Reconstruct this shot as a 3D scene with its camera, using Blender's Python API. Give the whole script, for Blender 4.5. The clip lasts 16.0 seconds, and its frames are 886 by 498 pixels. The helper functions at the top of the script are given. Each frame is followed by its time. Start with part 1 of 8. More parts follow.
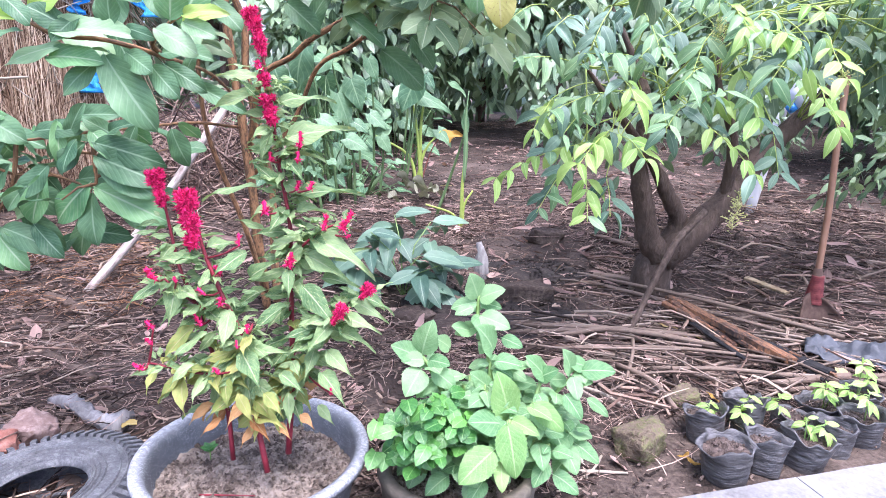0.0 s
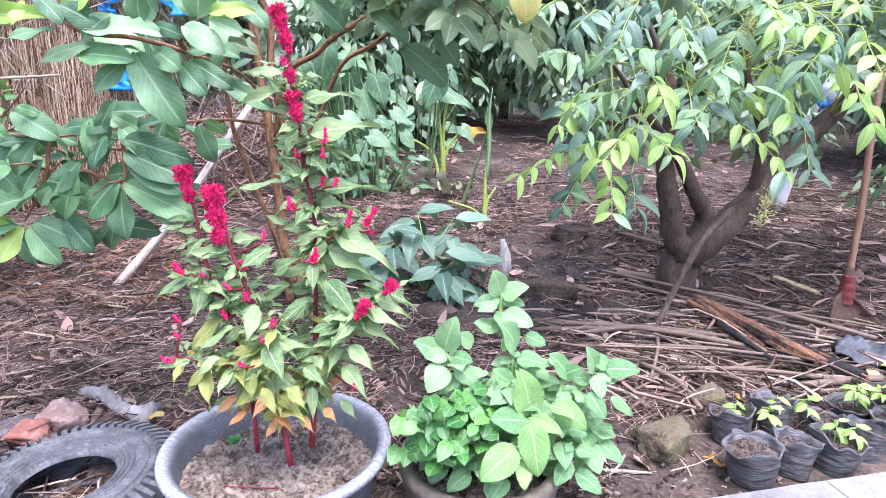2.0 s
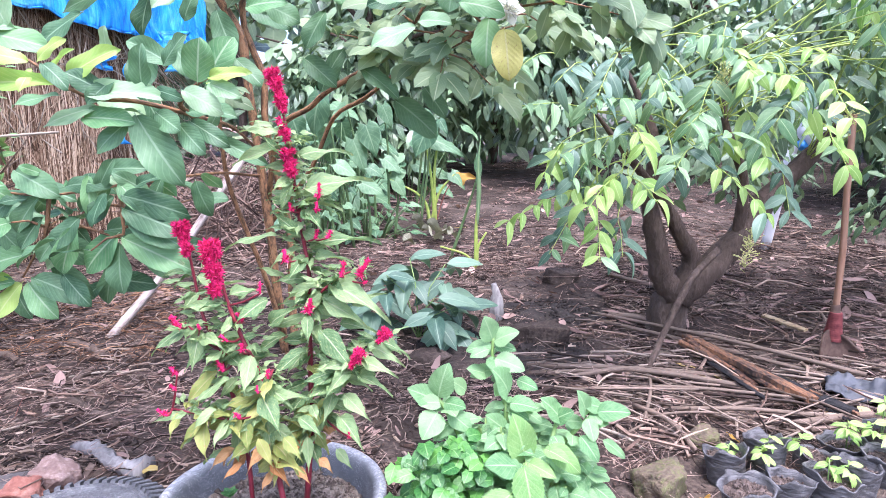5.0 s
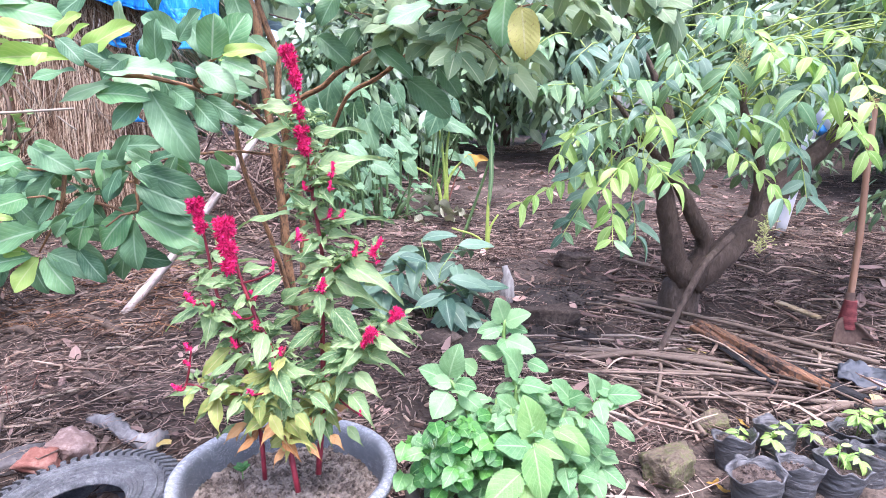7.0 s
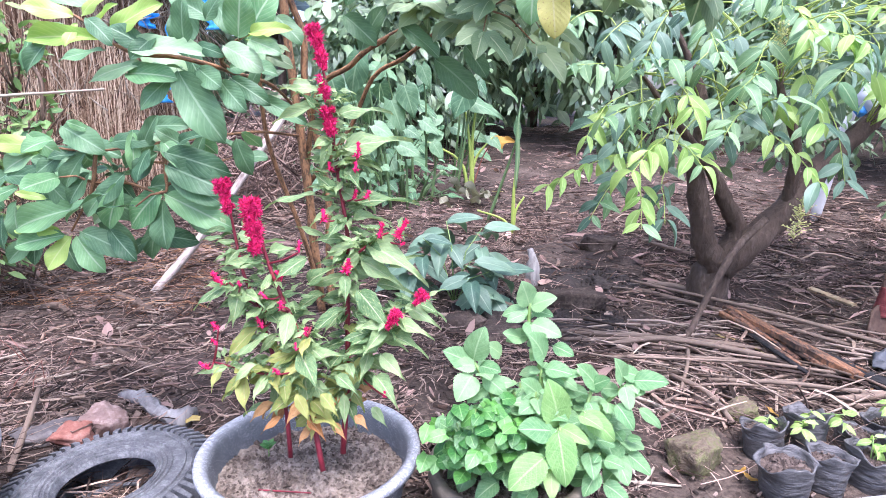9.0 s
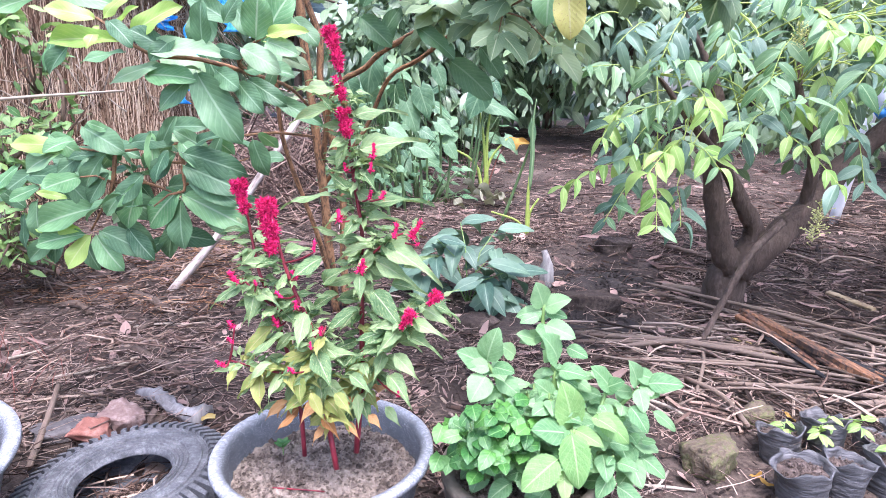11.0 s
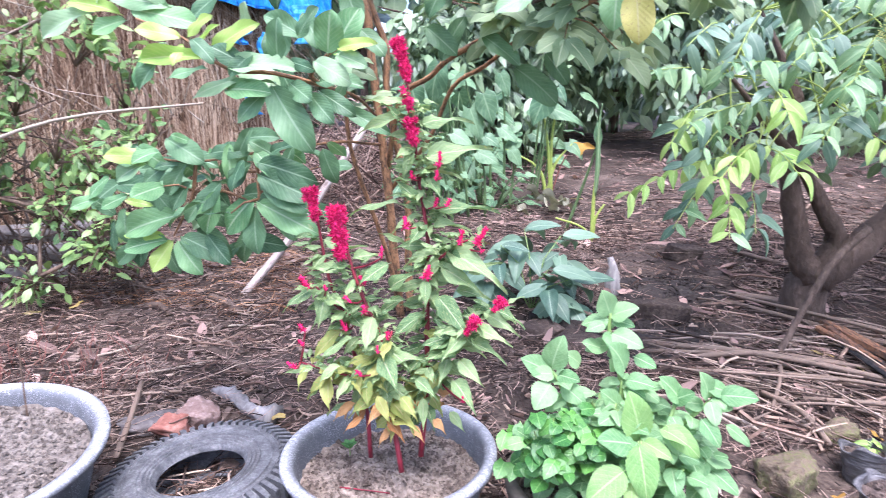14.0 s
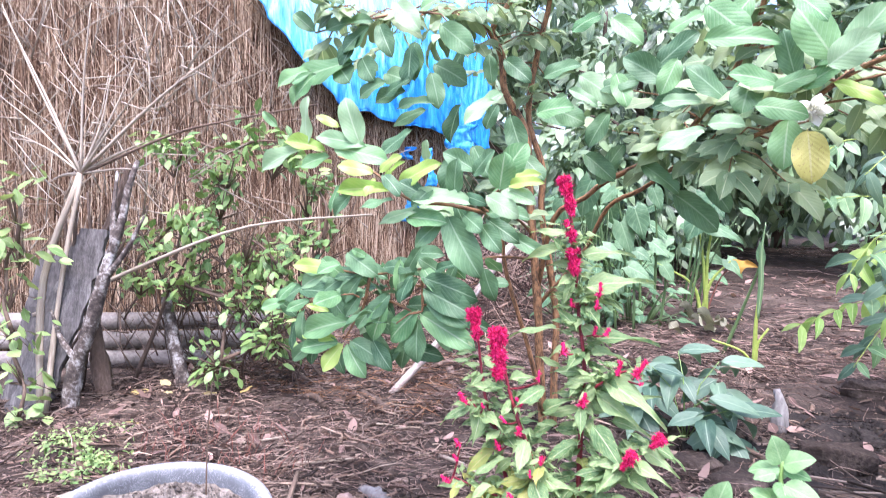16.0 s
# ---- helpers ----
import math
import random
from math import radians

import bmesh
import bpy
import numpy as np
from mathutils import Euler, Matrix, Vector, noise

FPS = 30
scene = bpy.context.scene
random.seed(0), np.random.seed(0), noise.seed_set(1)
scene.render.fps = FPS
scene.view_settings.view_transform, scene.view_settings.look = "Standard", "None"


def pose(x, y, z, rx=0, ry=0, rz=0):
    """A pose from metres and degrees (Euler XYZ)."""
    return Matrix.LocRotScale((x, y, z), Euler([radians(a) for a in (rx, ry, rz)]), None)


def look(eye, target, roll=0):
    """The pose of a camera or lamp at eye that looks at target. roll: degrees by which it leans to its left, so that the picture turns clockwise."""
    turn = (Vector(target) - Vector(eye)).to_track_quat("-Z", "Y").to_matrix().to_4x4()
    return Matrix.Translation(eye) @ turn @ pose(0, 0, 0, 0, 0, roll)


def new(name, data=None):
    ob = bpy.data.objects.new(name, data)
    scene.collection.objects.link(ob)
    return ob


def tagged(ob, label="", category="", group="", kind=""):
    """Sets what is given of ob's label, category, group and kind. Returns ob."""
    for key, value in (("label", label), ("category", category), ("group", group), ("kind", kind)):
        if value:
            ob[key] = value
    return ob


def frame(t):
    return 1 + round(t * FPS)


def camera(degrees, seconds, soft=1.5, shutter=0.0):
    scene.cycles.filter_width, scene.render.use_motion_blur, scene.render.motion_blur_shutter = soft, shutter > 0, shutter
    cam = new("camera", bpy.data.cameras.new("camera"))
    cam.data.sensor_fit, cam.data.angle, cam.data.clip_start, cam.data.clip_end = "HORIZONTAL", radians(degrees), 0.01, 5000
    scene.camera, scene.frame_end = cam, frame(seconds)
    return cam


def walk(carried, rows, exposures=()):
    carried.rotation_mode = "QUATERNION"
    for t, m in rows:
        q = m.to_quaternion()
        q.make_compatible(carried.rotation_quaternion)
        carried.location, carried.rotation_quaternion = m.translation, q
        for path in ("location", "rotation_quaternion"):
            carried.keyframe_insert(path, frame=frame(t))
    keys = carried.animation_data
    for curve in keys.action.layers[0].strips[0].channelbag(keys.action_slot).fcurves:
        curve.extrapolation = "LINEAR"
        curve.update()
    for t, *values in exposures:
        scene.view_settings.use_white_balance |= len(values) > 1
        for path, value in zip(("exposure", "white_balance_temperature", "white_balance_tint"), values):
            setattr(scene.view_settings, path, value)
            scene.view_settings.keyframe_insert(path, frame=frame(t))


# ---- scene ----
cam = camera(71.4, 16.0, soft=0.55, shutter=0.4)
PATH = [
    (0, (0.01, 0.011, 0.962), (0.01, 1.949, 0.468), 0.9),
    (0.5, (0.011, 0.013, 0.958), (0.011, 1.95, 0.461), 0.9),
    (1, (0.009, 0.011, 0.962), (-0.034, 1.948, 0.465), 0.9),
    (1.5, (0.007, 0.009, 0.962), (-0.05, 1.946, 0.465), 0.8),
    (2, (0.008, 0.012, 0.961), (-0.064, 1.946, 0.456), 0.7),
    (2.5, (0.006, 0.009, 0.961), (-0.082, 1.946, 0.472), 0.6),
    (3, (0.007, 0.012, 0.962), (-0.081, 1.95, 0.474), 0.5),
    (3.5, (0.009, 0.004, 0.965), (-0.074, 1.95, 0.509), 0.1),
    (4, (0.012, -0.01, 0.973), (-0.058, 1.947, 0.569), -0.4),
    (4.2, (0.013, -0.015, 0.977), (-0.038, 1.947, 0.597), -0.3),
    (6.3, (0.011, -0.023, 0.979), (-0.039, 1.943, 0.616), -0.3),
    (6.5, (0.01, -0.023, 0.977), (-0.045, 1.94, 0.595), -0.1),
    (7, (0.008, -0.019, 0.975), (-0.076, 1.934, 0.551), 0.3),
    (7.5, (0.008, -0.014, 0.974), (-0.097, 1.93, 0.516), 0.5),
    (8, (0.008, -0.011, 0.973), (-0.116, 1.928, 0.499), 0.5),
    (8.5, (0.007, -0.01, 0.973), (-0.132, 1.926, 0.49), 0.5),
    (9, (0.006, -0.009, 0.973), (-0.157, 1.926, 0.492), 0.3),
    (9.5, (0.006, -0.01, 0.972), (-0.183, 1.922, 0.492), 0.4),
    (12, (0.005, -0.013, 0.973), (-0.227, 1.916, 0.498), -0.1),
    (12.5, (0.005, -0.012, 0.973), (-0.254, 1.912, 0.496), -0.4),
    (13, (0.003, -0.017, 0.974), (-0.285, 1.906, 0.508), -0.4),
    (13.5, (0.003, -0.019, 0.973), (-0.327, 1.895, 0.493), -0.7),
    (14, (0.002, -0.023, 0.977), (-0.406, 1.881, 0.519), -0.8),
    (14.5, (-0.009, -0.034, 0.984), (-0.63, 1.82, 0.563), 0.2),
    (15, (-0.013, -0.042, 0.994), (-0.77, 1.779, 0.657), 0.3),
    (15.5, (-0.014, -0.067, 1.012), (-0.826, 1.745, 0.768), 0.8),
    (16, (-0.019, -0.094, 1.034), (-0.866, 1.713, 0.9), 0.6),
]
EXPOSURES = [(0.0, 1.98, 5590, 25), (13.5, 2.0, 5590, 25), (16.0, 2.06, 5740, 26)]
walk(cam, [(t, look(eye, target, roll)) for t, eye, target, roll in PATH], EXPOSURES)

# ---- world and light: a bright overcast sky ----
world = bpy.data.worlds.new("sky")
scene.world = world
world.use_nodes = True
wt = world.node_tree
sky = wt.nodes.new("ShaderNodeTexSky")
sky.sky_type, sky.sun_disc = "NISHITA", False
sky.sun_elevation, sky.sun_rotation = radians(69), radians(157)
sky.air_density, sky.dust_density, sky.ozone_density = 1.0, 4.0, 1.0
wt.links.new(sky.outputs["Color"], wt.nodes["Background"].inputs["Color"])
wt.nodes["Background"].inputs["Strength"].default_value = 0.15
sun = new("sun", bpy.data.lights.new("sun", "SUN"))
sun.data.energy, sun.data.angle, sun.data.color = 1.5, radians(34), (1.0, 0.98, 0.95)
sun.matrix_world = look((1.5, -3.5, 10), (0, 0, 0))


# ---- small tools ----
def thing(name, label, category, loc=(0, 0, 0), group="", kind=""):
    ob = new(name)
    ob.empty_display_size = 0.05
    ob.location = loc
    return tagged(ob, label, category, group, kind)


class Geo:
    """Collects vertices, faces and leaf coordinates of one mesh."""

    def __init__(self):
        self.v, self.f, self.uv, self.n = [], [], [], 0

    def add(self, verts, faces, uv=None, m=None):
        verts = np.asarray(verts, float)
        if m is not None:
            a = np.array(m)
            verts = verts @ a[:3, :3].T + a[:3, 3]
        self.v.append(verts)
        self.f += [tuple(i + self.n for i in f) for f in faces]
        self.uv.append(np.asarray(uv, float) if uv is not None else np.zeros((len(verts), 2)))
        self.n += len(verts)
        return self

    def mesh(self, name, mat, smooth=True):
        me = bpy.data.meshes.new(name)
        v = np.concatenate(self.v)
        me.from_pydata(v.tolist(), [], self.f)
        uv = np.concatenate(self.uv)
        idx = np.empty(len(me.loops), int)
        me.loops.foreach_get("vertex_index", idx)
        me.uv_layers.new(name="UVMap").data.foreach_set("uv", uv[idx].ravel())
        me.polygons.foreach_set("use_smooth", [smooth] * len(me.polygons))
        me.materials.append(mat)
        return me


def part(name, geo, mat, parent=None, label="", smooth=True, kind=""):
    """Links geometry as one mesh object, in world places, under a thing or a part."""
    me = geo.mesh(name, mat, smooth) if isinstance(geo, Geo) else geo
    ob = new(name, me)
    if parent is not None:
        ob.parent = parent
        ob.matrix_parent_inverse = world_of(parent).inverted()
    return tagged(ob, label, kind=kind)


def world_of(ob):
    m = ob.matrix_basis.copy()
    while ob.parent is not None:
        m = ob.parent.matrix_basis @ ob.matrix_parent_inverse @ m
        ob = ob.parent
    return m


def smooth_line(pts, per=4):
    """A Catmull-Rom line through the points."""
    p = [Vector(q) for q in pts]
    p = [p[0] * 2 - p[1]] + p + [p[-1] * 2 - p[-2]]
    res = []
    for a, b, c, d in zip(p, p[1:], p[2:], p[3:]):
        for k in range(per):
            t = k / per
            res.append(0.5 * (2 * b + (c - a) * t + (2 * a - 5 * b + 4 * c - d) * t * t + (3 * b - a - 3 * c + d) * t ** 3))
    return res + [p[-2]]


def tube(pts, r0, r1, seg=6, wobble=0.0, rng=random, caps=True, ring=None):
    """A tapering round bar along points: vertices, faces, uv (round, along)."""
    pts = [Vector(p) for p in pts]
    n = len(pts)
    verts, faces, uv = [], [], []
    side = None
    length = 0.0
    for i, p in enumerate(pts):
        d = (pts[min(i + 1, n - 1)] - pts[max(i - 1, 0)]).normalized()
        if side is None:
            side = d.cross(Vector((0.3, 0.2, 1)) if abs(d.z) < 0.9 else Vector((1, 0.1, 0))).normalized()
        side = (side - d * side.dot(d)).normalized()
        other = d.cross(side)
        if i:
            length += (p - pts[i - 1]).length
        r = r0 + (r1 - r0) * i / max(n - 1, 1)
        if ring:
            r *= ring(i / max(n - 1, 1))
        for k in range(seg):
            a = 2 * math.pi * k / seg
            rr = r * (1 + wobble * rng.uniform(-1, 1))
            verts.append(p + (side * math.cos(a) + other * math.sin(a)) * rr)
            uv.append((k / seg, length))
    for i in range(n - 1):
        for k in range(seg):
            faces.append((i * seg + k, i * seg + (k + 1) % seg, (i + 1) * seg + (k + 1) % seg, (i + 1) * seg + k))
    if caps:
        faces.append(tuple(range(seg - 1, -1, -1)))
        faces.append(tuple((n - 1) * seg + k for k in range(seg)))
    return verts, faces, uv


def lathe(profile, seg=48, wobble=0.0, rng=random):
    verts, faces, uv = [], [], []
    n = len(profile)
    for k in range(seg):
        a = 2 * math.pi * k / seg
        for j, (r, z) in enumerate(profile):
            w = 1 + wobble * rng.uniform(-1, 1)
            verts.append((r * w * math.cos(a), r * w * math.sin(a), z))
            uv.append((k / seg, j / n))
    for k in range(seg):
        k2 = (k + 1) % seg
        for j in range(n - 1):
            faces.append((k * n + j, k2 * n + j, k2 * n + j + 1, k * n + j + 1))
    return verts, faces, uv


def leaf(half, peak, rows=7, cols=4, fold=0.25, droop=0.15, wave=0.0, serrate=0.0, notch=0.0, point=1.0, side=0.0, camber=0.18, oval=0.0):
    """A leaf one unit long along +y, its upper face to +z: half width, where it is widest, fold of the blade, droop of the tip."""
    verts, faces, uv = [], [], []
    for i in range(rows + 1):
        v = i / rows
        if v < peak:
            w = math.sin(0.5 * math.pi * v / peak) ** 0.75
        else:
            w = math.cos(0.5 * math.pi * ((v - peak) / (1 - peak)) ** (1 / point)) ** (0.9 * point)
        if oval:
            a = (peak - v) / peak if v < peak else (v - peak) / (1 - peak)
            w = (1 - a ** (2.2 if v < peak else oval)) ** 0.64
        if notch:
            w = max(w, 0.62 * (1 - v) ** 0.5)
        w = max(w, 0.02) * half
        for j in range(cols + 1):
            u = -1 + 2 * j / cols
            edge = abs(u) == 1
            x = u * w * (1 + (serrate * (1 if i % 2 else -1) if edge and 0 < i < rows else 0))
            y = v - notch * abs(u) ** 1.5 * (1 - v) ** 2 - (serrate * 0.2 if edge and i % 2 else 0)
            z = fold * math.sqrt(x * x + (0.2 * w) ** 2) - camber * u * u * w - droop * v * v + wave * half * abs(u) * math.sin(v * 9 + (1.5 if u > 0 else 0)) + side * x * v
            verts.append((x, y, z))
            uv.append((0.5 + 0.5 * u, v))
    for i in range(rows):
        for j in range(cols):
            a = i * (cols + 1) + j
            faces.append((a, a + 1, a + cols + 2, a + cols + 1))
    return verts, faces, uv


def stalked(shape, length, r=0.012):
    """The leaf with a short stalk before it."""
    v, f, uv = shape
    sv, sf, _ = tube([(0, 0, 0.0), (0, length * 0.6, 0.01), (0, length + 0.03, 0.0)], r, r, 4)
    v = [(x, y + length, z) for x, y, z in v]
    return list(v) + [tuple(p) for p in sv], list(f) + [tuple(i + len(v) for i in q) for q in sf], list(uv) + [(0.5, 0.02)] * len(sv)


def toward(base, tip, up=(0, -0.35, 1), width=1.0, twist=0.0):
    """The pose that lays a unit leaf from base to tip, its face turned to up."""
    base, tip = Vector(base), Vector(tip)
    y = tip - base
    ln = y.length
    y.normalize()
    x = y.cross(Vector(up))
    if x.length < 1e-3:
        x = Vector((1, 0, 0))
    x.normalize()
    z = x.cross(y)
    m = Matrix((x, y, z)).transposed().to_4x4()
    return Matrix.Translation(base) @ m @ Matrix.Rotation(twist, 4, "Y") @ Matrix.Diagonal((ln * width, ln, ln, 1))


def put_leaf(name, me, m, parent, label=""):
    ob = new(name, me)
    ob.parent = parent
    ob.matrix_parent_inverse = world_of(parent).inverted()
    ob.matrix_basis = m
    if label:
        tagged(ob, label)
    return ob


def rise(y):
    """The ground's height: flat near the path, then a gentle slope up to the trees."""
    s = min(max(y - 2.2, 0.0), 6.0)
    return 0.1 * s * s if s < 0.5 else 0.1 * (s - 0.25)


def earth(x, y):
    near = max(0.0, min(1.0, (y - 1.0) / 0.8)) * max(0.0, 1 - max(abs(x) - 8, 0) / 10)
    return rise(y) + near * (0.022 * noise.noise((x * 2.3, y * 2.3, 1.0)) + 0.02 * noise.noise((x * 5.5, y * 5.5, 8.0)) + 0.05 * noise.noise((x * 0.7, y * 0.7, 4.0)) * min(1, max(0, y - 1.6)) + 0.012 * noise.noise((x * 12, y * 12, 2.0)))


# ---- materials ----
def nodes_of(name):
    mat = bpy.data.materials.new(name)
    mat.use_nodes = True
    nt = mat.node_tree
    return mat, nt, nt.nodes["Principled BSDF"]


def node(nt, kind, **values):
    n = nt.nodes.new(kind)
    for k, v in values.items():
        if k in n.inputs:
            n.inputs[k].default_value = v
    return n


def ramp(nt, fac, stops):
    r = nt.nodes.new("ShaderNodeValToRGB")
    while len(r.color_ramp.elements) < len(stops):
        r.color_ramp.elements.new(0.5)
    for e, (p, c) in zip(r.color_ramp.elements, stops):
        e.position, e.color = p, (*c, 1)
    nt.links.new(fac, r.inputs[0])
    return r.outputs[0]


def mix(nt, kind, a, b, fac=None, value=1.0):
    m = nt.nodes.new("ShaderNodeMix")
    m.data_type, m.blend_type = "RGBA", kind
    m.inputs[0].default_value = value
    if fac is not None:
        nt.links.new(fac, m.inputs[0])
    for s, q in ((6, a), (7, b)):
        if isinstance(q, tuple):
            m.inputs[s].default_value = (*q, 1)
        else:
            nt.links.new(q, m.inputs[s])
    return m.outputs[2]


def calc(nt, op, a, b=None):
    m = nt.nodes.new("ShaderNodeMath")
    m.operation = op
    for s, q in ((0, a), (1, b)):
        if q is None:
            continue
        if isinstance(q, (int, float)):
            m.inputs[s].default_value = q
        else:
            nt.links.new(q, m.inputs[s])
    return m.outputs[0]


def place_noise(nt, scale, detail=5.0, rough=0.6, stretch=None, space="Object"):
    tc = nt.nodes.new("ShaderNodeTexCoord")
    out = tc.outputs[space]
    if stretch:
        mp = nt.nodes.new("ShaderNodeMapping")
        mp.inputs["Scale"].default_value = stretch
        nt.links.new(out, mp.inputs[0])
        out = mp.outputs[0]
    n = node(nt, "ShaderNodeTexNoise", Scale=scale, Detail=detail, Roughness=rough)
    nt.links.new(out, n.inputs["Vector"])
    return n.outputs["Fac"]


def bump(nt, bsdf, height, strength=0.4, distance=0.01):
    b = node(nt, "ShaderNodeBump", Strength=strength, Distance=distance)
    nt.links.new(height, b.inputs["Height"])
    nt.links.new(b.outputs[0], bsdf.inputs["Normal"])


def rough_mat(name, stops, scale=6.0, fine=60.0, rough=0.85, strength=0.5, distance=0.01, stretch=None, spec=0.3, island=0.0, space="Object"):
    """An earthy surface: two scales of noise over a colour ramp, with relief."""
    mat, nt, b = nodes_of(name)
    big = place_noise(nt, scale, 6, 0.65, stretch, space)
    small = place_noise(nt, fine, 4, 0.6, stretch, space)
    fac = calc(nt, "ADD", calc(nt, "MULTIPLY", big, 0.65), calc(nt, "MULTIPLY", small, 0.35))
    if island:
        g = nt.nodes.new("ShaderNodeNewGeometry")
        fac = calc(nt, "ADD", fac, calc(nt, "MULTIPLY", calc(nt, "SUBTRACT", g.outputs["Random Per Island"], 0.5), island))
    nt.links.new(ramp(nt, fac, stops), b.inputs["Base Color"])
    b.inputs["Roughness"].default_value = rough
    b.inputs["Specular IOR Level"].default_value = spec
    bump(nt, b, fac, strength, distance)
    return mat


def leaf_mat(name, dark, light, vein, veins=7.0, rough=0.42, spec=0.5, thin=0.28, island=False, spots=None, relief=0.2, ribs=0.1, net=0.0):
    """A leaf: tone by each leaf's own chance, paler midrib and side veins, light passing through."""
    mat, nt, b = nodes_of(name)
    if island:
        chance = nt.nodes.new("ShaderNodeNewGeometry").outputs["Random Per Island"]
    else:
        chance = nt.nodes.new("ShaderNodeObjectInfo").outputs["Random"]
    uvn = nt.nodes.new("ShaderNodeUVMap")
    sep = nt.nodes.new("ShaderNodeSeparateXYZ")
    nt.links.new(uvn.outputs[0], sep.inputs[0])
    u = calc(nt, "ABSOLUTE", calc(nt, "SUBTRACT", sep.outputs[0], 0.5))
    v = sep.outputs[1]
    mott = place_noise(nt, 35.0, 4, 0.6)
    wide = place_noise(nt, 4.5, 3, 0.6)
    tone = calc(nt, "ADD", calc(nt, "MULTIPLY", chance, 0.7), calc(nt, "ADD", calc(nt, "MULTIPLY", mott, 0.2), calc(nt, "MULTIPLY", calc(nt, "SUBTRACT", wide, 0.42), 0.9)))
    col = ramp(nt, tone, [(0.1, dark), (0.95, light)])
    wave = calc(nt, "FRACT", calc(nt, "SUBTRACT", calc(nt, "MULTIPLY", v, veins), calc(nt, "MULTIPLY", u, veins * 0.7)))
    rib = calc(nt, "ABSOLUTE", calc(nt, "SUBTRACT", wave, 0.5))
    side = nt.nodes.new("ShaderNodeMapRange")
    side.inputs["From Min"].default_value, side.inputs["From Max"].default_value = 0.14, 0.0
    nt.links.new(rib, side.inputs[0])
    mid = nt.nodes.new("ShaderNodeMapRange")
    mid.inputs["From Min"].default_value, mid.inputs["From Max"].default_value = 0.045, 0.015
    nt.links.new(u, mid.inputs[0])
    veinfac = calc(nt, "MAXIMUM", calc(nt, "MULTIPLY", side.outputs[0], ribs), calc(nt, "MULTIPLY", mid.outputs[0], 0.7))
    col = mix(nt, "MIX", col, vein, veinfac)
    if spots:
        sp = place_noise(nt, 18.0, 3, 0.5)
        spf = nt.nodes.new("ShaderNodeMapRange")
        spf.inputs["From Min"].default_value, spf.inputs["From Max"].default_value = 0.6, 0.7
        nt.links.new(sp, spf.inputs[0])
        col = mix(nt, "MIX", col, spots, calc(nt, "MULTIPLY", spf.outputs[0], 0.7))
    nt.links.new(col, b.inputs["Base Color"])
    b.inputs["Roughness"].default_value = rough
    b.inputs["Specular IOR Level"].default_value = spec
    height = calc(nt, "ADD", calc(nt, "SUBTRACT", 1.0, calc(nt, "MULTIPLY", rib, -1.2)), calc(nt, "MULTIPLY", mott, 0.7))
    if net:
        cell = nt.nodes.new("ShaderNodeTexVoronoi")
        cell.feature = "SMOOTH_F1"
        cell.inputs["Scale"].default_value = net
        mp = nt.nodes.new("ShaderNodeMapping")
        mp.inputs["Scale"].default_value = (0.8, 1.0, 1.0)
        nt.links.new(uvn.outputs[0], mp.inputs[0])
        nt.links.new(mp.outputs[0], cell.inputs["Vector"])
        height = calc(nt, "SUBTRACT", height, calc(nt, "MULTIPLY", cell.outputs["Distance"], 2.2))
    bump(nt, b, height, relief, 0.004)
    tr = nt.nodes.new("ShaderNodeBsdfTranslucent")
    nt.links.new(mix(nt, "MULTIPLY", col, (1.0, 1.0, 0.7)), tr.inputs["Color"])
    mx = nt.nodes.new("ShaderNodeMixShader")
    mx.inputs[0].default_value = thin
    nt.links.new(b.outputs[0], mx.inputs[1])
    nt.links.new(tr.outputs[0], mx.inputs[2])
    nt.links.new(mx.outputs[0], nt.nodes["Material Output"].inputs["Surface"])
    return mat


def plain_mat(name, a, b2, scale=20.0, rough=0.5, spec=0.4, strength=0.15, distance=0.004, metal=0.0, stretch=None):
    mat, nt, b = nodes_of(name)
    n = place_noise(nt, scale, 5, 0.6, stretch)
    nt.links.new(ramp(nt, n, [(0.3, a), (0.7, b2)]), b.inputs["Base Color"])
    b.inputs["Roughness"].default_value, b.inputs["Specular IOR Level"].default_value, b.inputs["Metallic"].default_value = rough, spec, metal
    bump(nt, b, n, strength, distance)
    return mat


SOIL = rough_mat("damp_soil", [(0.32, (0.019, 0.013, 0.009)), (0.48, (0.048, 0.034, 0.025)), (0.64, (0.14, 0.106, 0.082))], 3.0, 70.0, 0.9, 1.0, 0.025)
WOODY = rough_mat("wood_chip", [(0.1, (0.03, 0.018, 0.012)), (0.48, (0.105, 0.064, 0.044)), (0.78, (0.25, 0.168, 0.12)), (0.97, (0.36, 0.275, 0.2))], 16.0, 120.0, 0.8, 0.5, 0.004, island=1.1)
DAMP = rough_mat("wet_black_earth", [(0.32, (0.009, 0.007, 0.006)), (0.5, (0.026, 0.02, 0.016)), (0.68, (0.075, 0.06, 0.049))], 8.0, 90.0, 0.8, 1.0, 0.015)
BAG_SOIL = rough_mat("bag_soil", [(0.3, (0.031, 0.022, 0.016)), (0.5, (0.089, 0.065, 0.052)), (0.7, (0.214, 0.167, 0.138))], 30.0, 140.0, 0.95, 1.0, 0.012)
WET_SOIL = rough_mat("dark_pot_soil", [(0.32, (0.05, 0.041, 0.033)), (0.5, (0.115, 0.096, 0.078)), (0.7, (0.24, 0.21, 0.175))], 24.0, 130.0, 0.95, 1.0, 0.012, island=0.15)
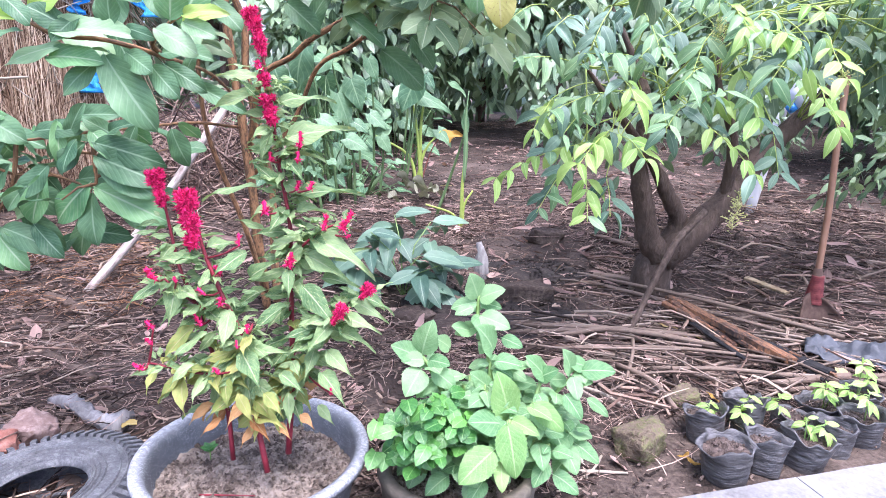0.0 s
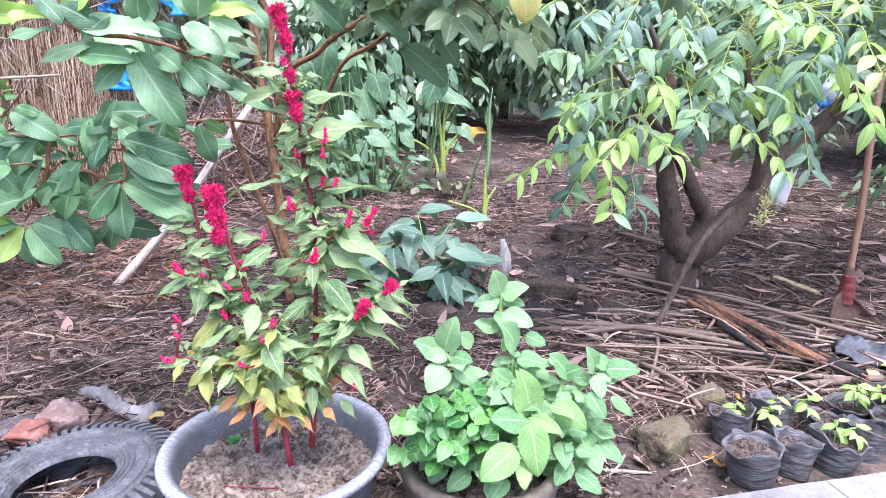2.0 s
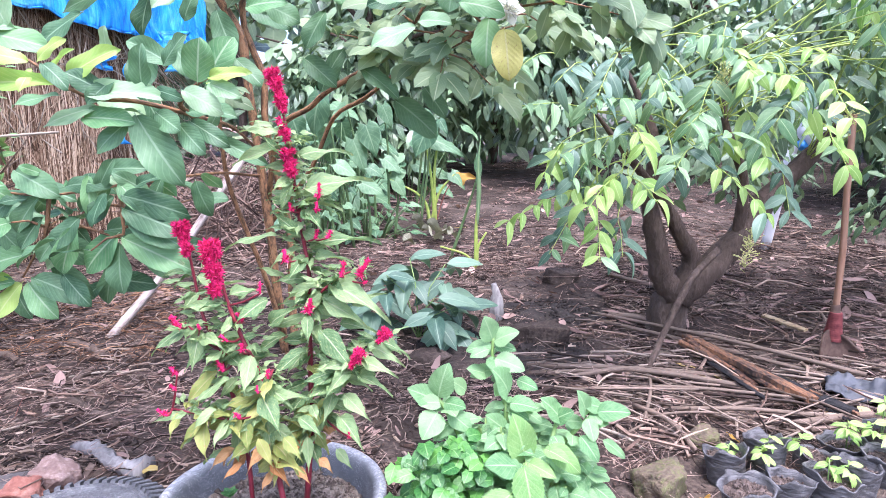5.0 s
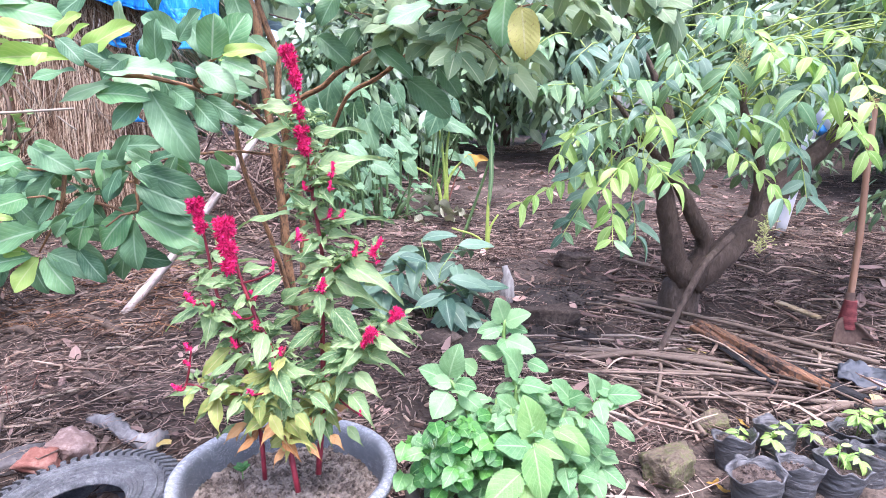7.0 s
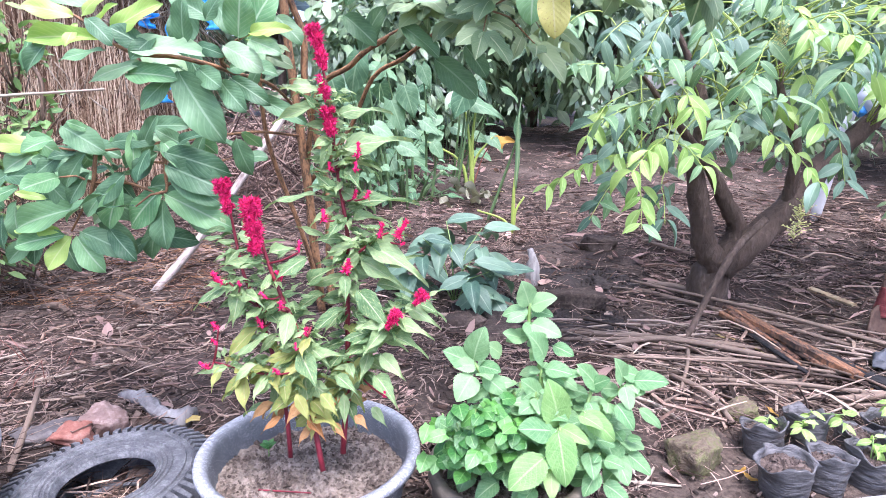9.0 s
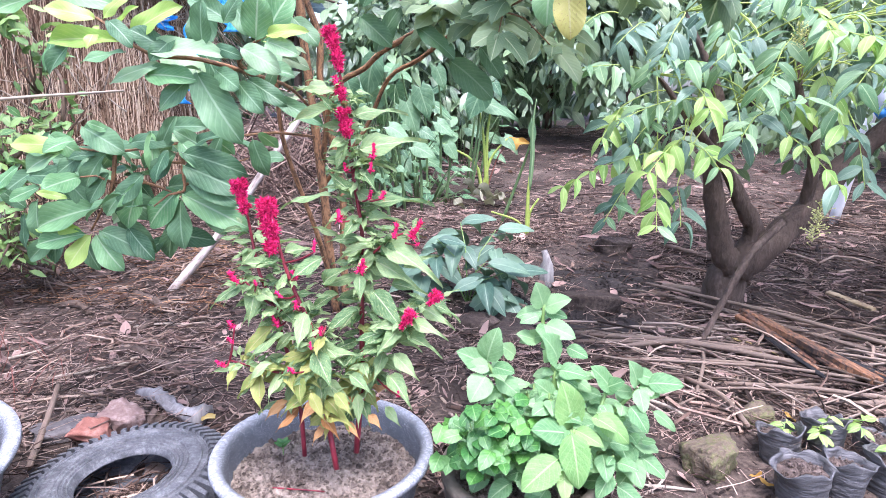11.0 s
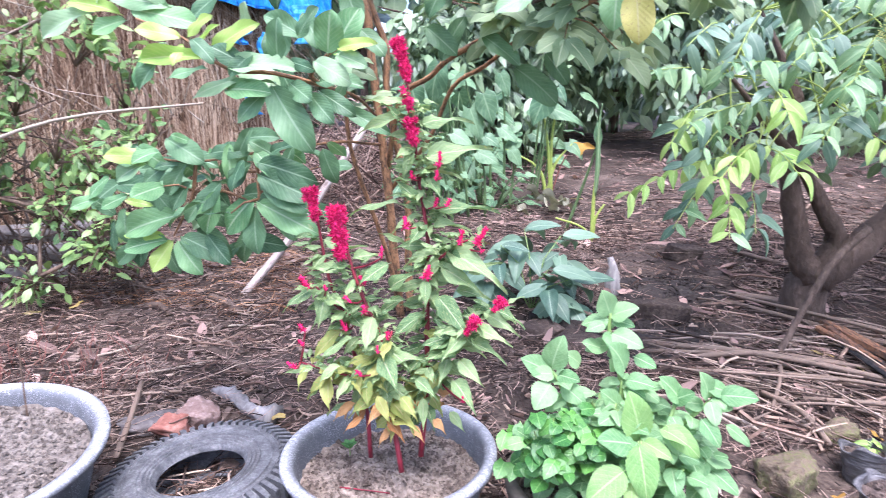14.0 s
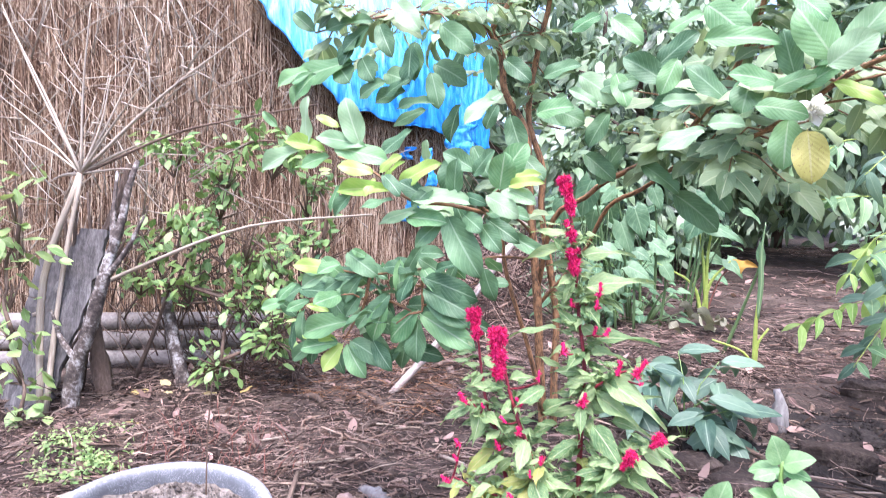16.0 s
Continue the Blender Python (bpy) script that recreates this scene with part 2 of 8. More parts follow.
BURNT_BROWN = rough_mat("scorched_brown_wood", [(0.4, (0.016, 0.015, 0.014)), (0.5, (0.075, 0.045, 0.03)), (0.58, (0.22, 0.105, 0.05)), (0.75, (0.34, 0.24, 0.155))], 4.0, 60.0, 0.75, 0.6, 0.006, (3, 0.6, 1))
CHAR = rough_mat("charred_wood", [(0.35, (0.012, 0.012, 0.013)), (0.6, (0.035, 0.033, 0.032)), (0.78, (0.12, 0.1, 0.085))], 8.0, 60.0, 0.9, 0.9, 0.012, spec=0.15)
POT_SOIL = rough_mat("pot_soil", [(0.34, (0.04, 0.029, 0.021)), (0.5, (0.13, 0.1, 0.077)), (0.68, (0.31, 0.255, 0.2))], 24.0, 130.0, 0.95, 1.0, 0.012, island=0.15)
STRAW = rough_mat("dry_straw", [(0.2, (0.049, 0.028, 0.021)), (0.52, (0.147, 0.094, 0.071)), (0.9, (0.393, 0.280, 0.218))], 14.0, 120.0, 0.8, 0.4, 0.004, island=1.1)
RUSTY_STRAW = rough_mat("rusty_dry_grass", [(0.2, (0.07, 0.028, 0.012)), (0.52, (0.2, 0.09, 0.038)), (0.9, (0.42, 0.23, 0.11))], 14.0, 120.0, 0.8, 0.4, 0.004, island=1.0)
MULCH = rough_mat("bark_mulch", [(0.25, (0.02, 0.013, 0.009)), (0.52, (0.072, 0.047, 0.034)), (0.9, (0.26, 0.195, 0.152))], 16.0, 120.0, 0.85, 0.5, 0.005, island=1.0)
THATCH = rough_mat("dry_thatch", [(0.1, (0.08, 0.042, 0.023)), (0.46, (0.25, 0.155, 0.092)), (0.75, (0.45, 0.32, 0.205)), (0.95, (0.68, 0.54, 0.38))], 3.0, 60.0, 0.85, 0.4, 0.004, island=1.1)
REED = rough_mat("dry_reed", [(0.22, (0.042, 0.028, 0.02)), (0.42, (0.105, 0.074, 0.052)), (0.62, (0.175, 0.127, 0.092)), (0.88, (0.34, 0.265, 0.2))], 1.0, 4.0, 0.65, 0.4, 0.003, (7, 3, 1), island=0.8, space="UV")
BARK = rough_mat("brown_bark", [(0.3, (0.05, 0.032, 0.022)), (0.5, (0.125, 0.085, 0.058)), (0.7, (0.22, 0.165, 0.12))], 14.0, 80.0, 0.85, 0.8, 0.01, (1, 1, 0.35))
GUAVA_BARK = rough_mat("peeling_guava_bark", [(0.36, (0.055, 0.034, 0.02)), (0.46, (0.14, 0.08, 0.042)), (0.54, (0.33, 0.17, 0.075)), (0.72, (0.36, 0.24, 0.135))], 1.6, 8.0, 0.65, 0.6, 0.006, (3, 9, 1), space="UV")
DARK_BARK = rough_mat("dark_bark", [(0.3, (0.045, 0.031, 0.022)), (0.5, (0.1, 0.071, 0.052)), (0.7, (0.21, 0.155, 0.118))], 10.0, 70.0, 0.85, 1.0, 0.03, (1, 1, 0.4))
LICHEN_BARK = rough_mat("lichen_bark", [(0.4, (0.045, 0.036, 0.03)), (0.5, (0.11, 0.088, 0.072)), (0.56, (0.27, 0.25, 0.22)), (0.64, (0.5, 0.49, 0.45))], 16.0, 60.0, 0.9, 0.7, 0.01)
PALE_REED = rough_mat("pale_dry_stalk", [(0.2, (0.149, 0.111, 0.079)), (0.5, (0.308, 0.252, 0.186)), (0.8, (0.512, 0.464, 0.363))], 1.2, 5.0, 0.7, 0.35, 0.003, (5, 4, 1), island=0.6, space="UV")
PALE_WOOD = rough_mat("weathered_pale_wood", [(0.36, (0.12, 0.088, 0.07)), (0.48, (0.34, 0.28, 0.235)), (0.68, (0.58, 0.53, 0.48))], 1.4, 6.0, 0.8, 0.7, 0.004, (3, 5, 1), space="UV")
GREY_WOOD = rough_mat("grey_weathered_wood", [(0.34, (0.07, 0.064, 0.06)), (0.48, (0.2, 0.188, 0.175)), (0.68, (0.42, 0.4, 0.375))], 7.0, 60.0, 0.85, 0.6, 0.006, (1, 1, 0.15))
BOARD_WOOD = rough_mat("dark_weathered_board", [(0.36, (0.035, 0.032, 0.03)), (0.5, (0.095, 0.088, 0.082)), (0.66, (0.2, 0.188, 0.175))], 9.0, 60.0, 0.85, 0.9, 0.01, (2, 2, 0.2))
BURNT = rough_mat("burnt_wood", [(0.4, (0.018, 0.015, 0.014)), (0.49, (0.06, 0.035, 0.026)), (0.57, (0.2, 0.1, 0.055)), (0.72, (0.36, 0.25, 0.17))], 5.0, 50.0, 0.75, 0.6, 0.006)
CONCRETE = rough_mat("pale_concrete", [(0.34, (0.12, 0.116, 0.108)), (0.5, (0.205, 0.2, 0.19)), (0.7, (0.28, 0.274, 0.263))], 7.0, 70.0, 0.9, 0.4, 0.004)
GREY_CONCRETE = rough_mat("grey_pipe_concrete", [(0.36, (0.07, 0.059, 0.048)), (0.5, (0.19, 0.168, 0.146)), (0.68, (0.36, 0.33, 0.295))], 6.0, 60.0, 0.55, 0.3, 0.003)
MOSSY = rough_mat("mossy_stone", [(0.3, (0.061, 0.045, 0.031)), (0.47, (0.138, 0.105, 0.070)), (0.56, (0.116, 0.115, 0.047)), (0.72, (0.264, 0.200, 0.136))], 9.0, 70.0, 0.9, 1.0, 0.025)
YELLOW_LATH = rough_mat("split_bamboo", [(0.35, (0.115, 0.076, 0.054)), (0.5, (0.324, 0.243, 0.135)), (0.7, (0.432, 0.350, 0.225))], 9.0, 60.0, 0.7, 0.4, 0.003)
RED_STONE = rough_mat("red_brick_stone", [(0.3, (0.13, 0.05, 0.036)), (0.5, (0.24, 0.1, 0.072)), (0.72, (0.38, 0.24, 0.19))], 14.0, 90.0, 0.85, 0.9, 0.01)
PINK_STONE = rough_mat("pinkish_stone", [(0.3, (0.115, 0.068, 0.056)), (0.5, (0.221, 0.148, 0.122)), (0.7, (0.410, 0.319, 0.274))], 16.0, 90.0, 0.85, 0.9, 0.01)
DARK_STONE = rough_mat("dark_stone", [(0.3, (0.045, 0.04, 0.038)), (0.5, (0.10, 0.09, 0.085)), (0.72, (0.2, 0.18, 0.165))], 8.0, 70.0, 0.9, 0.8, 0.01)
CLAY_POT = rough_mat("stained_clay_pot", [(0.3, (0.05, 0.042, 0.03)), (0.5, (0.12, 0.102, 0.075)), (0.7, (0.21, 0.185, 0.145))], 7.0, 60.0, 0.85, 0.5, 0.006)
RUBBER = rough_mat("dusty_rubber", [(0.34, (0.04, 0.041, 0.043)), (0.5, (0.09, 0.092, 0.095)), (0.66, (0.19, 0.192, 0.192))], 26.0, 150.0, 0.7, 0.9, 0.006, spec=0.35)
PLUME = rough_mat("magenta_plume", [(0.25, (0.3, 0.004, 0.04)), (0.5, (0.6, 0.009, 0.095)), (0.75, (0.76, 0.035, 0.18))], 60.0, 200.0, 0.7, 0.5, 0.003, island=0.7)
RED_STEM = plain_mat("red_stem", (0.11, 0.008, 0.016), (0.27, 0.028, 0.042), 25.0, 0.5, 0.4, 0.4, 0.004)
DARK_STALK = plain_mat("dark_green_stalk", (0.06, 0.11, 0.04), (0.12, 0.19, 0.07), 30.0, 0.5)
RUSTY_STEM = plain_mat("rusty_dry_stem", (0.1, 0.035, 0.025), (0.26, 0.1, 0.07), 30.0, 0.7)
GREEN_STEM = plain_mat("green_stem", (0.14, 0.24, 0.06), (0.24, 0.36, 0.11), 40.0, 0.5)
LIME_STEM = plain_mat("lime_stem", (0.26, 0.34, 0.06), (0.36, 0.45, 0.1), 40.0, 0.5)
# dusty black; the paler cross streaks paint light caught on wrinkles
BLACK_PLASTIC = plain_mat("creased_black_plastic", (0.03, 0.029, 0.029), (0.13, 0.124, 0.12), 22.0, 0.45, 0.5, 0.7, 0.012, 0.0, (1, 1, 4))
WHITE_PLASTIC = plain_mat("white_plastic", (0.68, 0.69, 0.7), (0.8, 0.8, 0.8), 10.0, 0.4)
WHITE_PETAL = leaf_mat("white_petal", (0.86, 0.86, 0.82), (0.92, 0.92, 0.9), (0.9, 0.9, 0.85), 3, 0.6, 0.3, 0.4, relief=0.05, ribs=0.0)
BLUE_PLASTIC = plain_mat("blue_plastic", (0.03, 0.16, 0.42), (0.05, 0.24, 0.55), 10.0, 0.4)
HANDLE_WOOD = rough_mat("brown_handle_wood", [(0.3, (0.15, 0.075, 0.045)), (0.5, (0.25, 0.135, 0.08)), (0.72, (0.36, 0.22, 0.14))], 7.0, 60.0, 0.5, 0.3, 0.002, (1, 1, 0.2))
RUST = rough_mat("rusty_iron", [(0.3, (0.030, 0.017, 0.011)), (0.5, (0.070, 0.041, 0.028)), (0.72, (0.120, 0.083, 0.061))], 10.0, 70.0, 0.75, 0.5, 0.004)
RED_CORD = plain_mat("red_cord", (0.115, 0.022, 0.022), (0.21, 0.05, 0.045), 60.0, 0.8)
GREY_SHEET = plain_mat("grey_plastic_sheet", (0.035, 0.038, 0.042), (0.09, 0.096, 0.106), 9.0, 0.6, 0.35, 0.6, 0.02)

CELOSIA_GREEN = leaf_mat("celosia_leaf", (0.085, 0.175, 0.062), (0.34, 0.46, 0.2), (0.46, 0.5, 0.3), 9, 0.6, 0.3, 0.32, ribs=0.2, relief=0.25, spots=(0.448, 0.462, 0.165))
CELOSIA_YELLOW = leaf_mat("yellowing_celosia_leaf", (0.2, 0.27, 0.06), (0.43, 0.44, 0.13), (0.47, 0.42, 0.2), 8, 0.55, 0.35, 0.32, spots=(0.45, 0.2, 0.09), relief=0.2, ribs=0.15)
DRY_YELLOW = leaf_mat("withered_orange_leaf", (0.36, 0.19, 0.03), (0.5, 0.31, 0.07), (0.42, 0.25, 0.07), 7, 0.75, 0.3, 0.3, spots=(0.3, 0.13, 0.04), relief=0.4)
DRY_LEAF = leaf_mat("dry_orange_leaf", (0.34, 0.14, 0.04), (0.48, 0.28, 0.12), (0.48, 0.32, 0.17), 7, 0.7, 0.3, spots=(0.22, 0.1, 0.05), relief=0.4)
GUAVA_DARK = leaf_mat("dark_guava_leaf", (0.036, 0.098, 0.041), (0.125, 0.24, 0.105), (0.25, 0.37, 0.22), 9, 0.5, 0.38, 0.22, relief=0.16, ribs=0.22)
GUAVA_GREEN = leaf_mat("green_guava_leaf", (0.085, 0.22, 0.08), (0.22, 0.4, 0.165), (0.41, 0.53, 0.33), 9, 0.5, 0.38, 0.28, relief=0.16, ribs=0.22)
# paler copy of the green leaf, the sky's sheen put into its colour
GUAVA_SHEEN = leaf_mat("sheened_guava_leaf", (0.22, 0.38, 0.18), (0.4, 0.55, 0.31), (0.5, 0.61, 0.4), 9, 0.5, 0.4, 0.32, relief=0.14, ribs=0.2)
GUAVA_YOUNG = leaf_mat("young_guava_leaf", (0.29, 0.48, 0.085), (0.46, 0.60, 0.15), (0.58, 0.64, 0.26), 9, 0.45, 0.5, 0.38, relief=0.12, ribs=0.25)
GUAVA_MASS = leaf_mat("guava_crown_leaf", (0.106, 0.184, 0.087), (0.381, 0.479, 0.255), (0.426, 0.490, 0.306), 9, 0.55, 0.35, 0.35, relief=0.2, ribs=0.12, island=True)
GUAVA_OLD = leaf_mat("old_yellow_guava_leaf", (0.360, 0.340, 0.070), (0.480, 0.440, 0.120), (0.500, 0.460, 0.200), 9, 0.5, 0.5, 0.3, spots=(0.250, 0.170, 0.060))
HERB_GREEN = leaf_mat("herb_leaf", (0.12, 0.27, 0.1), (0.3, 0.475, 0.22), (0.4, 0.55, 0.3), 7, 0.55, 0.42, 0.38, relief=0.22, ribs=0.22, net=26.0)
HERB_LIME = leaf_mat("young_herb_leaf", (0.19, 0.38, 0.11), (0.35, 0.51, 0.18), (0.45, 0.58, 0.27), 7, 0.55, 0.42, 0.42, relief=0.22, ribs=0.25, net=26.0)
GLOSSY_GREEN = leaf_mat("glossy_small_leaf", (0.025, 0.12, 0.022), (0.13, 0.33, 0.06), (0.22, 0.4, 0.13), 5, 0.34, 0.5, 0.25)
FRUIT_LIGHT = leaf_mat("young_fruit_tree_leaf", (0.23, 0.42, 0.085), (0.49, 0.65, 0.2), (0.6, 0.72, 0.31), 11, 0.42, 0.5, 0.42)
FRUIT_MID = leaf_mat("green_fruit_tree_leaf", (0.115, 0.245, 0.1), (0.31, 0.46, 0.23), (0.460, 0.605, 0.324), 11, 0.42, 0.5, 0.38)
FRUIT_DARK = leaf_mat("dark_fruit_tree_leaf", (0.055, 0.12, 0.075), (0.17, 0.27, 0.17), (0.25, 0.35, 0.23), 11, 0.45, 0.5, 0.2)
FAR_GREEN = leaf_mat("background_leaf", (0.036, 0.083, 0.037), (0.269, 0.385, 0.187), (0.280, 0.374, 0.209), 9, 0.4, 0.8, 0.2, island=True)
BUSH_GREEN = leaf_mat("bush_leaf", (0.07, 0.17, 0.05), (0.33, 0.48, 0.15), (0.34, 0.46, 0.2), 7, 0.42, 0.5, 0.28, island=True)
CROWN_GREEN = leaf_mat("inner_crown_leaf", (0.060, 0.134, 0.066), (0.280, 0.390, 0.185), (0.335, 0.439, 0.265), 9, 0.4, 0.75, 0.22, island=True)
BROAD_GREEN = leaf_mat("broad_leaf", (0.05, 0.13, 0.058), (0.2, 0.335, 0.165), (0.28, 0.41, 0.22), 6, 0.5, 0.45, 0.28, ribs=0.3, relief=0.35)
WEED_GREEN = leaf_mat("weed_leaf", (0.136, 0.260, 0.074), (0.356, 0.460, 0.170), (0.334, 0.420, 0.212), 5, 0.5, 0.5, 0.3, island=True)
LITTER_LEAF = leaf_mat("fallen_leaf", (0.061, 0.034, 0.028), (0.441, 0.297, 0.242), (0.397, 0.269, 0.213), 7, 0.75, 0.3, 0.1, island=True)
YELLOW_LITTER = leaf_mat("yellow_fallen_leaf", (0.38, 0.28, 0.08), (0.52, 0.44, 0.22), (0.5, 0.42, 0.24), 7, 0.6, 0.4, 0.15)
PALE_LEAF = leaf_mat("wilted_pale_leaf", (0.16, 0.155, 0.1), (0.33, 0.33, 0.23), (0.36, 0.35, 0.26), 7, 0.7, 0.3, 0.15, relief=0.4, spots=(0.3, 0.26, 0.2))
BUD = plain_mat("yellow_buds", (0.42, 0.44, 0.12), (0.6, 0.6, 0.26), 60.0, 0.7)


def speckled_pot():
    """Dark grey plastic with white lime specks, crusted in patches and scuffed along the lip."""
    mat, nt, b = nodes_of("speckled_grey_plastic")
    base = ramp(nt, place_noise(nt, 6.0, 5, 0.65), [(0.3, (0.05, 0.054, 0.058)), (0.7, (0.135, 0.143, 0.148))])
    tc = nt.nodes.new("ShaderNodeTexCoord")
    vor = node(nt, "ShaderNodeTexVoronoi", Scale=400.0)
    nt.links.new(tc.outputs["Object"], vor.inputs["Vector"])
    dot = nt.nodes.new("ShaderNodeMapRange")
    dot.inputs["From Min"].default_value, dot.inputs["From Max"].default_value = 0.42, 0.22
    nt.links.new(vor.outputs["Distance"], dot.inputs[0])
    patch = nt.nodes.new("ShaderNodeMapRange")
    patch.inputs["From Min"].default_value, patch.inputs["From Max"].default_value = 0.4, 0.6
    nt.links.new(place_noise(nt, 28.0, 6, 0.75), patch.inputs[0])
    uvn = nt.nodes.new("ShaderNodeUVMap")
    sep = nt.nodes.new("ShaderNodeSeparateXYZ")
    nt.links.new(uvn.outputs[0], sep.inputs[0])
    lip = nt.nodes.new("ShaderNodeMapRange")
    lip.inputs["From Min"].default_value, lip.inputs["From Max"].default_value = 0.16, 0.06
    nt.links.new(calc(nt, "ABSOLUTE", calc(nt, "SUBTRACT", sep.outputs[1], 0.55)), lip.inputs[0])
    crust = nt.nodes.new("ShaderNodeMapRange")
    crust.inputs["From Min"].default_value, crust.inputs["From Max"].default_value = 0.46, 0.6
    nt.links.new(place_noise(nt, 130.0, 6, 0.8), crust.inputs[0])
    worn = calc(nt, "MULTIPLY", lip.outputs[0], calc(nt, "ADD", 0.26, calc(nt, "MULTIPLY", crust.outputs[0], 0.6)))
    fac = calc(nt, "MAXIMUM", calc(nt, "MULTIPLY", dot.outputs[0], calc(nt, "ADD", 0.06, calc(nt, "MULTIPLY", patch.outputs[0], 0.94))), worn)
    nt.links.new(mix(nt, "MIX", base, (0.46, 0.47, 0.49), fac), b.inputs["Base Color"])
    b.inputs["Roughness"].default_value = 0.5
    bump(nt, b, fac, 0.35, 0.002)
    return mat


POT_GREY = speckled_pot()


def tarp_mat():
    """Woven blue plastic, paler in patches, with fine creases whose shade and sheen are in the colour."""
    mat, nt, b = nodes_of("blue_tarpaulin")
    n = place_noise(nt, 1.6, 4, 0.6, (1, 1, 0.5))
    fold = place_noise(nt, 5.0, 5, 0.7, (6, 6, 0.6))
    uvn = nt.nodes.new("ShaderNodeUVMap")
    sep = nt.nodes.new("ShaderNodeSeparateXYZ")
    nt.links.new(uvn.outputs[0], sep.inputs[0])
    # paler towards the upper outer corner
    pale_corner = calc(nt, "SUBTRACT", 1.5, calc(nt, "ADD", calc(nt, "MULTIPLY", sep.outputs[0], 0.6), calc(nt, "MULTIPLY", sep.outputs[1], 0.9)))
    # folds tint the blue too: painted crease shade and pale highlights
    tone = calc(nt, "ADD", calc(nt, "MULTIPLY", pale_corner, 0.6), calc(nt, "SUBTRACT", calc(nt, "ADD", calc(nt, "MULTIPLY", n, 0.5), calc(nt, "MULTIPLY", fold, 0.9)), 0.3))
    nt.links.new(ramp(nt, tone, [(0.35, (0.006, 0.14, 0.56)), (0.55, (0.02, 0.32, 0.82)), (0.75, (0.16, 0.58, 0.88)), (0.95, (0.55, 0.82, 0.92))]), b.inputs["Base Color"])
    b.inputs["Roughness"].default_value = 0.4
    b.inputs["Specular IOR Level"].default_value = 0.6
    bump(nt, b, fold, 0.9, 0.03)
    return mat


TARP = tarp_mat()

# ---- places of stems, leaves and flowers, in metres ----
CELOSIA_STEMS = {
    'main': [(-0.3, 1.13, 0.24), (-0.29, 1.15, 0.39), (-0.29, 1.17, 0.53), (-0.29, 1.18, 0.64), (-0.29, 1.19, 0.71), (-0.31, 1.2, 0.84), (-0.32, 1.2, 0.97), (-0.34, 1.2, 1.07)],
    'middle': [(-0.32, 1.05, 0.25), (-0.35, 1.08, 0.39), (-0.37, 1.1, 0.51), (-0.41, 1.12, 0.59), (-0.44, 1.13, 0.67), (-0.45, 1.14, 0.72)],
    'side': [(-0.41, 1.12, 0.23), (-0.42, 1.13, 0.36), (-0.46, 1.14, 0.53), (-0.5, 1.16, 0.62), (-0.52, 1.18, 0.69), (-0.53, 1.18, 0.77)],
    'low_branch': [(-0.29, 1.15, 0.37), (-0.24, 1.12, 0.47), (-0.2, 1.1, 0.53), (-0.18, 1.09, 0.56)],
    'long_branch': [(-0.22, 1.11, 0.51), (-0.18, 1.12, 0.55), (-0.13, 1.13, 0.59)],
    'high_branch': [(-0.29, 1.18, 0.64), (-0.25, 1.16, 0.68), (-0.21, 1.15, 0.71), (-0.17, 1.15, 0.72)],
    'left_branch': [(-0.43, 1.13, 0.54), (-0.48, 1.12, 0.58), (-0.52, 1.12, 0.62)],
    'bottom_branch': [(-0.39, 1.1, 0.43), (-0.45, 1.08, 0.44), (-0.54, 1.08, 0.46)],
    'inner_branch': [(-0.37, 1.1, 0.46), (-0.35, 1.08, 0.51), (-0.34, 1.08, 0.54)],
    'upper_branch': [(-0.31, 1.2, 0.83), (-0.27, 1.18, 0.84), (-0.26, 1.18, 0.87)],
}

PLUMES_A = [
    (-0.318, 1.2, 1.019, -0.339, 1.2, 1.095, 0.017),
    (-0.322, 1.2, 0.991, -0.329, 1.2, 1.01, 0.009),
    (-0.314, 1.2, 0.959, -0.32, 1.2, 0.983, 0.011),
    (-0.307, 1.2, 0.898, -0.316, 1.2, 0.945, 0.018),
    (-0.515, 1.18, 0.745, -0.528, 1.18, 0.807, 0.018),
    (-0.447, 1.14, 0.677, -0.457, 1.14, 0.776, 0.022),
    (-0.254, 1.18, 0.857, -0.253, 1.18, 0.887, 0.007),
    (-0.261, 1.18, 0.83, -0.258, 1.18, 0.85, 0.007),
    (-0.315, 1.2, 0.829, -0.317, 1.2, 0.847, 0.007),
    (-0.264, 1.18, 0.779, -0.259, 1.18, 0.796, 0.008),
    (-0.241, 1.18, 0.779, -0.234, 1.18, 0.795, 0.007),
    (-0.321, 1.17, 0.734, -0.324, 1.17, 0.759, 0.01),
    (-0.274, 1.14, 0.641, -0.269, 1.14, 0.669, 0.012),
    (-0.362, 1.13, 0.682, -0.361, 1.13, 0.705, 0.006),
]

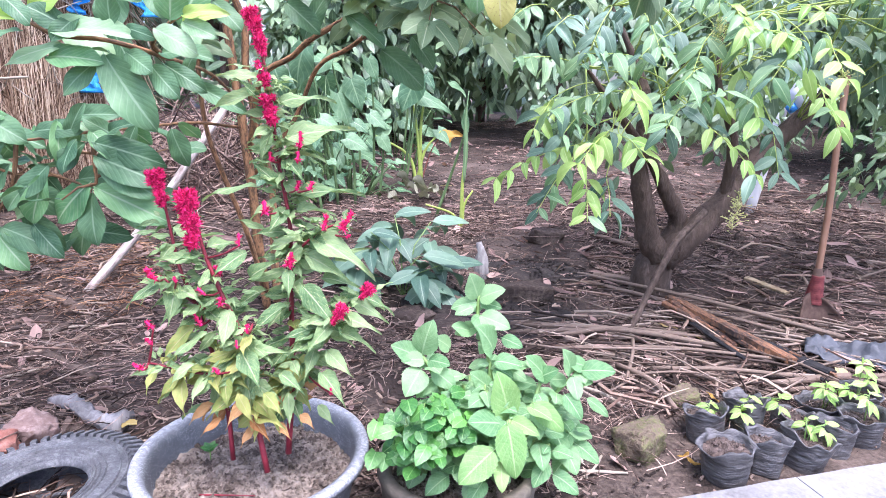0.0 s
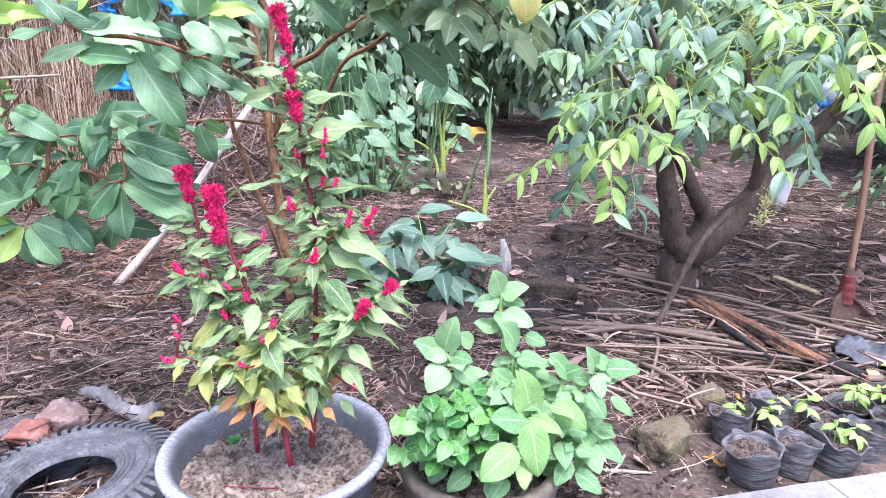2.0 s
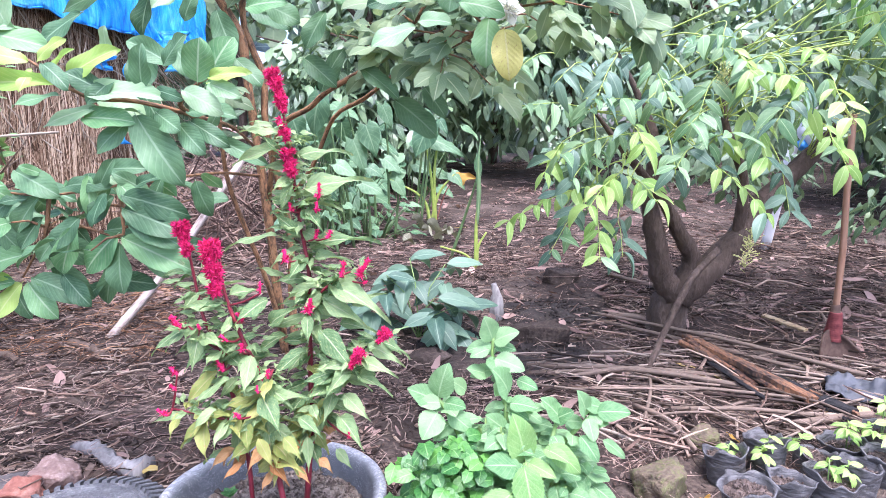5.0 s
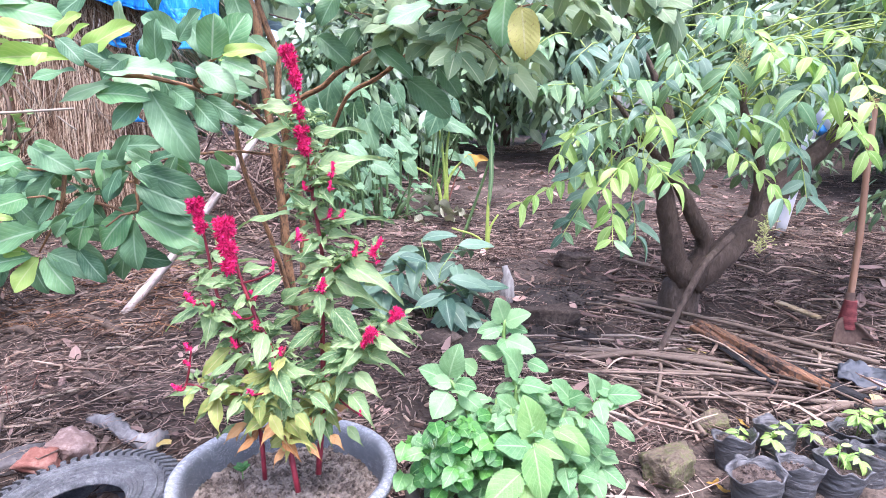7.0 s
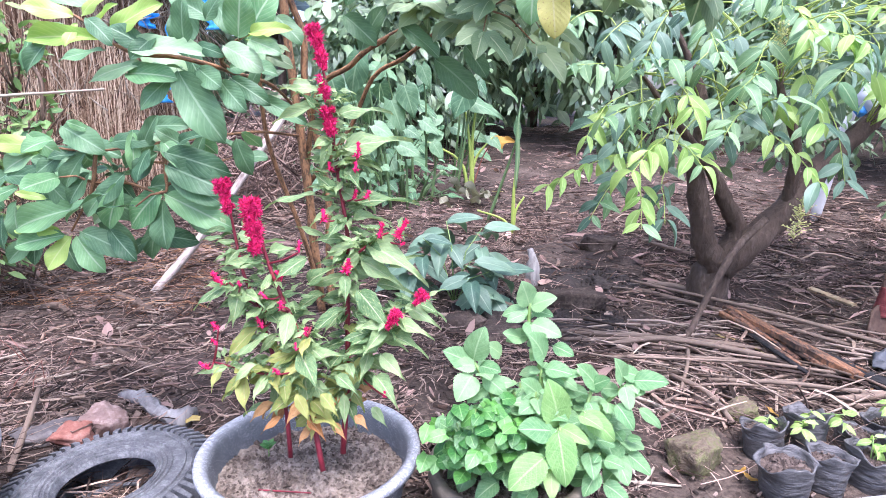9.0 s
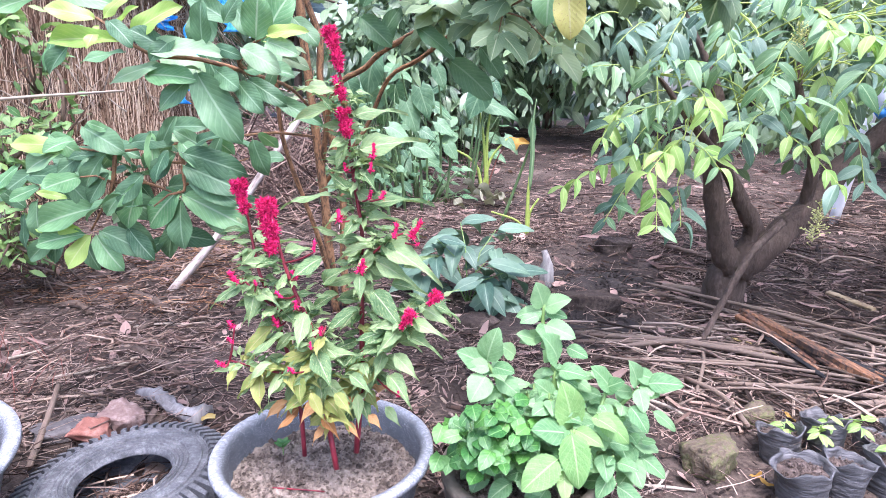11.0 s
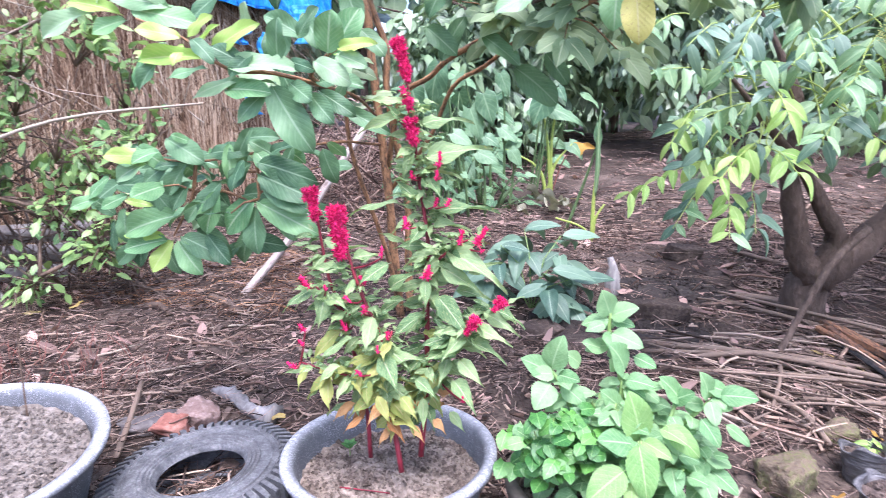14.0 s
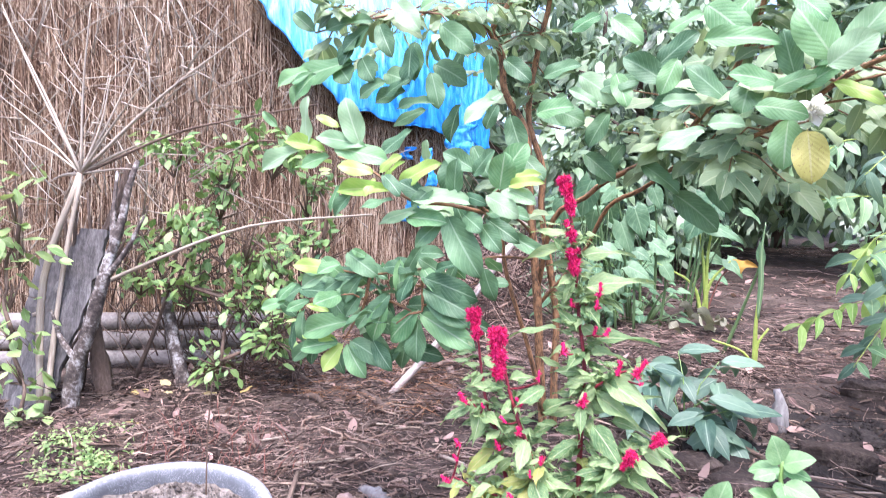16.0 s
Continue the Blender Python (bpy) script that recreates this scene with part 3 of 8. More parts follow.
PLUMES_B = [
    (-0.212, 1.15, 0.71, -0.203, 1.15, 0.738, 0.008),
    (-0.176, 1.15, 0.711, -0.158, 1.15, 0.744, 0.012),
    (-0.17, 1.15, 0.697, -0.161, 1.15, 0.701, 0.005),
    (-0.188, 1.09, 0.55, -0.168, 1.09, 0.581, 0.011),
    (-0.141, 1.12, 0.589, -0.122, 1.12, 0.611, 0.011),
    (-0.439, 1.12, 0.53, -0.452, 1.12, 0.556, 0.007),
    (-0.515, 1.12, 0.617, -0.532, 1.12, 0.64, 0.009),
    (-0.536, 1.08, 0.457, -0.555, 1.08, 0.47, 0.007),
    (-0.52, 1.1, 0.531, -0.533, 1.1, 0.545, 0.007),
    (-0.525, 1.1, 0.5, -0.536, 1.1, 0.511, 0.006),
    (-0.337, 1.07, 0.537, -0.338, 1.07, 0.553, 0.006),
    (-0.358, 1.07, 0.508, -0.358, 1.07, 0.523, 0.005),
    (-0.391, 1.06, 0.461, -0.398, 1.06, 0.473, 0.006),
    (-0.387, 1.1, 0.638, -0.4, 1.1, 0.652, 0.007),
]

PLUMES_C = [
    (-0.419, 1.1, 0.597, -0.432, 1.1, 0.61, 0.006),
    (-0.395, 1.1, 0.577, -0.392, 1.1, 0.593, 0.007),
    (-0.47, 1.1, 0.62, -0.473, 1.1, 0.631, 0.005),
    (-0.19, 1.07, 0.42, -0.192, 1.07, 0.432, 0.005),
]

CELOSIA_LEAVES_A = [
    (-0.32, 1.18, 0.98, -0.39, 1.15, 0.99, 0.3, 0.3),
    (-0.32, 1.18, 0.95, -0.41, 1.15, 0.94, 0.28, 0.3),
    (-0.31, 1.18, 0.93, -0.22, 1.15, 0.97, 0.26, 0.3),
    (-0.32, 1.18, 0.92, -0.35, 1.15, 0.98, 0.3, 0.35),
    (-0.3, 1.18, 0.87, -0.17, 1.15, 0.9, 0.36, 0.4),
    (-0.31, 1.18, 0.89, -0.33, 1.15, 0.84, 0.36, 0.5),
    (-0.34, 1.18, 0.78, -0.43, 1.15, 0.79, 0.34, 0.4),
    (-0.28, 1.18, 0.76, -0.16, 1.15, 0.79, 0.3, 0.4),
    (-0.3, 1.18, 0.78, -0.34, 1.15, 0.83, 0.4, 0.45),
    (-0.28, 1.18, 0.73, -0.21, 1.15, 0.75, 0.36, 0.45),
    (-0.31, 1.18, 0.8, -0.35, 1.15, 0.81, 0.36, 0.4),
    (-0.25, 1.16, 0.69, -0.13, 1.08, 0.66, 0.36, 0.6),
]

CELOSIA_LEAVES_B = [
    (-0.35, 1.12, 0.67, -0.39, 1.05, 0.65, 0.45, 0.7),
    (-0.44, 1.12, 0.64, -0.5, 1.09, 0.67, 0.4, 0.6),
    (-0.51, 1.12, 0.61, -0.57, 1.08, 0.59, 0.42, 0.55),
    (-0.49, 1.12, 0.61, -0.49, 1.07, 0.55, 0.46, 0.6),
    (-0.38, 1.09, 0.57, -0.38, 1.03, 0.52, 0.44, 0.65),
    (-0.28, 1.13, 0.56, -0.34, 1.08, 0.54, 0.36, 0.5),
    (-0.26, 1.12, 0.61, -0.19, 1.05, 0.57, 0.4, 0.7),
    (-0.28, 1.12, 0.64, -0.27, 1.08, 0.6, 0.42, 0.55),
    (-0.26, 1.15, 0.66, -0.17, 1.1, 0.63, 0.36, 0.5),
    (-0.23, 1.15, 0.61, -0.15, 1.12, 0.61, 0.36, 0.5),
    (-0.17, 1.12, 0.58, -0.1, 1.09, 0.56, 0.34, 0.5),
    (-0.18, 1.1, 0.55, -0.11, 1.07, 0.54, 0.36, 0.5),
]

CELOSIA_LEAVES_C = [
    (-0.22, 1.1, 0.53, -0.28, 1.07, 0.52, 0.36, 0.55),
    (-0.19, 1.1, 0.52, -0.12, 1.07, 0.51, 0.38, 0.55),
    (-0.42, 1.09, 0.52, -0.49, 1.05, 0.5, 0.44, 0.6),
    (-0.45, 1.11, 0.53, -0.51, 1.07, 0.48, 0.38, 0.8),
    (-0.36, 1.06, 0.5, -0.31, 1.0, 0.46, 0.46, 0.6),
    (-0.34, 1.07, 0.48, -0.28, 1.04, 0.51, 0.42, 0.6),
    (-0.39, 1.06, 0.45, -0.38, 1.02, 0.41, 0.5, 0.8),
    (-0.21, 1.09, 0.49, -0.16, 1.05, 0.46, 0.44, 0.6),
    (-0.27, 1.08, 0.47, -0.25, 1.04, 0.46, 0.42, 0.6),
    (-0.22, 1.08, 0.45, -0.17, 1.03, 0.42, 0.46, 0.7),
    (-0.32, 1.05, 0.42, -0.28, 1.02, 0.4, 0.44, 0.9),
    (-0.28, 1.08, 0.41, -0.27, 1.04, 0.36, 0.34, 0.75),
]

CELOSIA_LEAVES_D = [
    (-0.41, 1.07, 0.44, -0.45, 1.04, 0.41, 0.42, 0.75),
    (-0.42, 1.08, 0.38, -0.46, 1.05, 0.36, 0.4, 1.1),
    (-0.4, 1.06, 0.36, -0.43, 1.03, 0.35, 0.44, 1.1),
    (-0.3, 1.06, 0.35, -0.27, 1.03, 0.34, 0.4, 1.1),
    (-0.26, 1.08, 0.36, -0.23, 1.05, 0.35, 0.44, 1.1),
    (-0.35, 1.06, 0.36, -0.31, 1.03, 0.34, 0.44, 1.3),
    (-0.23, 1.1, 0.37, -0.2, 1.07, 0.35, 0.46, 0.7),
    (-0.52, 1.08, 0.45, -0.56, 1.05, 0.45, 0.34, 0.5),
    (-0.5, 1.08, 0.41, -0.51, 1.05, 0.4, 0.44, 0.5),
    (-0.44, 1.06, 0.47, -0.48, 1.03, 0.45, 0.42, 0.6),
    (-0.36, 1.03, 0.43, -0.33, 1.0, 0.39, 0.42, 0.85),
    (-0.29, 1.05, 0.46, -0.24, 1.02, 0.44, 0.4, 0.7),
]

CELOSIA_LEAVES_E = [
    (-0.49, 1.15, 0.58, -0.54, 1.12, 0.56, 0.4, 0.6),
    (-0.34, 1.2, 0.57, -0.4, 1.17, 0.55, 0.4, 0.45),
    (-0.21, 1.2, 0.63, -0.16, 1.17, 0.67, 0.34, 0.45),
    (-0.37, 1.16, 0.6, -0.31, 1.13, 0.65, 0.4, 0.5),
    (-0.34, 1.2, 0.69, -0.38, 1.17, 0.72, 0.36, 0.4),
    (-0.5, 1.2, 0.65, -0.44, 1.17, 0.7, 0.36, 0.45),
    (-0.48, 1.2, 0.69, -0.49, 1.17, 0.75, 0.34, 0.45),
    (-0.42, 1.12, 0.51, -0.45, 1.09, 0.48, 0.42, 0.6),
]

CELOSIA_LEAVES = CELOSIA_LEAVES_A + CELOSIA_LEAVES_B + CELOSIA_LEAVES_C + CELOSIA_LEAVES_D + CELOSIA_LEAVES_E

GUAVA_HIGH_A = [
    (-0.76, 1.12, 1.11, -0.84, 1.09, 1.13, 0.38, 1.0),
    (-0.71, 1.12, 1.07, -0.85, 1.09, 1.08, 0.24, 1.0),
    (-0.75, 1.12, 1.11, -0.7, 1.09, 1.15, 0.34, 1.0),
    (-0.7, 1.12, 1.08, -0.6, 1.09, 1.13, 0.36, 1.0),
    (-0.76, 1.12, 1.1, -0.77, 1.09, 1.06, 0.4, 1.0),
    (-0.67, 1.12, 1.05, -0.53, 1.09, 1.06, 0.34, 0.75),
    (-0.64, 1.12, 1.03, -0.74, 1.09, 1.01, 0.3, 0.65),
    (-0.68, 1.12, 1.01, -0.58, 1.09, 1.01, 0.44, 0.55),
    (-0.54, 1.12, 1.02, -0.49, 1.09, 0.99, 0.6, 0.4),
    (-0.58, 1.12, 1.02, -0.5, 1.09, 0.9, 0.44, 0.1),
    (-0.58, 1.12, 1.01, -0.65, 1.09, 0.96, 0.5, 0.12),
    (-0.56, 1.12, 1.06, -0.55, 1.09, 1.13, 0.62, 0.2),
]

GUAVA_HIGH_B = [
    (-0.46, 1.12, 1.07, -0.44, 1.09, 1.14, 0.7, 0.6),
    (-0.44, 1.12, 1.08, -0.37, 1.09, 1.09, 0.34, 0.95),
    (-0.49, 1.12, 1.06, -0.42, 1.09, 1.03, 0.5, 0.7),
    (-0.44, 1.12, 1.07, -0.38, 1.09, 1.05, 0.46, 0.65),
    (-0.62, 1.12, 1.05, -0.68, 1.09, 1.09, 0.5, 0.15),
    (-0.8, 1.12, 1.08, -0.86, 1.09, 1.02, 0.34, 0.4),
    (-0.54, 1.12, 1.06, -0.49, 1.09, 1.05, 0.4, 0.4),
    (-0.5, 1.12, 1.0, -0.45, 1.09, 0.95, 0.5, 0.12),
    (-0.56, 1.3, 1.01, -0.47, 1.27, 0.96, 0.36, 0.15),
    (-0.54, 1.4, 0.97, -0.43, 1.37, 0.92, 0.3, 0.15),
    (-0.64, 1.5, 0.87, -0.61, 1.47, 0.79, 0.66, 0.1),
    (-0.61, 1.12, 1.08, -0.65, 1.09, 1.04, 0.5, 0.2),
]

GUAVA_HIGH_C = [
    (-0.52, 1.12, 1.1, -0.47, 1.09, 1.15, 0.5, 0.4),
]

GUAVA_HIGH = GUAVA_HIGH_A + GUAVA_HIGH_B + GUAVA_HIGH_C

GUAVA_SPRAY_A = [
    (-1.01, 1.2, 1.18, -1.0, 1.17, 1.3, 0.42, 0.75),
    (-1.02, 1.2, 1.18, -1.15, 1.17, 1.14, 0.34, 0.75),
    (-0.91, 1.2, 1.23, -0.96, 1.17, 1.26, 0.34, 1.0),
    (-0.85, 1.2, 1.18, -0.88, 1.17, 1.29, 0.5, 0.75),
    (-0.83, 1.2, 1.18, -0.96, 1.17, 1.21, 0.3, 0.7),
    (-0.95, 1.2, 1.17, -1.06, 1.17, 1.21, 0.3, 0.95),
    (-0.91, 1.2, 1.09, -0.93, 1.17, 1.03, 0.36, 0.6),
    (-0.94, 1.2, 1.16, -1.01, 1.17, 1.14, 0.5, 0.6),
    (-0.93, 1.2, 1.18, -0.77, 1.17, 1.15, 0.36, 0.55),
    (-0.78, 1.2, 1.09, -0.73, 1.17, 1.14, 0.3, 1.0),
    (-0.7, 1.2, 1.07, -0.6, 1.17, 1.03, 0.5, 0.7),
    (-1.18, 1.5, 1.57, -1.01, 1.47, 1.59, 0.3, 0.2),
]

GUAVA_SPRAY_B = [
    (-1.01, 1.5, 1.57, -1.09, 1.47, 1.5, 0.6, 0.15),
    (-0.98, 1.5, 1.57, -0.93, 1.47, 1.48, 0.5, 0.2),
    (-0.86, 1.5, 1.51, -0.86, 1.47, 1.41, 0.6, 0.15),
    (-1.04, 1.5, 1.48, -0.99, 1.47, 1.41, 0.7, 0.15),
    (-1.13, 1.5, 1.47, -1.07, 1.47, 1.41, 0.8, 0.2),
    (-1.15, 1.4, 1.43, -1.26, 1.37, 1.4, 0.4, 0.6),
    (-1.13, 1.4, 1.42, -1.2, 1.37, 1.36, 0.5, 0.5),
    (-1.05, 1.5, 1.36, -0.96, 1.47, 1.4, 0.5, 0.15),
    (-0.96, 1.5, 1.36, -0.87, 1.47, 1.4, 0.5, 0.2),
    (-0.92, 1.5, 1.32, -0.8, 1.47, 1.34, 0.34, 0.15),
    (-0.81, 1.5, 1.42, -0.77, 1.47, 1.33, 0.5, 0.2),
    (-0.87, 1.4, 1.59, -0.79, 1.37, 1.51, 0.5, 0.7),
]

GUAVA_SPRAY_C = [
    (-0.83, 1.6, 1.58, -0.72, 1.57, 1.49, 0.5, 0.35),
    (-1.21, 1.5, 1.57, -1.27, 1.47, 1.63, 0.5, 0.4),
    (-1.1, 1.5, 1.64, -1.16, 1.47, 1.69, 0.5, 0.3),
    (-0.85, 1.5, 1.59, -0.75, 1.47, 1.62, 0.5, 0.5),
    (-0.66, 1.4, 1.26, -0.56, 1.37, 1.32, 0.5, 0.75),
    (-0.54, 1.4, 1.1, -0.52, 1.37, 1.04, 0.55, 0.75),
    (-0.46, 1.8, 1.44, -0.35, 1.77, 1.37, 0.5, 0.65),
    (-0.49, 1.8, 1.4, -0.4, 1.77, 1.35, 0.32, 0.7),
    (-0.35, 1.8, 1.44, -0.31, 1.77, 1.34, 0.5, 0.45),
    (-0.59, 1.8, 1.33, -0.48, 1.77, 1.35, 0.62, 0.5),
    (-0.16, 1.6, 1.42, -0.19, 1.57, 1.34, 0.6, 0.5),
    (-0.2, 1.6, 1.31, -0.11, 1.57, 1.31, 0.42, 0.7),
]

GUAVA_SPRAY_D = [
    (0.01, 1.5, 1.35, -0.01, 1.47, 1.26, 0.7, 0.35),
    (-0.08, 1.05, 1.32, 0.03, 1.02, 1.31, 0.36, 0.6),
    (0.04, 1.3, 1.27, 0.1, 1.27, 1.3, 0.5, 0.6),
    (0.09, 1.3, 1.27, 0.15, 1.27, 1.31, 0.5, 0.6),
    (0.11, 1.1, 1.27, 0.17, 1.07, 1.31, 0.7, 0.75),
    (0.11, 1.3, 1.4, 0.12, 1.27, 1.35, 0.7, 0.5),
    (-0.08, 1.15, 1.41, -0.01, 1.12, 1.35, 0.6, 0.6),
    (-0.0, 1.2, 1.43, -0.05, 1.17, 1.36, 0.5, 0.55),
    (-0.17, 1.4, 1.43, -0.1, 1.37, 1.46, 0.5, 0.5),
    (-0.33, 1.6, 1.54, -0.25, 1.57, 1.47, 0.5, 0.5),
    (-0.46, 1.7, 1.54, -0.39, 1.67, 1.58, 0.5, 0.5),
    (0.06, 1.15, 1.41, 0.11, 1.12, 1.36, 0.5, 0.6),
]

GUAVA_SPRAY = GUAVA_SPRAY_A + GUAVA_SPRAY_B + GUAVA_SPRAY_C + GUAVA_SPRAY_D

GUAVA_LOW_A = [
    (-1.07, 1.42, 0.85, -1.21, 1.39, 0.86, 0.3, 0.9),
    (-1.09, 1.42, 0.84, -1.19, 1.39, 0.8, 0.42, 0.7),
    (-1.13, 1.42, 0.88, -1.05, 1.39, 0.84, 0.5, 0.5),
    (-1.04, 1.42, 0.9, -0.93, 1.39, 0.85, 0.5, 0.35),
    (-1.03, 1.42, 0.84, -1.1, 1.39, 0.79, 0.44, 0.4),
    (-0.98, 1.42, 0.84, -1.04, 1.39, 0.76, 0.42, 0.35),
    (-1.11, 1.42, 0.79, -1.04, 1.39, 0.71, 0.46, 0.4),
    (-0.98, 1.42, 0.79, -1.03, 1.39, 0.72, 0.46, 0.35),
    (-0.89, 1.42, 0.79, -0.95, 1.39, 0.72, 0.5, 0.35),
    (-0.9, 1.42, 0.77, -0.94, 1.39, 0.66, 0.42, 0.6),
    (-0.8, 1.42, 0.75, -0.89, 1.39, 0.67, 0.62, 0.5),
    (-0.8, 1.42, 0.73, -0.8, 1.39, 0.61, 0.5, 0.3),
]

GUAVA_LOW_B = [
    (-0.8, 1.42, 0.74, -0.63, 1.39, 0.67, 0.36, 0.6),
    (-1.01, 1.42, 0.7, -1.19, 1.39, 0.66, 0.36, 0.5),
    (-1.07, 1.42, 0.64, -1.19, 1.39, 0.65, 0.26, 0.95),
    (-1.06, 1.42, 0.63, -1.19, 1.39, 0.61, 0.36, 0.6),
    (-1.05, 1.42, 0.63, -1.11, 1.39, 0.55, 0.5, 0.9),
    (-1.04, 1.42, 0.63, -0.97, 1.39, 0.55, 0.5, 0.5),
    (-1.03, 1.42, 0.64, -0.91, 1.39, 0.61, 0.46, 0.4),
    (-0.95, 1.42, 0.65, -0.88, 1.39, 0.58, 0.44, 0.25),
    (-1.1, 1.42, 0.72, -1.16, 1.39, 0.74, 0.3, 0.9),
    (-0.8, 1.42, 0.84, -0.86, 1.39, 0.78, 0.5, 0.2),
    (-0.79, 1.42, 0.84, -0.64, 1.39, 0.81, 0.4, 0.15),
    (-0.79, 1.42, 0.81, -0.64, 1.39, 0.76, 0.44, 0.12),
]

GUAVA_LOW_C = [
    (-0.78, 1.42, 0.79, -0.65, 1.39, 0.73, 0.44, 0.15),
    (-0.86, 1.42, 0.89, -0.85, 1.39, 0.8, 0.34, 0.5),
    (-0.92, 1.42, 0.86, -0.82, 1.39, 0.88, 0.4, 0.4),
    (-0.84, 1.42, 0.85, -0.79, 1.39, 0.92, 0.4, 0.4),
    (-1.17, 1.42, 0.75, -1.24, 1.39, 0.72, 0.4, 0.5),
    (-0.75, 1.42, 0.86, -0.68, 1.39, 0.89, 0.4, 0.3),
    (-1.22, 1.42, 0.8, -1.29, 1.39, 0.75, 0.4, 0.6),
    (-1.26, 1.42, 0.74, -1.34, 1.39, 0.72, 0.4, 0.6),
    (-0.97, 1.42, 0.89, -1.0, 1.39, 0.91, 0.5, 0.45),
    (-0.94, 1.42, 0.75, -0.99, 1.39, 0.69, 0.44, 0.3),
]

GUAVA_LOW = GUAVA_LOW_A + GUAVA_LOW_B + GUAVA_LOW_C

GUAVA_FILL_A = [
    (-0.99, 1.61, 0.67, -1.13, 1.58, 0.68, 0.5, 0.7),
    (-1.29, 1.52, 0.76, -1.14, 1.49, 0.77, 0.36, 0.2),
    (-0.79, 1.52, 0.79, -0.86, 1.5, 0.76, 0.5, 0.35),
    (-1.25, 1.56, 0.63, -1.26, 1.53, 0.52, 0.36, 0.35),
    (-1.08, 1.6, 0.86, -1.15, 1.57, 0.85, 0.36, 0.35),
    (-1.22, 1.61, 0.58, -1.17, 1.58, 0.49, 0.36, 0.35),
    (-0.89, 1.49, 0.62, -0.77, 1.46, 0.62, 0.42, 0.5),
    (-1.24, 1.57, 0.88, -1.28, 1.54, 0.79, 0.36, 0.6),
    (-1.11, 1.54, 0.81, -1.2, 1.51, 0.81, 0.42, 0.35),
    (-0.91, 1.59, 0.89, -0.81, 1.56, 0.9, 0.5, 0.35),
    (-1.27, 1.47, 0.67, -1.28, 1.44, 0.58, 0.36, 0.5),
    (-1.24, 1.54, 0.6, -1.32, 1.51, 0.53, 0.42, 0.35),
]

GUAVA_FILL_B = [
    (-0.74, 1.47, 0.84, -0.81, 1.44, 0.89, 0.42, 0.35),
    (-0.72, 1.5, 0.88, -0.75, 1.47, 0.8, 0.36, 0.35),
    (-0.85, 1.48, 0.88, -0.77, 1.45, 0.83, 0.36, 0.7),
    (-0.96, 1.61, 0.58, -1.02, 1.58, 0.54, 0.5, 0.6),
    (-1.27, 1.48, 0.68, -1.31, 1.45, 0.73, 0.5, 0.5),
    (-0.77, 1.62, 0.7, -0.66, 1.59, 0.68, 0.36, 0.35),
    (-0.95, 1.52, 0.87, -0.83, 1.49, 0.86, 0.36, 0.5),
    (-1.35, 1.62, 0.76, -1.46, 1.59, 0.69, 0.5, 0.35),
    (-1.03, 1.52, 0.76, -1.13, 1.5, 0.78, 0.42, 0.5),
    (-1.28, 1.6, 0.78, -1.1, 1.57, 0.81, 0.5, 0.5),
    (-1.16, 1.47, 0.76, -1.12, 1.44, 0.68, 0.5, 0.35),
    (-0.84, 1.55, 0.8, -0.79, 1.52, 0.74, 0.42, 0.35),
]

GUAVA_FILL_C = [
    (-0.97, 1.61, 0.63, -1.05, 1.58, 0.72, 0.5, 0.35),
    (-1.12, 1.57, 0.85, -0.99, 1.54, 0.83, 0.42, 0.35),
    (-1.07, 1.56, 0.65, -0.97, 1.53, 0.57, 0.42, 0.35),
    (-0.93, 1.62, 0.64, -0.96, 1.59, 0.53, 0.5, 0.5),
    (-0.73, 1.5, 0.76, -0.79, 1.48, 0.79, 0.42, 0.5),
    (-1.31, 1.57, 0.69, -1.31, 1.54, 0.59, 0.5, 0.6),
    (-1.04, 1.49, 0.72, -0.91, 1.46, 0.69, 0.5, 0.2),
    (-0.99, 1.57, 0.71, -1.08, 1.54, 0.64, 0.36, 0.7),
    (-0.78, 1.61, 0.59, -0.84, 1.58, 0.69, 0.36, 0.35),
    (-0.98, 1.47, 0.75, -0.98, 1.44, 0.67, 0.5, 0.6),
    (-1.26, 1.6, 0.67, -1.27, 1.57, 0.58, 0.42, 0.5),
    (-0.89, 1.51, 0.74, -0.75, 1.48, 0.76, 0.42, 0.2),
]

GUAVA_FILL_E = [
    (-0.74, 1.34, 1.15, -0.73, 1.31, 1.2, 0.5, 0.65),
    (-0.71, 1.39, 1.04, -0.77, 1.36, 1.08, 0.4, 0.5),
    (-0.65, 1.29, 1.08, -0.61, 1.26, 1.01, 0.5, 0.35),
    (-0.64, 1.27, 1.01, -0.72, 1.24, 1.02, 0.5, 0.2),
    (-0.54, 1.36, 0.99, -0.5, 1.33, 1.04, 0.4, 0.35),
    (-0.58, 1.29, 1.12, -0.65, 1.26, 1.17, 0.5, 0.35),
]

GUAVA_FILL = GUAVA_FILL_A + GUAVA_FILL_B + GUAVA_FILL_C + GUAVA_FILL_E

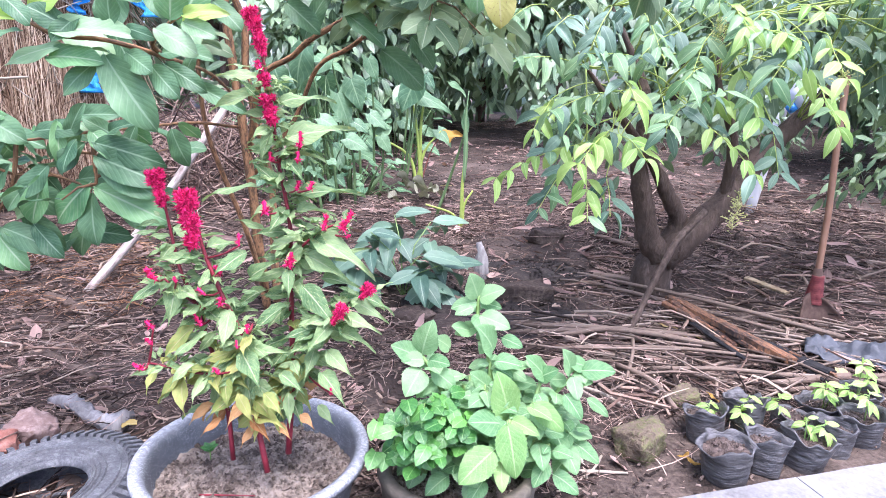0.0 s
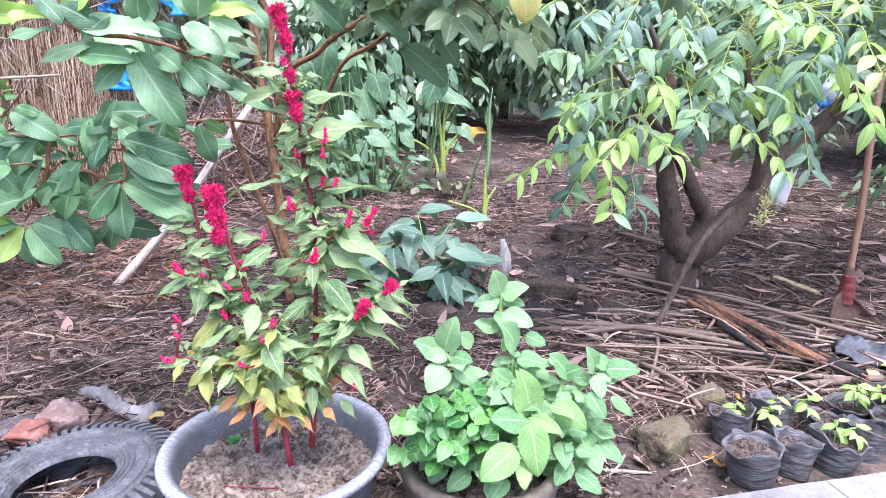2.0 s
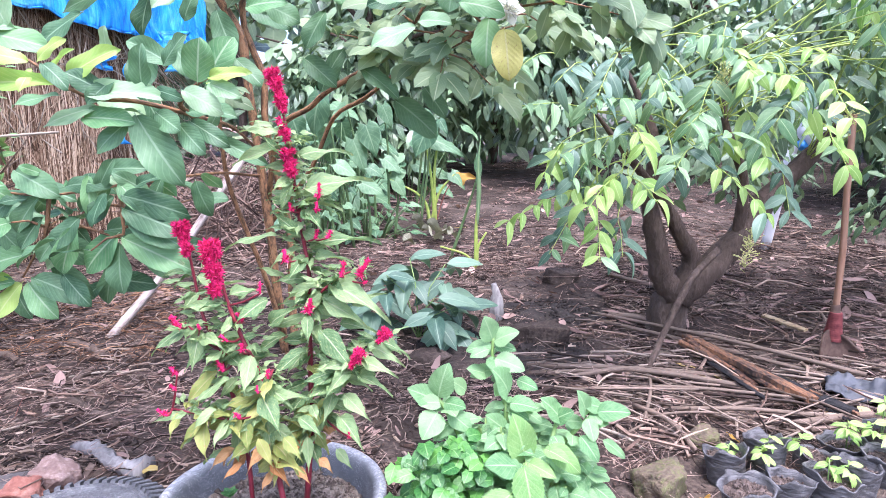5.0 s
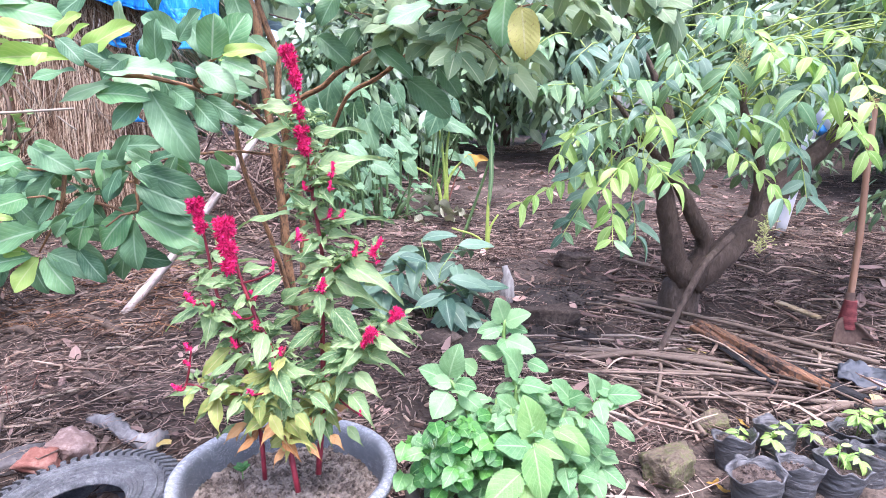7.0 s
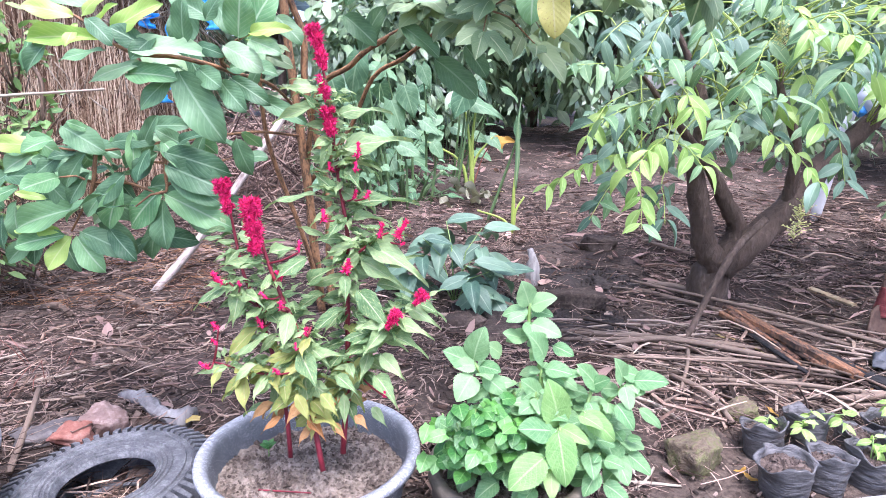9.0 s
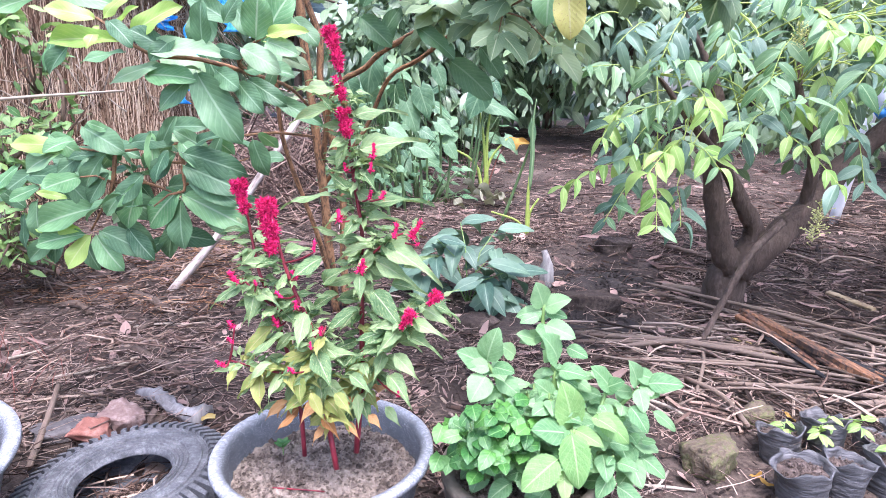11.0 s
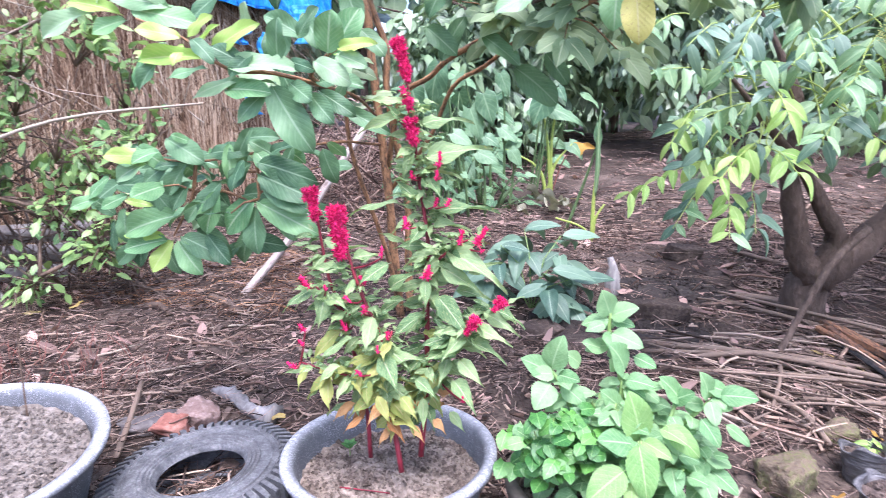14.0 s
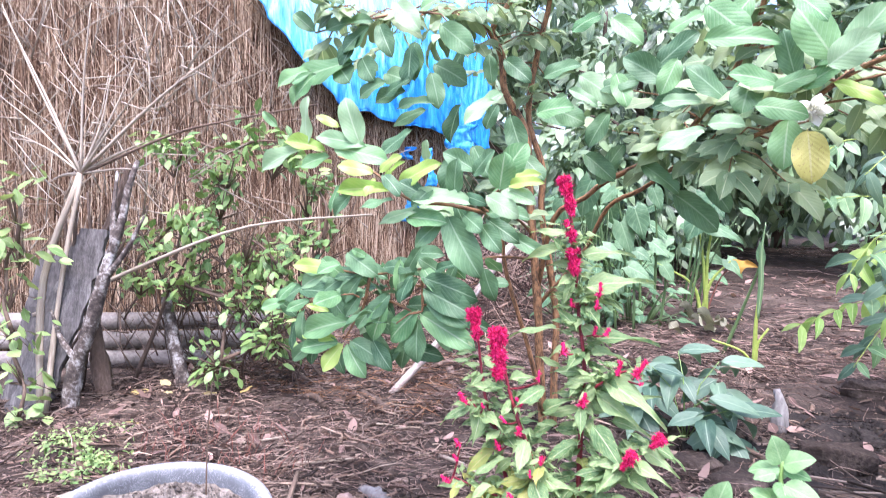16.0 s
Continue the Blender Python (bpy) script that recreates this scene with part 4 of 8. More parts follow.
GUAVA_BRANCH_A = [
    (-0.08, 1.45, 1.22, -0.18, 1.42, 1.18, 0.5, 0.8),
    (-0.08, 1.45, 1.23, -0.01, 1.42, 1.23, 0.6, 0.7),
    (0.01, 1.35, 1.25, 0.1, 1.32, 1.24, 0.5, 0.5),
    (0.06, 1.4, 1.3, -0.03, 1.37, 1.33, 0.5, 0.5),
    (0.09, 1.4, 1.31, 0.06, 1.37, 1.4, 0.5, 0.4),
    (0.11, 1.3, 1.31, 0.18, 1.27, 1.36, 0.55, 0.6),
    (0.14, 1.3, 1.28, 0.22, 1.27, 1.25, 0.3, 0.9),
    (0.08, 1.4, 1.23, 0.07, 1.37, 1.13, 0.6, 0.5),
    (-0.25, 1.9, 1.46, -0.14, 1.87, 1.55, 0.5, 0.3),
    (-0.21, 1.9, 1.41, -0.33, 1.87, 1.5, 0.5, 0.3),
    (-0.45, 2.1, 1.11, -0.39, 2.07, 1.25, 0.4, 0.4),
    (-0.29, 1.9, 1.18, -0.17, 1.87, 1.1, 0.4, 0.4),
]

GUAVA_BRANCH_B = [
    (-0.04, 1.6, 1.3, -0.13, 1.57, 1.39, 0.5, 0.3),
    (-0.11, 1.7, 1.34, -0.22, 1.67, 1.32, 0.5, 0.35),
    (0.14, 1.25, 1.31, 0.08, 1.22, 1.4, 0.6, 0.6),
    (0.15, 1.2, 1.31, 0.2, 1.17, 1.38, 0.6, 0.7),
    (-0.71, 2.3, 1.41, -0.62, 2.27, 1.47, 0.5, 0.4),
    (-0.74, 2.3, 1.43, -0.6, 2.27, 1.37, 0.55, 0.3),
    (-0.6, 1.5, 1.09, -0.54, 1.47, 1.2, 0.62, 0.6),
    (-0.6, 1.5, 1.1, -0.49, 1.47, 1.13, 0.3, 0.9),
    (-0.6, 1.5, 1.09, -0.61, 1.47, 1.05, 0.5, 0.5),
    (0.11, 1.35, 1.2, 0.12, 1.32, 1.1, 0.62, 1.3),
    (-0.2, 2.0, 1.09, -0.06, 1.97, 1.0, 0.5, 0.3),
    (-0.1, 2.0, 1.13, -0.03, 1.97, 1.04, 0.5, 0.25),
]

GUAVA_BRANCH = GUAVA_BRANCH_A + GUAVA_BRANCH_B

GUAVA_TOP_A = [
    (-1.06, 1.5, 1.47, -1.28, 1.47, 1.43, 0.34, 0.5),
    (-1.22, 1.5, 1.44, -1.29, 1.47, 1.36, 0.5, 0.45),
    (-1.04, 1.6, 1.46, -1.1, 1.57, 1.49, 0.7, 0.2),
    (-1.02, 1.6, 1.45, -0.93, 1.57, 1.42, 0.7, 0.15),
    (-0.87, 1.5, 1.5, -0.87, 1.47, 1.39, 0.6, 0.15),
    (-0.94, 1.6, 1.39, -1.04, 1.57, 1.37, 0.5, 0.15),
    (-0.9, 1.7, 1.49, -0.79, 1.67, 1.44, 0.6, 0.2),
    (-0.56, 1.35, 1.3, -0.63, 1.32, 1.25, 0.5, 0.7),
    (-0.7, 1.7, 1.41, -0.7, 1.67, 1.49, 0.5, 0.3),
    (-0.8, 1.7, 1.36, -0.84, 1.67, 1.25, 0.5, 0.2),
    (-0.68, 1.6, 1.26, -0.65, 1.57, 1.32, 0.6, 0.35),
    (-0.71, 1.9, 1.35, -0.66, 1.87, 1.22, 0.5, 0.2),
]

GUAVA_TOP_B = [
    (-0.56, 1.9, 1.36, -0.46, 1.87, 1.31, 0.6, 0.4),
    (-0.63, 2.0, 1.48, -0.51, 1.97, 1.52, 0.5, 0.4),
    (-0.87, 1.6, 1.33, -0.98, 1.57, 1.3, 0.4, 0.1),
    (-0.68, 1.4, 1.18, -0.7, 1.37, 1.08, 0.6, 0.2),
    (-0.72, 1.6, 1.22, -0.66, 1.57, 1.13, 0.5, 0.3),
    (-1.03, 1.5, 1.55, -1.11, 1.47, 1.46, 0.5, 0.3),
    (-0.83, 1.8, 1.56, -0.9, 1.77, 1.45, 0.5, 0.2),
    (-0.77, 2.0, 1.56, -0.67, 1.97, 1.48, 0.5, 0.3),
    (-0.7, 2.0, 1.22, -0.61, 1.97, 1.14, 0.5, 0.25),
    (-0.48, 2.0, 1.22, -0.38, 1.97, 1.14, 0.5, 0.35),
    (-0.4, 1.8, 1.39, -0.3, 1.77, 1.42, 0.5, 0.4),
    (-0.38, 1.9, 1.34, -0.44, 1.87, 1.24, 0.5, 0.3),
]

GUAVA_TOP_C = [
    (-0.76, 1.3, 1.23, -0.84, 1.27, 1.17, 0.5, 0.35),
    (-1.69, 1.9, 1.35, -1.75, 1.87, 1.41, 0.4, 0.6),
]

GUAVA_TOP = GUAVA_TOP_A + GUAVA_TOP_B + GUAVA_TOP_C

TARO_LEAVES_A = [
    (-0.2, 4.7, 1.06, -0.33, 4.67, 0.81, 0.95, 0.6),
    (-0.24, 4.8, 0.95, 0.07, 4.77, 0.86, 0.5, 0.9),
    (-0.95, 4.4, 1.24, -1.07, 4.37, 0.98, 0.9, 0.7),
    (-0.67, 4.6, 1.04, -0.59, 4.57, 0.82, 0.8, 0.2),
    (-0.83, 4.7, 1.19, -0.95, 4.67, 1.07, 0.8, 0.5),
    (-0.82, 4.2, 0.78, -0.67, 4.17, 0.71, 0.8, 0.3),
    (-0.94, 4.5, 1.03, -0.98, 4.47, 0.87, 0.9, 0.6),
    (-0.77, 4.6, 0.94, -0.67, 4.57, 0.7, 0.7, 0.5),
    (-0.54, 4.6, 0.8, -0.41, 4.57, 0.7, 0.8, 0.4),
    (-0.44, 4.4, 0.65, -0.36, 4.37, 0.54, 0.8, 0.9),
    (-1.19, 4.5, 1.11, -1.12, 4.47, 0.91, 0.9, 0.5),
    (-0.28, 5.0, 1.15, -0.14, 4.97, 1.02, 0.7, 0.4),
]

TARO_LEAVES_B = [
    (-0.14, 5.0, 1.09, -0.07, 4.97, 0.98, 0.7, 0.5),
    (-0.65, 4.2, 0.65, -0.49, 4.17, 0.59, 0.8, 0.4),
    (-0.92, 4.0, 0.66, -0.77, 3.97, 0.59, 0.7, 0.4),
    (-0.58, 4.9, 1.2, -0.51, 4.87, 1.03, 0.7, 0.2),
    (0.14, 3.9, 0.74, 0.13, 3.87, 0.86, 0.5, 0.6),
]

TARO_LEAVES = TARO_LEAVES_A + TARO_LEAVES_B

GUAVA_STEMS = {
    'trunk': [(-0.77, 2.62, -0.02), (-0.79, 2.6, 0.34), (-0.8, 2.58, 0.61), (-0.85, 2.56, 1.2), (-0.86, 2.55, 1.37), (-0.95, 2.52, 1.55), (-0.96, 2.5, 1.7), (-1.0, 2.48, 1.81), (-0.9, 2.45, 1.92), (-0.83, 2.4, 2.07), (-0.85, 2.35, 2.32)],
    'trunk_second': [(-0.72, 2.6, 0.05), (-0.73, 2.63, 0.3), (-0.735, 2.65, 0.58), (-0.8, 2.62, 1.0), (-0.8, 2.62, 1.21), (-0.86, 2.6, 1.41), (-0.85, 2.58, 1.57), (-0.8, 2.55, 1.77), (-0.75, 2.5, 1.91), (-0.71, 2.45, 2.12), (-0.65, 2.4, 2.37)],
    'left_shoot': [(-0.96, 2.5, 1.7), (-0.98, 2.3, 1.79), (-1.0, 2.0, 1.74), (-1.02, 1.75, 1.68), (-1.11, 1.6, 1.62), (-1.21, 1.5, 1.57)],
    'thin_stem': [(-0.77, 2.6, 0.1), (-0.81, 2.5, 0.41), (-0.88, 2.4, 0.73), (-0.89, 2.35, 0.9), (-0.87, 2.3, 1.07), (-0.8, 2.25, 1.23)],
    'branch': [(-0.81, 2.6, 0.66), (-0.7, 2.45, 0.99), (-0.56, 2.4, 1.08), (-0.46, 2.3, 1.14), (-0.23, 2.1, 1.23), (-0.14, 2.0, 1.3), (-0.04, 1.9, 1.42), (0.02, 1.8, 1.54), (0.05, 1.7, 1.65)],
    'branch_second': [(-0.82, 2.62, 0.58), (-0.59, 2.5, 0.84), (-0.47, 2.4, 1.04), (-0.33, 2.3, 1.11), (-0.16, 2.1, 1.2), (0.01, 1.8, 1.23), (0.11, 1.6, 1.27), (0.18, 1.4, 1.31), (0.25, 1.3, 1.33)],
    'low_twig': [(-0.82, 2.55, 0.81), (-0.82, 2.1, 0.85), (-0.79, 1.6, 0.86), (-0.81, 1.46, 0.86), (-0.96, 1.42, 0.84), (-1.09, 1.42, 0.85)],
    'low_fork': [(-0.81, 1.46, 0.86), (-0.8, 1.44, 0.79), (-0.8, 1.42, 0.74), (-0.9, 1.42, 0.77)],
    'low_end': [(-0.96, 1.42, 0.84), (-0.98, 1.42, 0.75), (-1.01, 1.42, 0.7), (-1.05, 1.42, 0.64)],
    'high_twig': [(-0.84, 2.6, 0.92), (-0.68, 1.9, 1.0), (-0.55, 1.3, 1.02), (-0.58, 1.14, 1.04), (-0.67, 1.12, 1.05), (-0.76, 1.12, 1.11), (-0.86, 1.12, 1.15)],
    'high_fork': [(-0.55, 1.3, 1.02), (-0.53, 1.2, 1.04), (-0.47, 1.14, 1.07), (-0.44, 1.12, 1.08)],
}

HERB_LEAVES_A = [
    (0.09, 1.3, 0.52, 0.07, 1.27, 0.59, 0.7, 0.5),
    (0.09, 1.3, 0.52, 0.14, 1.27, 0.56, 0.7, 0.45),
    (0.08, 1.28, 0.51, 0.04, 1.25, 0.51, 0.6, 0.5),
    (0.09, 1.28, 0.49, 0.16, 1.24, 0.48, 0.6, 0.5),
    (0.08, 1.28, 0.45, 0.03, 1.25, 0.48, 0.6, 0.4),
    (0.12, 1.24, 0.42, 0.1, 1.2, 0.5, 0.8, 0.6),
    (-0.03, 1.2, 0.43, -0.02, 1.17, 0.51, 0.7, 0.55),
    (-0.03, 1.2, 0.42, -0.09, 1.17, 0.47, 0.62, 0.6),
    (-0.02, 1.2, 0.42, 0.03, 1.16, 0.43, 0.6, 0.55),
    (-0.03, 1.18, 0.41, -0.06, 1.12, 0.38, 0.8, 0.55),
    (-0.01, 1.18, 0.41, 0.04, 1.14, 0.39, 0.64, 0.5),
    (0.15, 1.15, 0.31, 0.13, 1.13, 0.43, 0.6, 0.7),
]

HERB_LEAVES_B = [
    (0.14, 1.12, 0.32, 0.06, 1.08, 0.35, 0.66, 0.65),
    (0.15, 1.12, 0.33, 0.2, 1.07, 0.33, 0.5, 0.75),
    (0.14, 1.1, 0.34, 0.16, 1.02, 0.26, 0.56, 0.75),
    (0.12, 1.08, 0.29, 0.04, 1.02, 0.25, 0.62, 0.75),
    (0.13, 1.08, 0.27, 0.13, 1.03, 0.22, 0.46, 0.8),
    (0.18, 1.12, 0.36, 0.23, 1.08, 0.36, 0.56, 0.7),
    (0.19, 1.12, 0.37, 0.26, 1.08, 0.33, 0.5, 0.7),
    (0.23, 1.2, 0.38, 0.19, 1.17, 0.45, 0.6, 0.55),
    (0.21, 1.2, 0.38, 0.25, 1.17, 0.42, 0.6, 0.6),
    (0.28, 1.2, 0.39, 0.27, 1.17, 0.46, 0.6, 0.6),
    (0.29, 1.22, 0.38, 0.34, 1.19, 0.43, 0.5, 0.5),
    (0.3, 1.2, 0.4, 0.37, 1.17, 0.42, 0.62, 0.5),
]

HERB_LEAVES_C = [
    (0.28, 1.18, 0.4, 0.29, 1.14, 0.36, 0.66, 0.5),
    (0.26, 1.16, 0.37, 0.3, 1.12, 0.33, 0.56, 0.3),
    (0.31, 1.18, 0.35, 0.37, 1.16, 0.32, 0.36, 0.6),
    (0.32, 1.22, 0.4, 0.27, 1.19, 0.43, 0.6, 0.5),
    (0.12, 1.2, 0.35, 0.07, 1.17, 0.41, 0.6, 0.5),
    (0.12, 1.22, 0.41, 0.18, 1.19, 0.42, 0.66, 0.5),
    (0.1, 1.18, 0.35, 0.06, 1.15, 0.37, 0.6, 0.45),
    (0.19, 1.25, 0.4, 0.24, 1.22, 0.4, 0.5, 0.3),
    (0.2, 1.14, 0.37, 0.22, 1.1, 0.31, 0.6, 0.6),
    (0.15, 1.16, 0.36, 0.1, 1.13, 0.35, 0.6, 0.55),
    (-0.01, 1.14, 0.37, 0.01, 1.11, 0.34, 0.8, 0.3),
    (0.03, 1.26, 0.42, -0.0, 1.23, 0.46, 0.7, 0.35),
]

HERB_LEAVES_D = [
    (0.14, 1.28, 0.44, 0.19, 1.25, 0.43, 0.6, 0.35),
]

HERB_LEAVES = HERB_LEAVES_A + HERB_LEAVES_B + HERB_LEAVES_C + HERB_LEAVES_D

HERB_STEMS = {
    'tall': [(0.12, 1.2, 0.21), (0.12, 1.22, 0.33), (0.11, 1.26, 0.42), (0.09, 1.29, 0.48), (0.09, 1.3, 0.53)],
    'left': [(0.04, 1.2, 0.2), (0.02, 1.19, 0.33), (-0.01, 1.19, 0.4), (-0.03, 1.2, 0.43)],
    'front': [(0.13, 1.15, 0.2), (0.14, 1.12, 0.28), (0.15, 1.12, 0.33)],
    'right': [(0.16, 1.2, 0.21), (0.21, 1.18, 0.31), (0.27, 1.2, 0.37), (0.31, 1.21, 0.4)],
    'mid': [(0.14, 1.2, 0.21), (0.19, 1.16, 0.31), (0.22, 1.2, 0.38)],
}

FRUIT_TREE_STEMS = {
    'trunk': [(1.01, 2.87, 0.01), (1.01, 2.85, 0.14), (1.02, 2.8, 0.25)],
    'left_limb': [(1.02, 2.8, 0.24), (0.95, 2.78, 0.34), (0.91, 2.75, 0.48), (0.85, 2.7, 0.68), (0.83, 2.6, 0.92), (0.76, 2.6, 1.11), (0.66, 2.6, 1.3)],
    'middle_limb': [(1.03, 2.8, 0.25), (1.09, 2.8, 0.4), (1.01, 2.75, 0.53), (0.92, 2.7, 0.67), (0.7, 2.5, 0.88), (0.53, 2.4, 1.06)],
    'right_limb': [(1.03, 2.8, 0.23), (1.15, 2.78, 0.35), (1.29, 2.8, 0.5), (1.45, 2.85, 0.7), (1.61, 2.9, 0.84), (1.85, 3.0, 1.04)],
    'upper_limb': [(1.29, 2.8, 0.5), (1.25, 2.7, 0.78), (1.11, 2.6, 1.03), (1.12, 2.6, 1.25)],
}

SPRAYS_A = [
    (0.61, 2.32, 0.81, 0.17, 2.12, 0.67),
    (0.6, 2.22, 0.85, 0.44, 2.02, 0.73),
    (0.62, 2.22, 0.84, 0.67, 2.02, 0.75),
    (0.92, 2.22, 0.87, 1.04, 2.02, 0.7),
    (0.53, 2.32, 1.06, 0.22, 2.12, 1.07),
    (0.66, 2.27, 0.98, 0.34, 2.07, 0.9),
    (0.8, 2.32, 1.06, 0.46, 2.12, 1.09),
    (0.62, 2.22, 1.02, 0.62, 2.02, 0.93),
    (0.49, 2.37, 0.71, 0.34, 2.17, 0.55),
    (0.53, 2.27, 0.68, 0.5, 2.07, 0.54),
    (0.62, 2.32, 0.68, 0.59, 2.12, 0.55),
    (0.77, 2.27, 0.98, 0.74, 2.07, 0.84),
    (1.25, 2.42, 0.88, 1.21, 2.22, 0.68),
    (0.85, 2.22, 0.94, 0.72, 2.02, 0.86),
    (0.87, 2.22, 0.93, 0.9, 2.02, 0.98),
    (0.48, 2.42, 1.24, 0.35, 2.22, 1.15),
]

SPRAYS_B = [
    (0.59, 2.32, 1.26, 0.48, 2.12, 1.1),
    (0.7, 2.32, 1.25, 0.71, 2.12, 1.1),
    (0.84, 2.32, 1.19, 0.64, 2.12, 1.08),
    (0.95, 2.32, 1.21, 0.82, 2.12, 1.03),
    (1.04, 2.27, 1.07, 1.04, 2.07, 0.88),
    (1.07, 2.22, 1.18, 1.12, 2.02, 1.13),
    (0.94, 2.27, 1.07, 0.77, 2.07, 1.0),
    (0.42, 2.32, 0.96, 0.3, 2.12, 0.83),
    (0.35, 2.52, 1.29, 0.21, 2.32, 1.19),
    (1.14, 2.32, 1.26, 0.96, 2.12, 1.14),
    (1.22, 2.22, 1.13, 1.03, 2.02, 1.01),
    (0.99, 2.32, 1.28, 0.99, 2.12, 1.17),
    (0.78, 2.42, 1.2, 0.6, 2.22, 1.25),
    (0.53, 2.27, 0.92, 0.39, 2.07, 0.82),
    (1.27, 2.22, 1.18, 1.28, 2.02, 1.0),
    (1.3, 2.27, 1.02, 1.31, 2.07, 0.85),
    (1.21, 2.32, 1.28, 1.24, 2.12, 1.22),
]

# ---- the ground ----
def axis(lo, hi, step, far):
    mid = np.arange(lo, hi + step / 2, step)
    out = [1, 3, 8, 20, 50, far]
    return np.concatenate([[lo - d for d in out[::-1]], mid, [hi + d for d in out]])


def build_ground():
    xs, ys = axis(-4.6, 4.6, 0.045, 140), axis(0.6, 8.5, 0.045, 140)
    verts = [(x, y, earth(x, y)) for y in ys for x in xs]
    w = len(xs)
    faces = [(j * w + i, j * w + i + 1, (j + 1) * w + i + 1, (j + 1) * w + i) for j in range(len(ys) - 1) for i in range(w - 1)]
    return tagged(part("ground", Geo().add(verts, faces), SOIL), "damp brown garden soil covered with mulch", "ground", kind="structure")


build_ground()

EDGE, ALONG = Vector((0.567, 1.293, 0)), Vector((0.9669, 0.2552, 0))


def on_path(x, y, margin):
    return x > 0.25 and (Vector((x, y, 0)) - EDGE).cross(ALONG).z > -margin


def build_pavement():
    pave = thing("pavement", "pale concrete path with a straight edge and joints", "pavement", (0.5, 0.6, 0), kind="structure")
    back = Vector((ALONG.y, -ALONG.x, 0))
    for a, b in ((-0.3, 0.36), (0.36, 0.9), (0.9, 1.9), (1.9, 4.0)):
        geo = Geo()
        for r0, r1 in ((0.0, 1.6), (1.606, 3.2)):
            c = [EDGE + ALONG * (a + 0.0015) + back * r0, EDGE + ALONG * (b - 0.0015) + back * r0, EDGE + ALONG * (b - 0.0015) + back * r1, EDGE + ALONG * (a + 0.0015) + back * r1]
            n = 8
            rim = []
            for k in range(4):
                for i in range(n):
                    q = c[k].lerp(c[(k + 1) % 4], i / n)
                    rim.append(q + Vector((noise.noise(q * 9), noise.noise(q * 9 + Vector((5, 5, 5))), 0)) * 0.004)
            top = [(q.x, q.y, 0.03) for q in rim]
            low = [(q.x, q.y, -0.06) for q in rim]
            m = len(rim)
            geo.add(top + low, [tuple(range(m - 1, -1, -1))] + [(i, (i + 1) % m, m + (i + 1) % m, m + i) for i in range(m)])
        part("slab", geo, CONCRETE, pave, smooth=False)


build_pavement()


def bare(x, y):
    """Patches where the soil lies open, with little on it."""
    for cx, cy, rx, ry in ((0.2, 2.65, 0.5, 0.34), (0.6, 1.5, 0.34, 0.17), (0.45, 3.3, 0.4, 0.4), (0.1, 1.75, 0.35, 0.25)):
        if ((x - cx) / rx) ** 2 + ((y - cy) / ry) ** 2 < 1 + 0.6 * noise.noise((x * 4, y * 4, 3)):
            return True
    return False


def scatter(seed, count, box, length, radius, mat, name, label, category, mound=0.03, lean=0.12, heading=None, spread=3.2, bend=0.1):
    """Loose stalks, chips and straws lying on the ground, joined."""
    rng = random.Random(seed)
    geo = Geo()
    for _ in range(count):
        x, y = rng.uniform(box[0], box[1]), box[2] + (box[3] - box[2]) * rng.random() ** 1.3
        if on_path(x, y, 0.05 + length[1] * 0.35) or rng.random() > 0.75 + 1.3 * noise.noise((x * 1.7, y * 1.7, seed)) or (bare(x, y) and rng.random() < 0.8):
            continue
        ln = rng.uniform(*length) * (0.7 + 0.6 * rng.random())
        a = (heading if heading is not None else 0) + rng.uniform(-spread / 2, spread / 2)
        d = Vector((math.cos(a), math.sin(a), rng.uniform(-lean, lean)))
        r = rng.uniform(*radius)
        z = earth(x, y) + r + rng.random() ** 2 * mound
        c = Vector((x, y, z))
        side = Vector((-d.y, d.x, 0))
        b1, b2 = rng.uniform(-1, 1) * bend * ln, rng.uniform(-1, 1) * bend * ln
        lift = rng.random() ** 2 * ln * 0.12
        pts = [c - d * ln / 2, c - d * ln / 6 + side * b1 + Vector((0, 0, lift)), c + d * ln / 6 + side * (b1 + b2) * 0.6 + Vector((0, 0, lift * 0.8)), c + d * ln / 2 + side * b2]
        for p in pts:
            p.z = max(p.z, earth(p.x, p.y) + r * 0.6)
        v, f, uv = tube(pts, r, r * rng.uniform(0.4, 0.9), 4 if r > 0.004 else 3, caps=False)
        geo.add(v, f, uv)
    return tagged(part(name, geo, mat, smooth=False), label, category, kind="stuff")


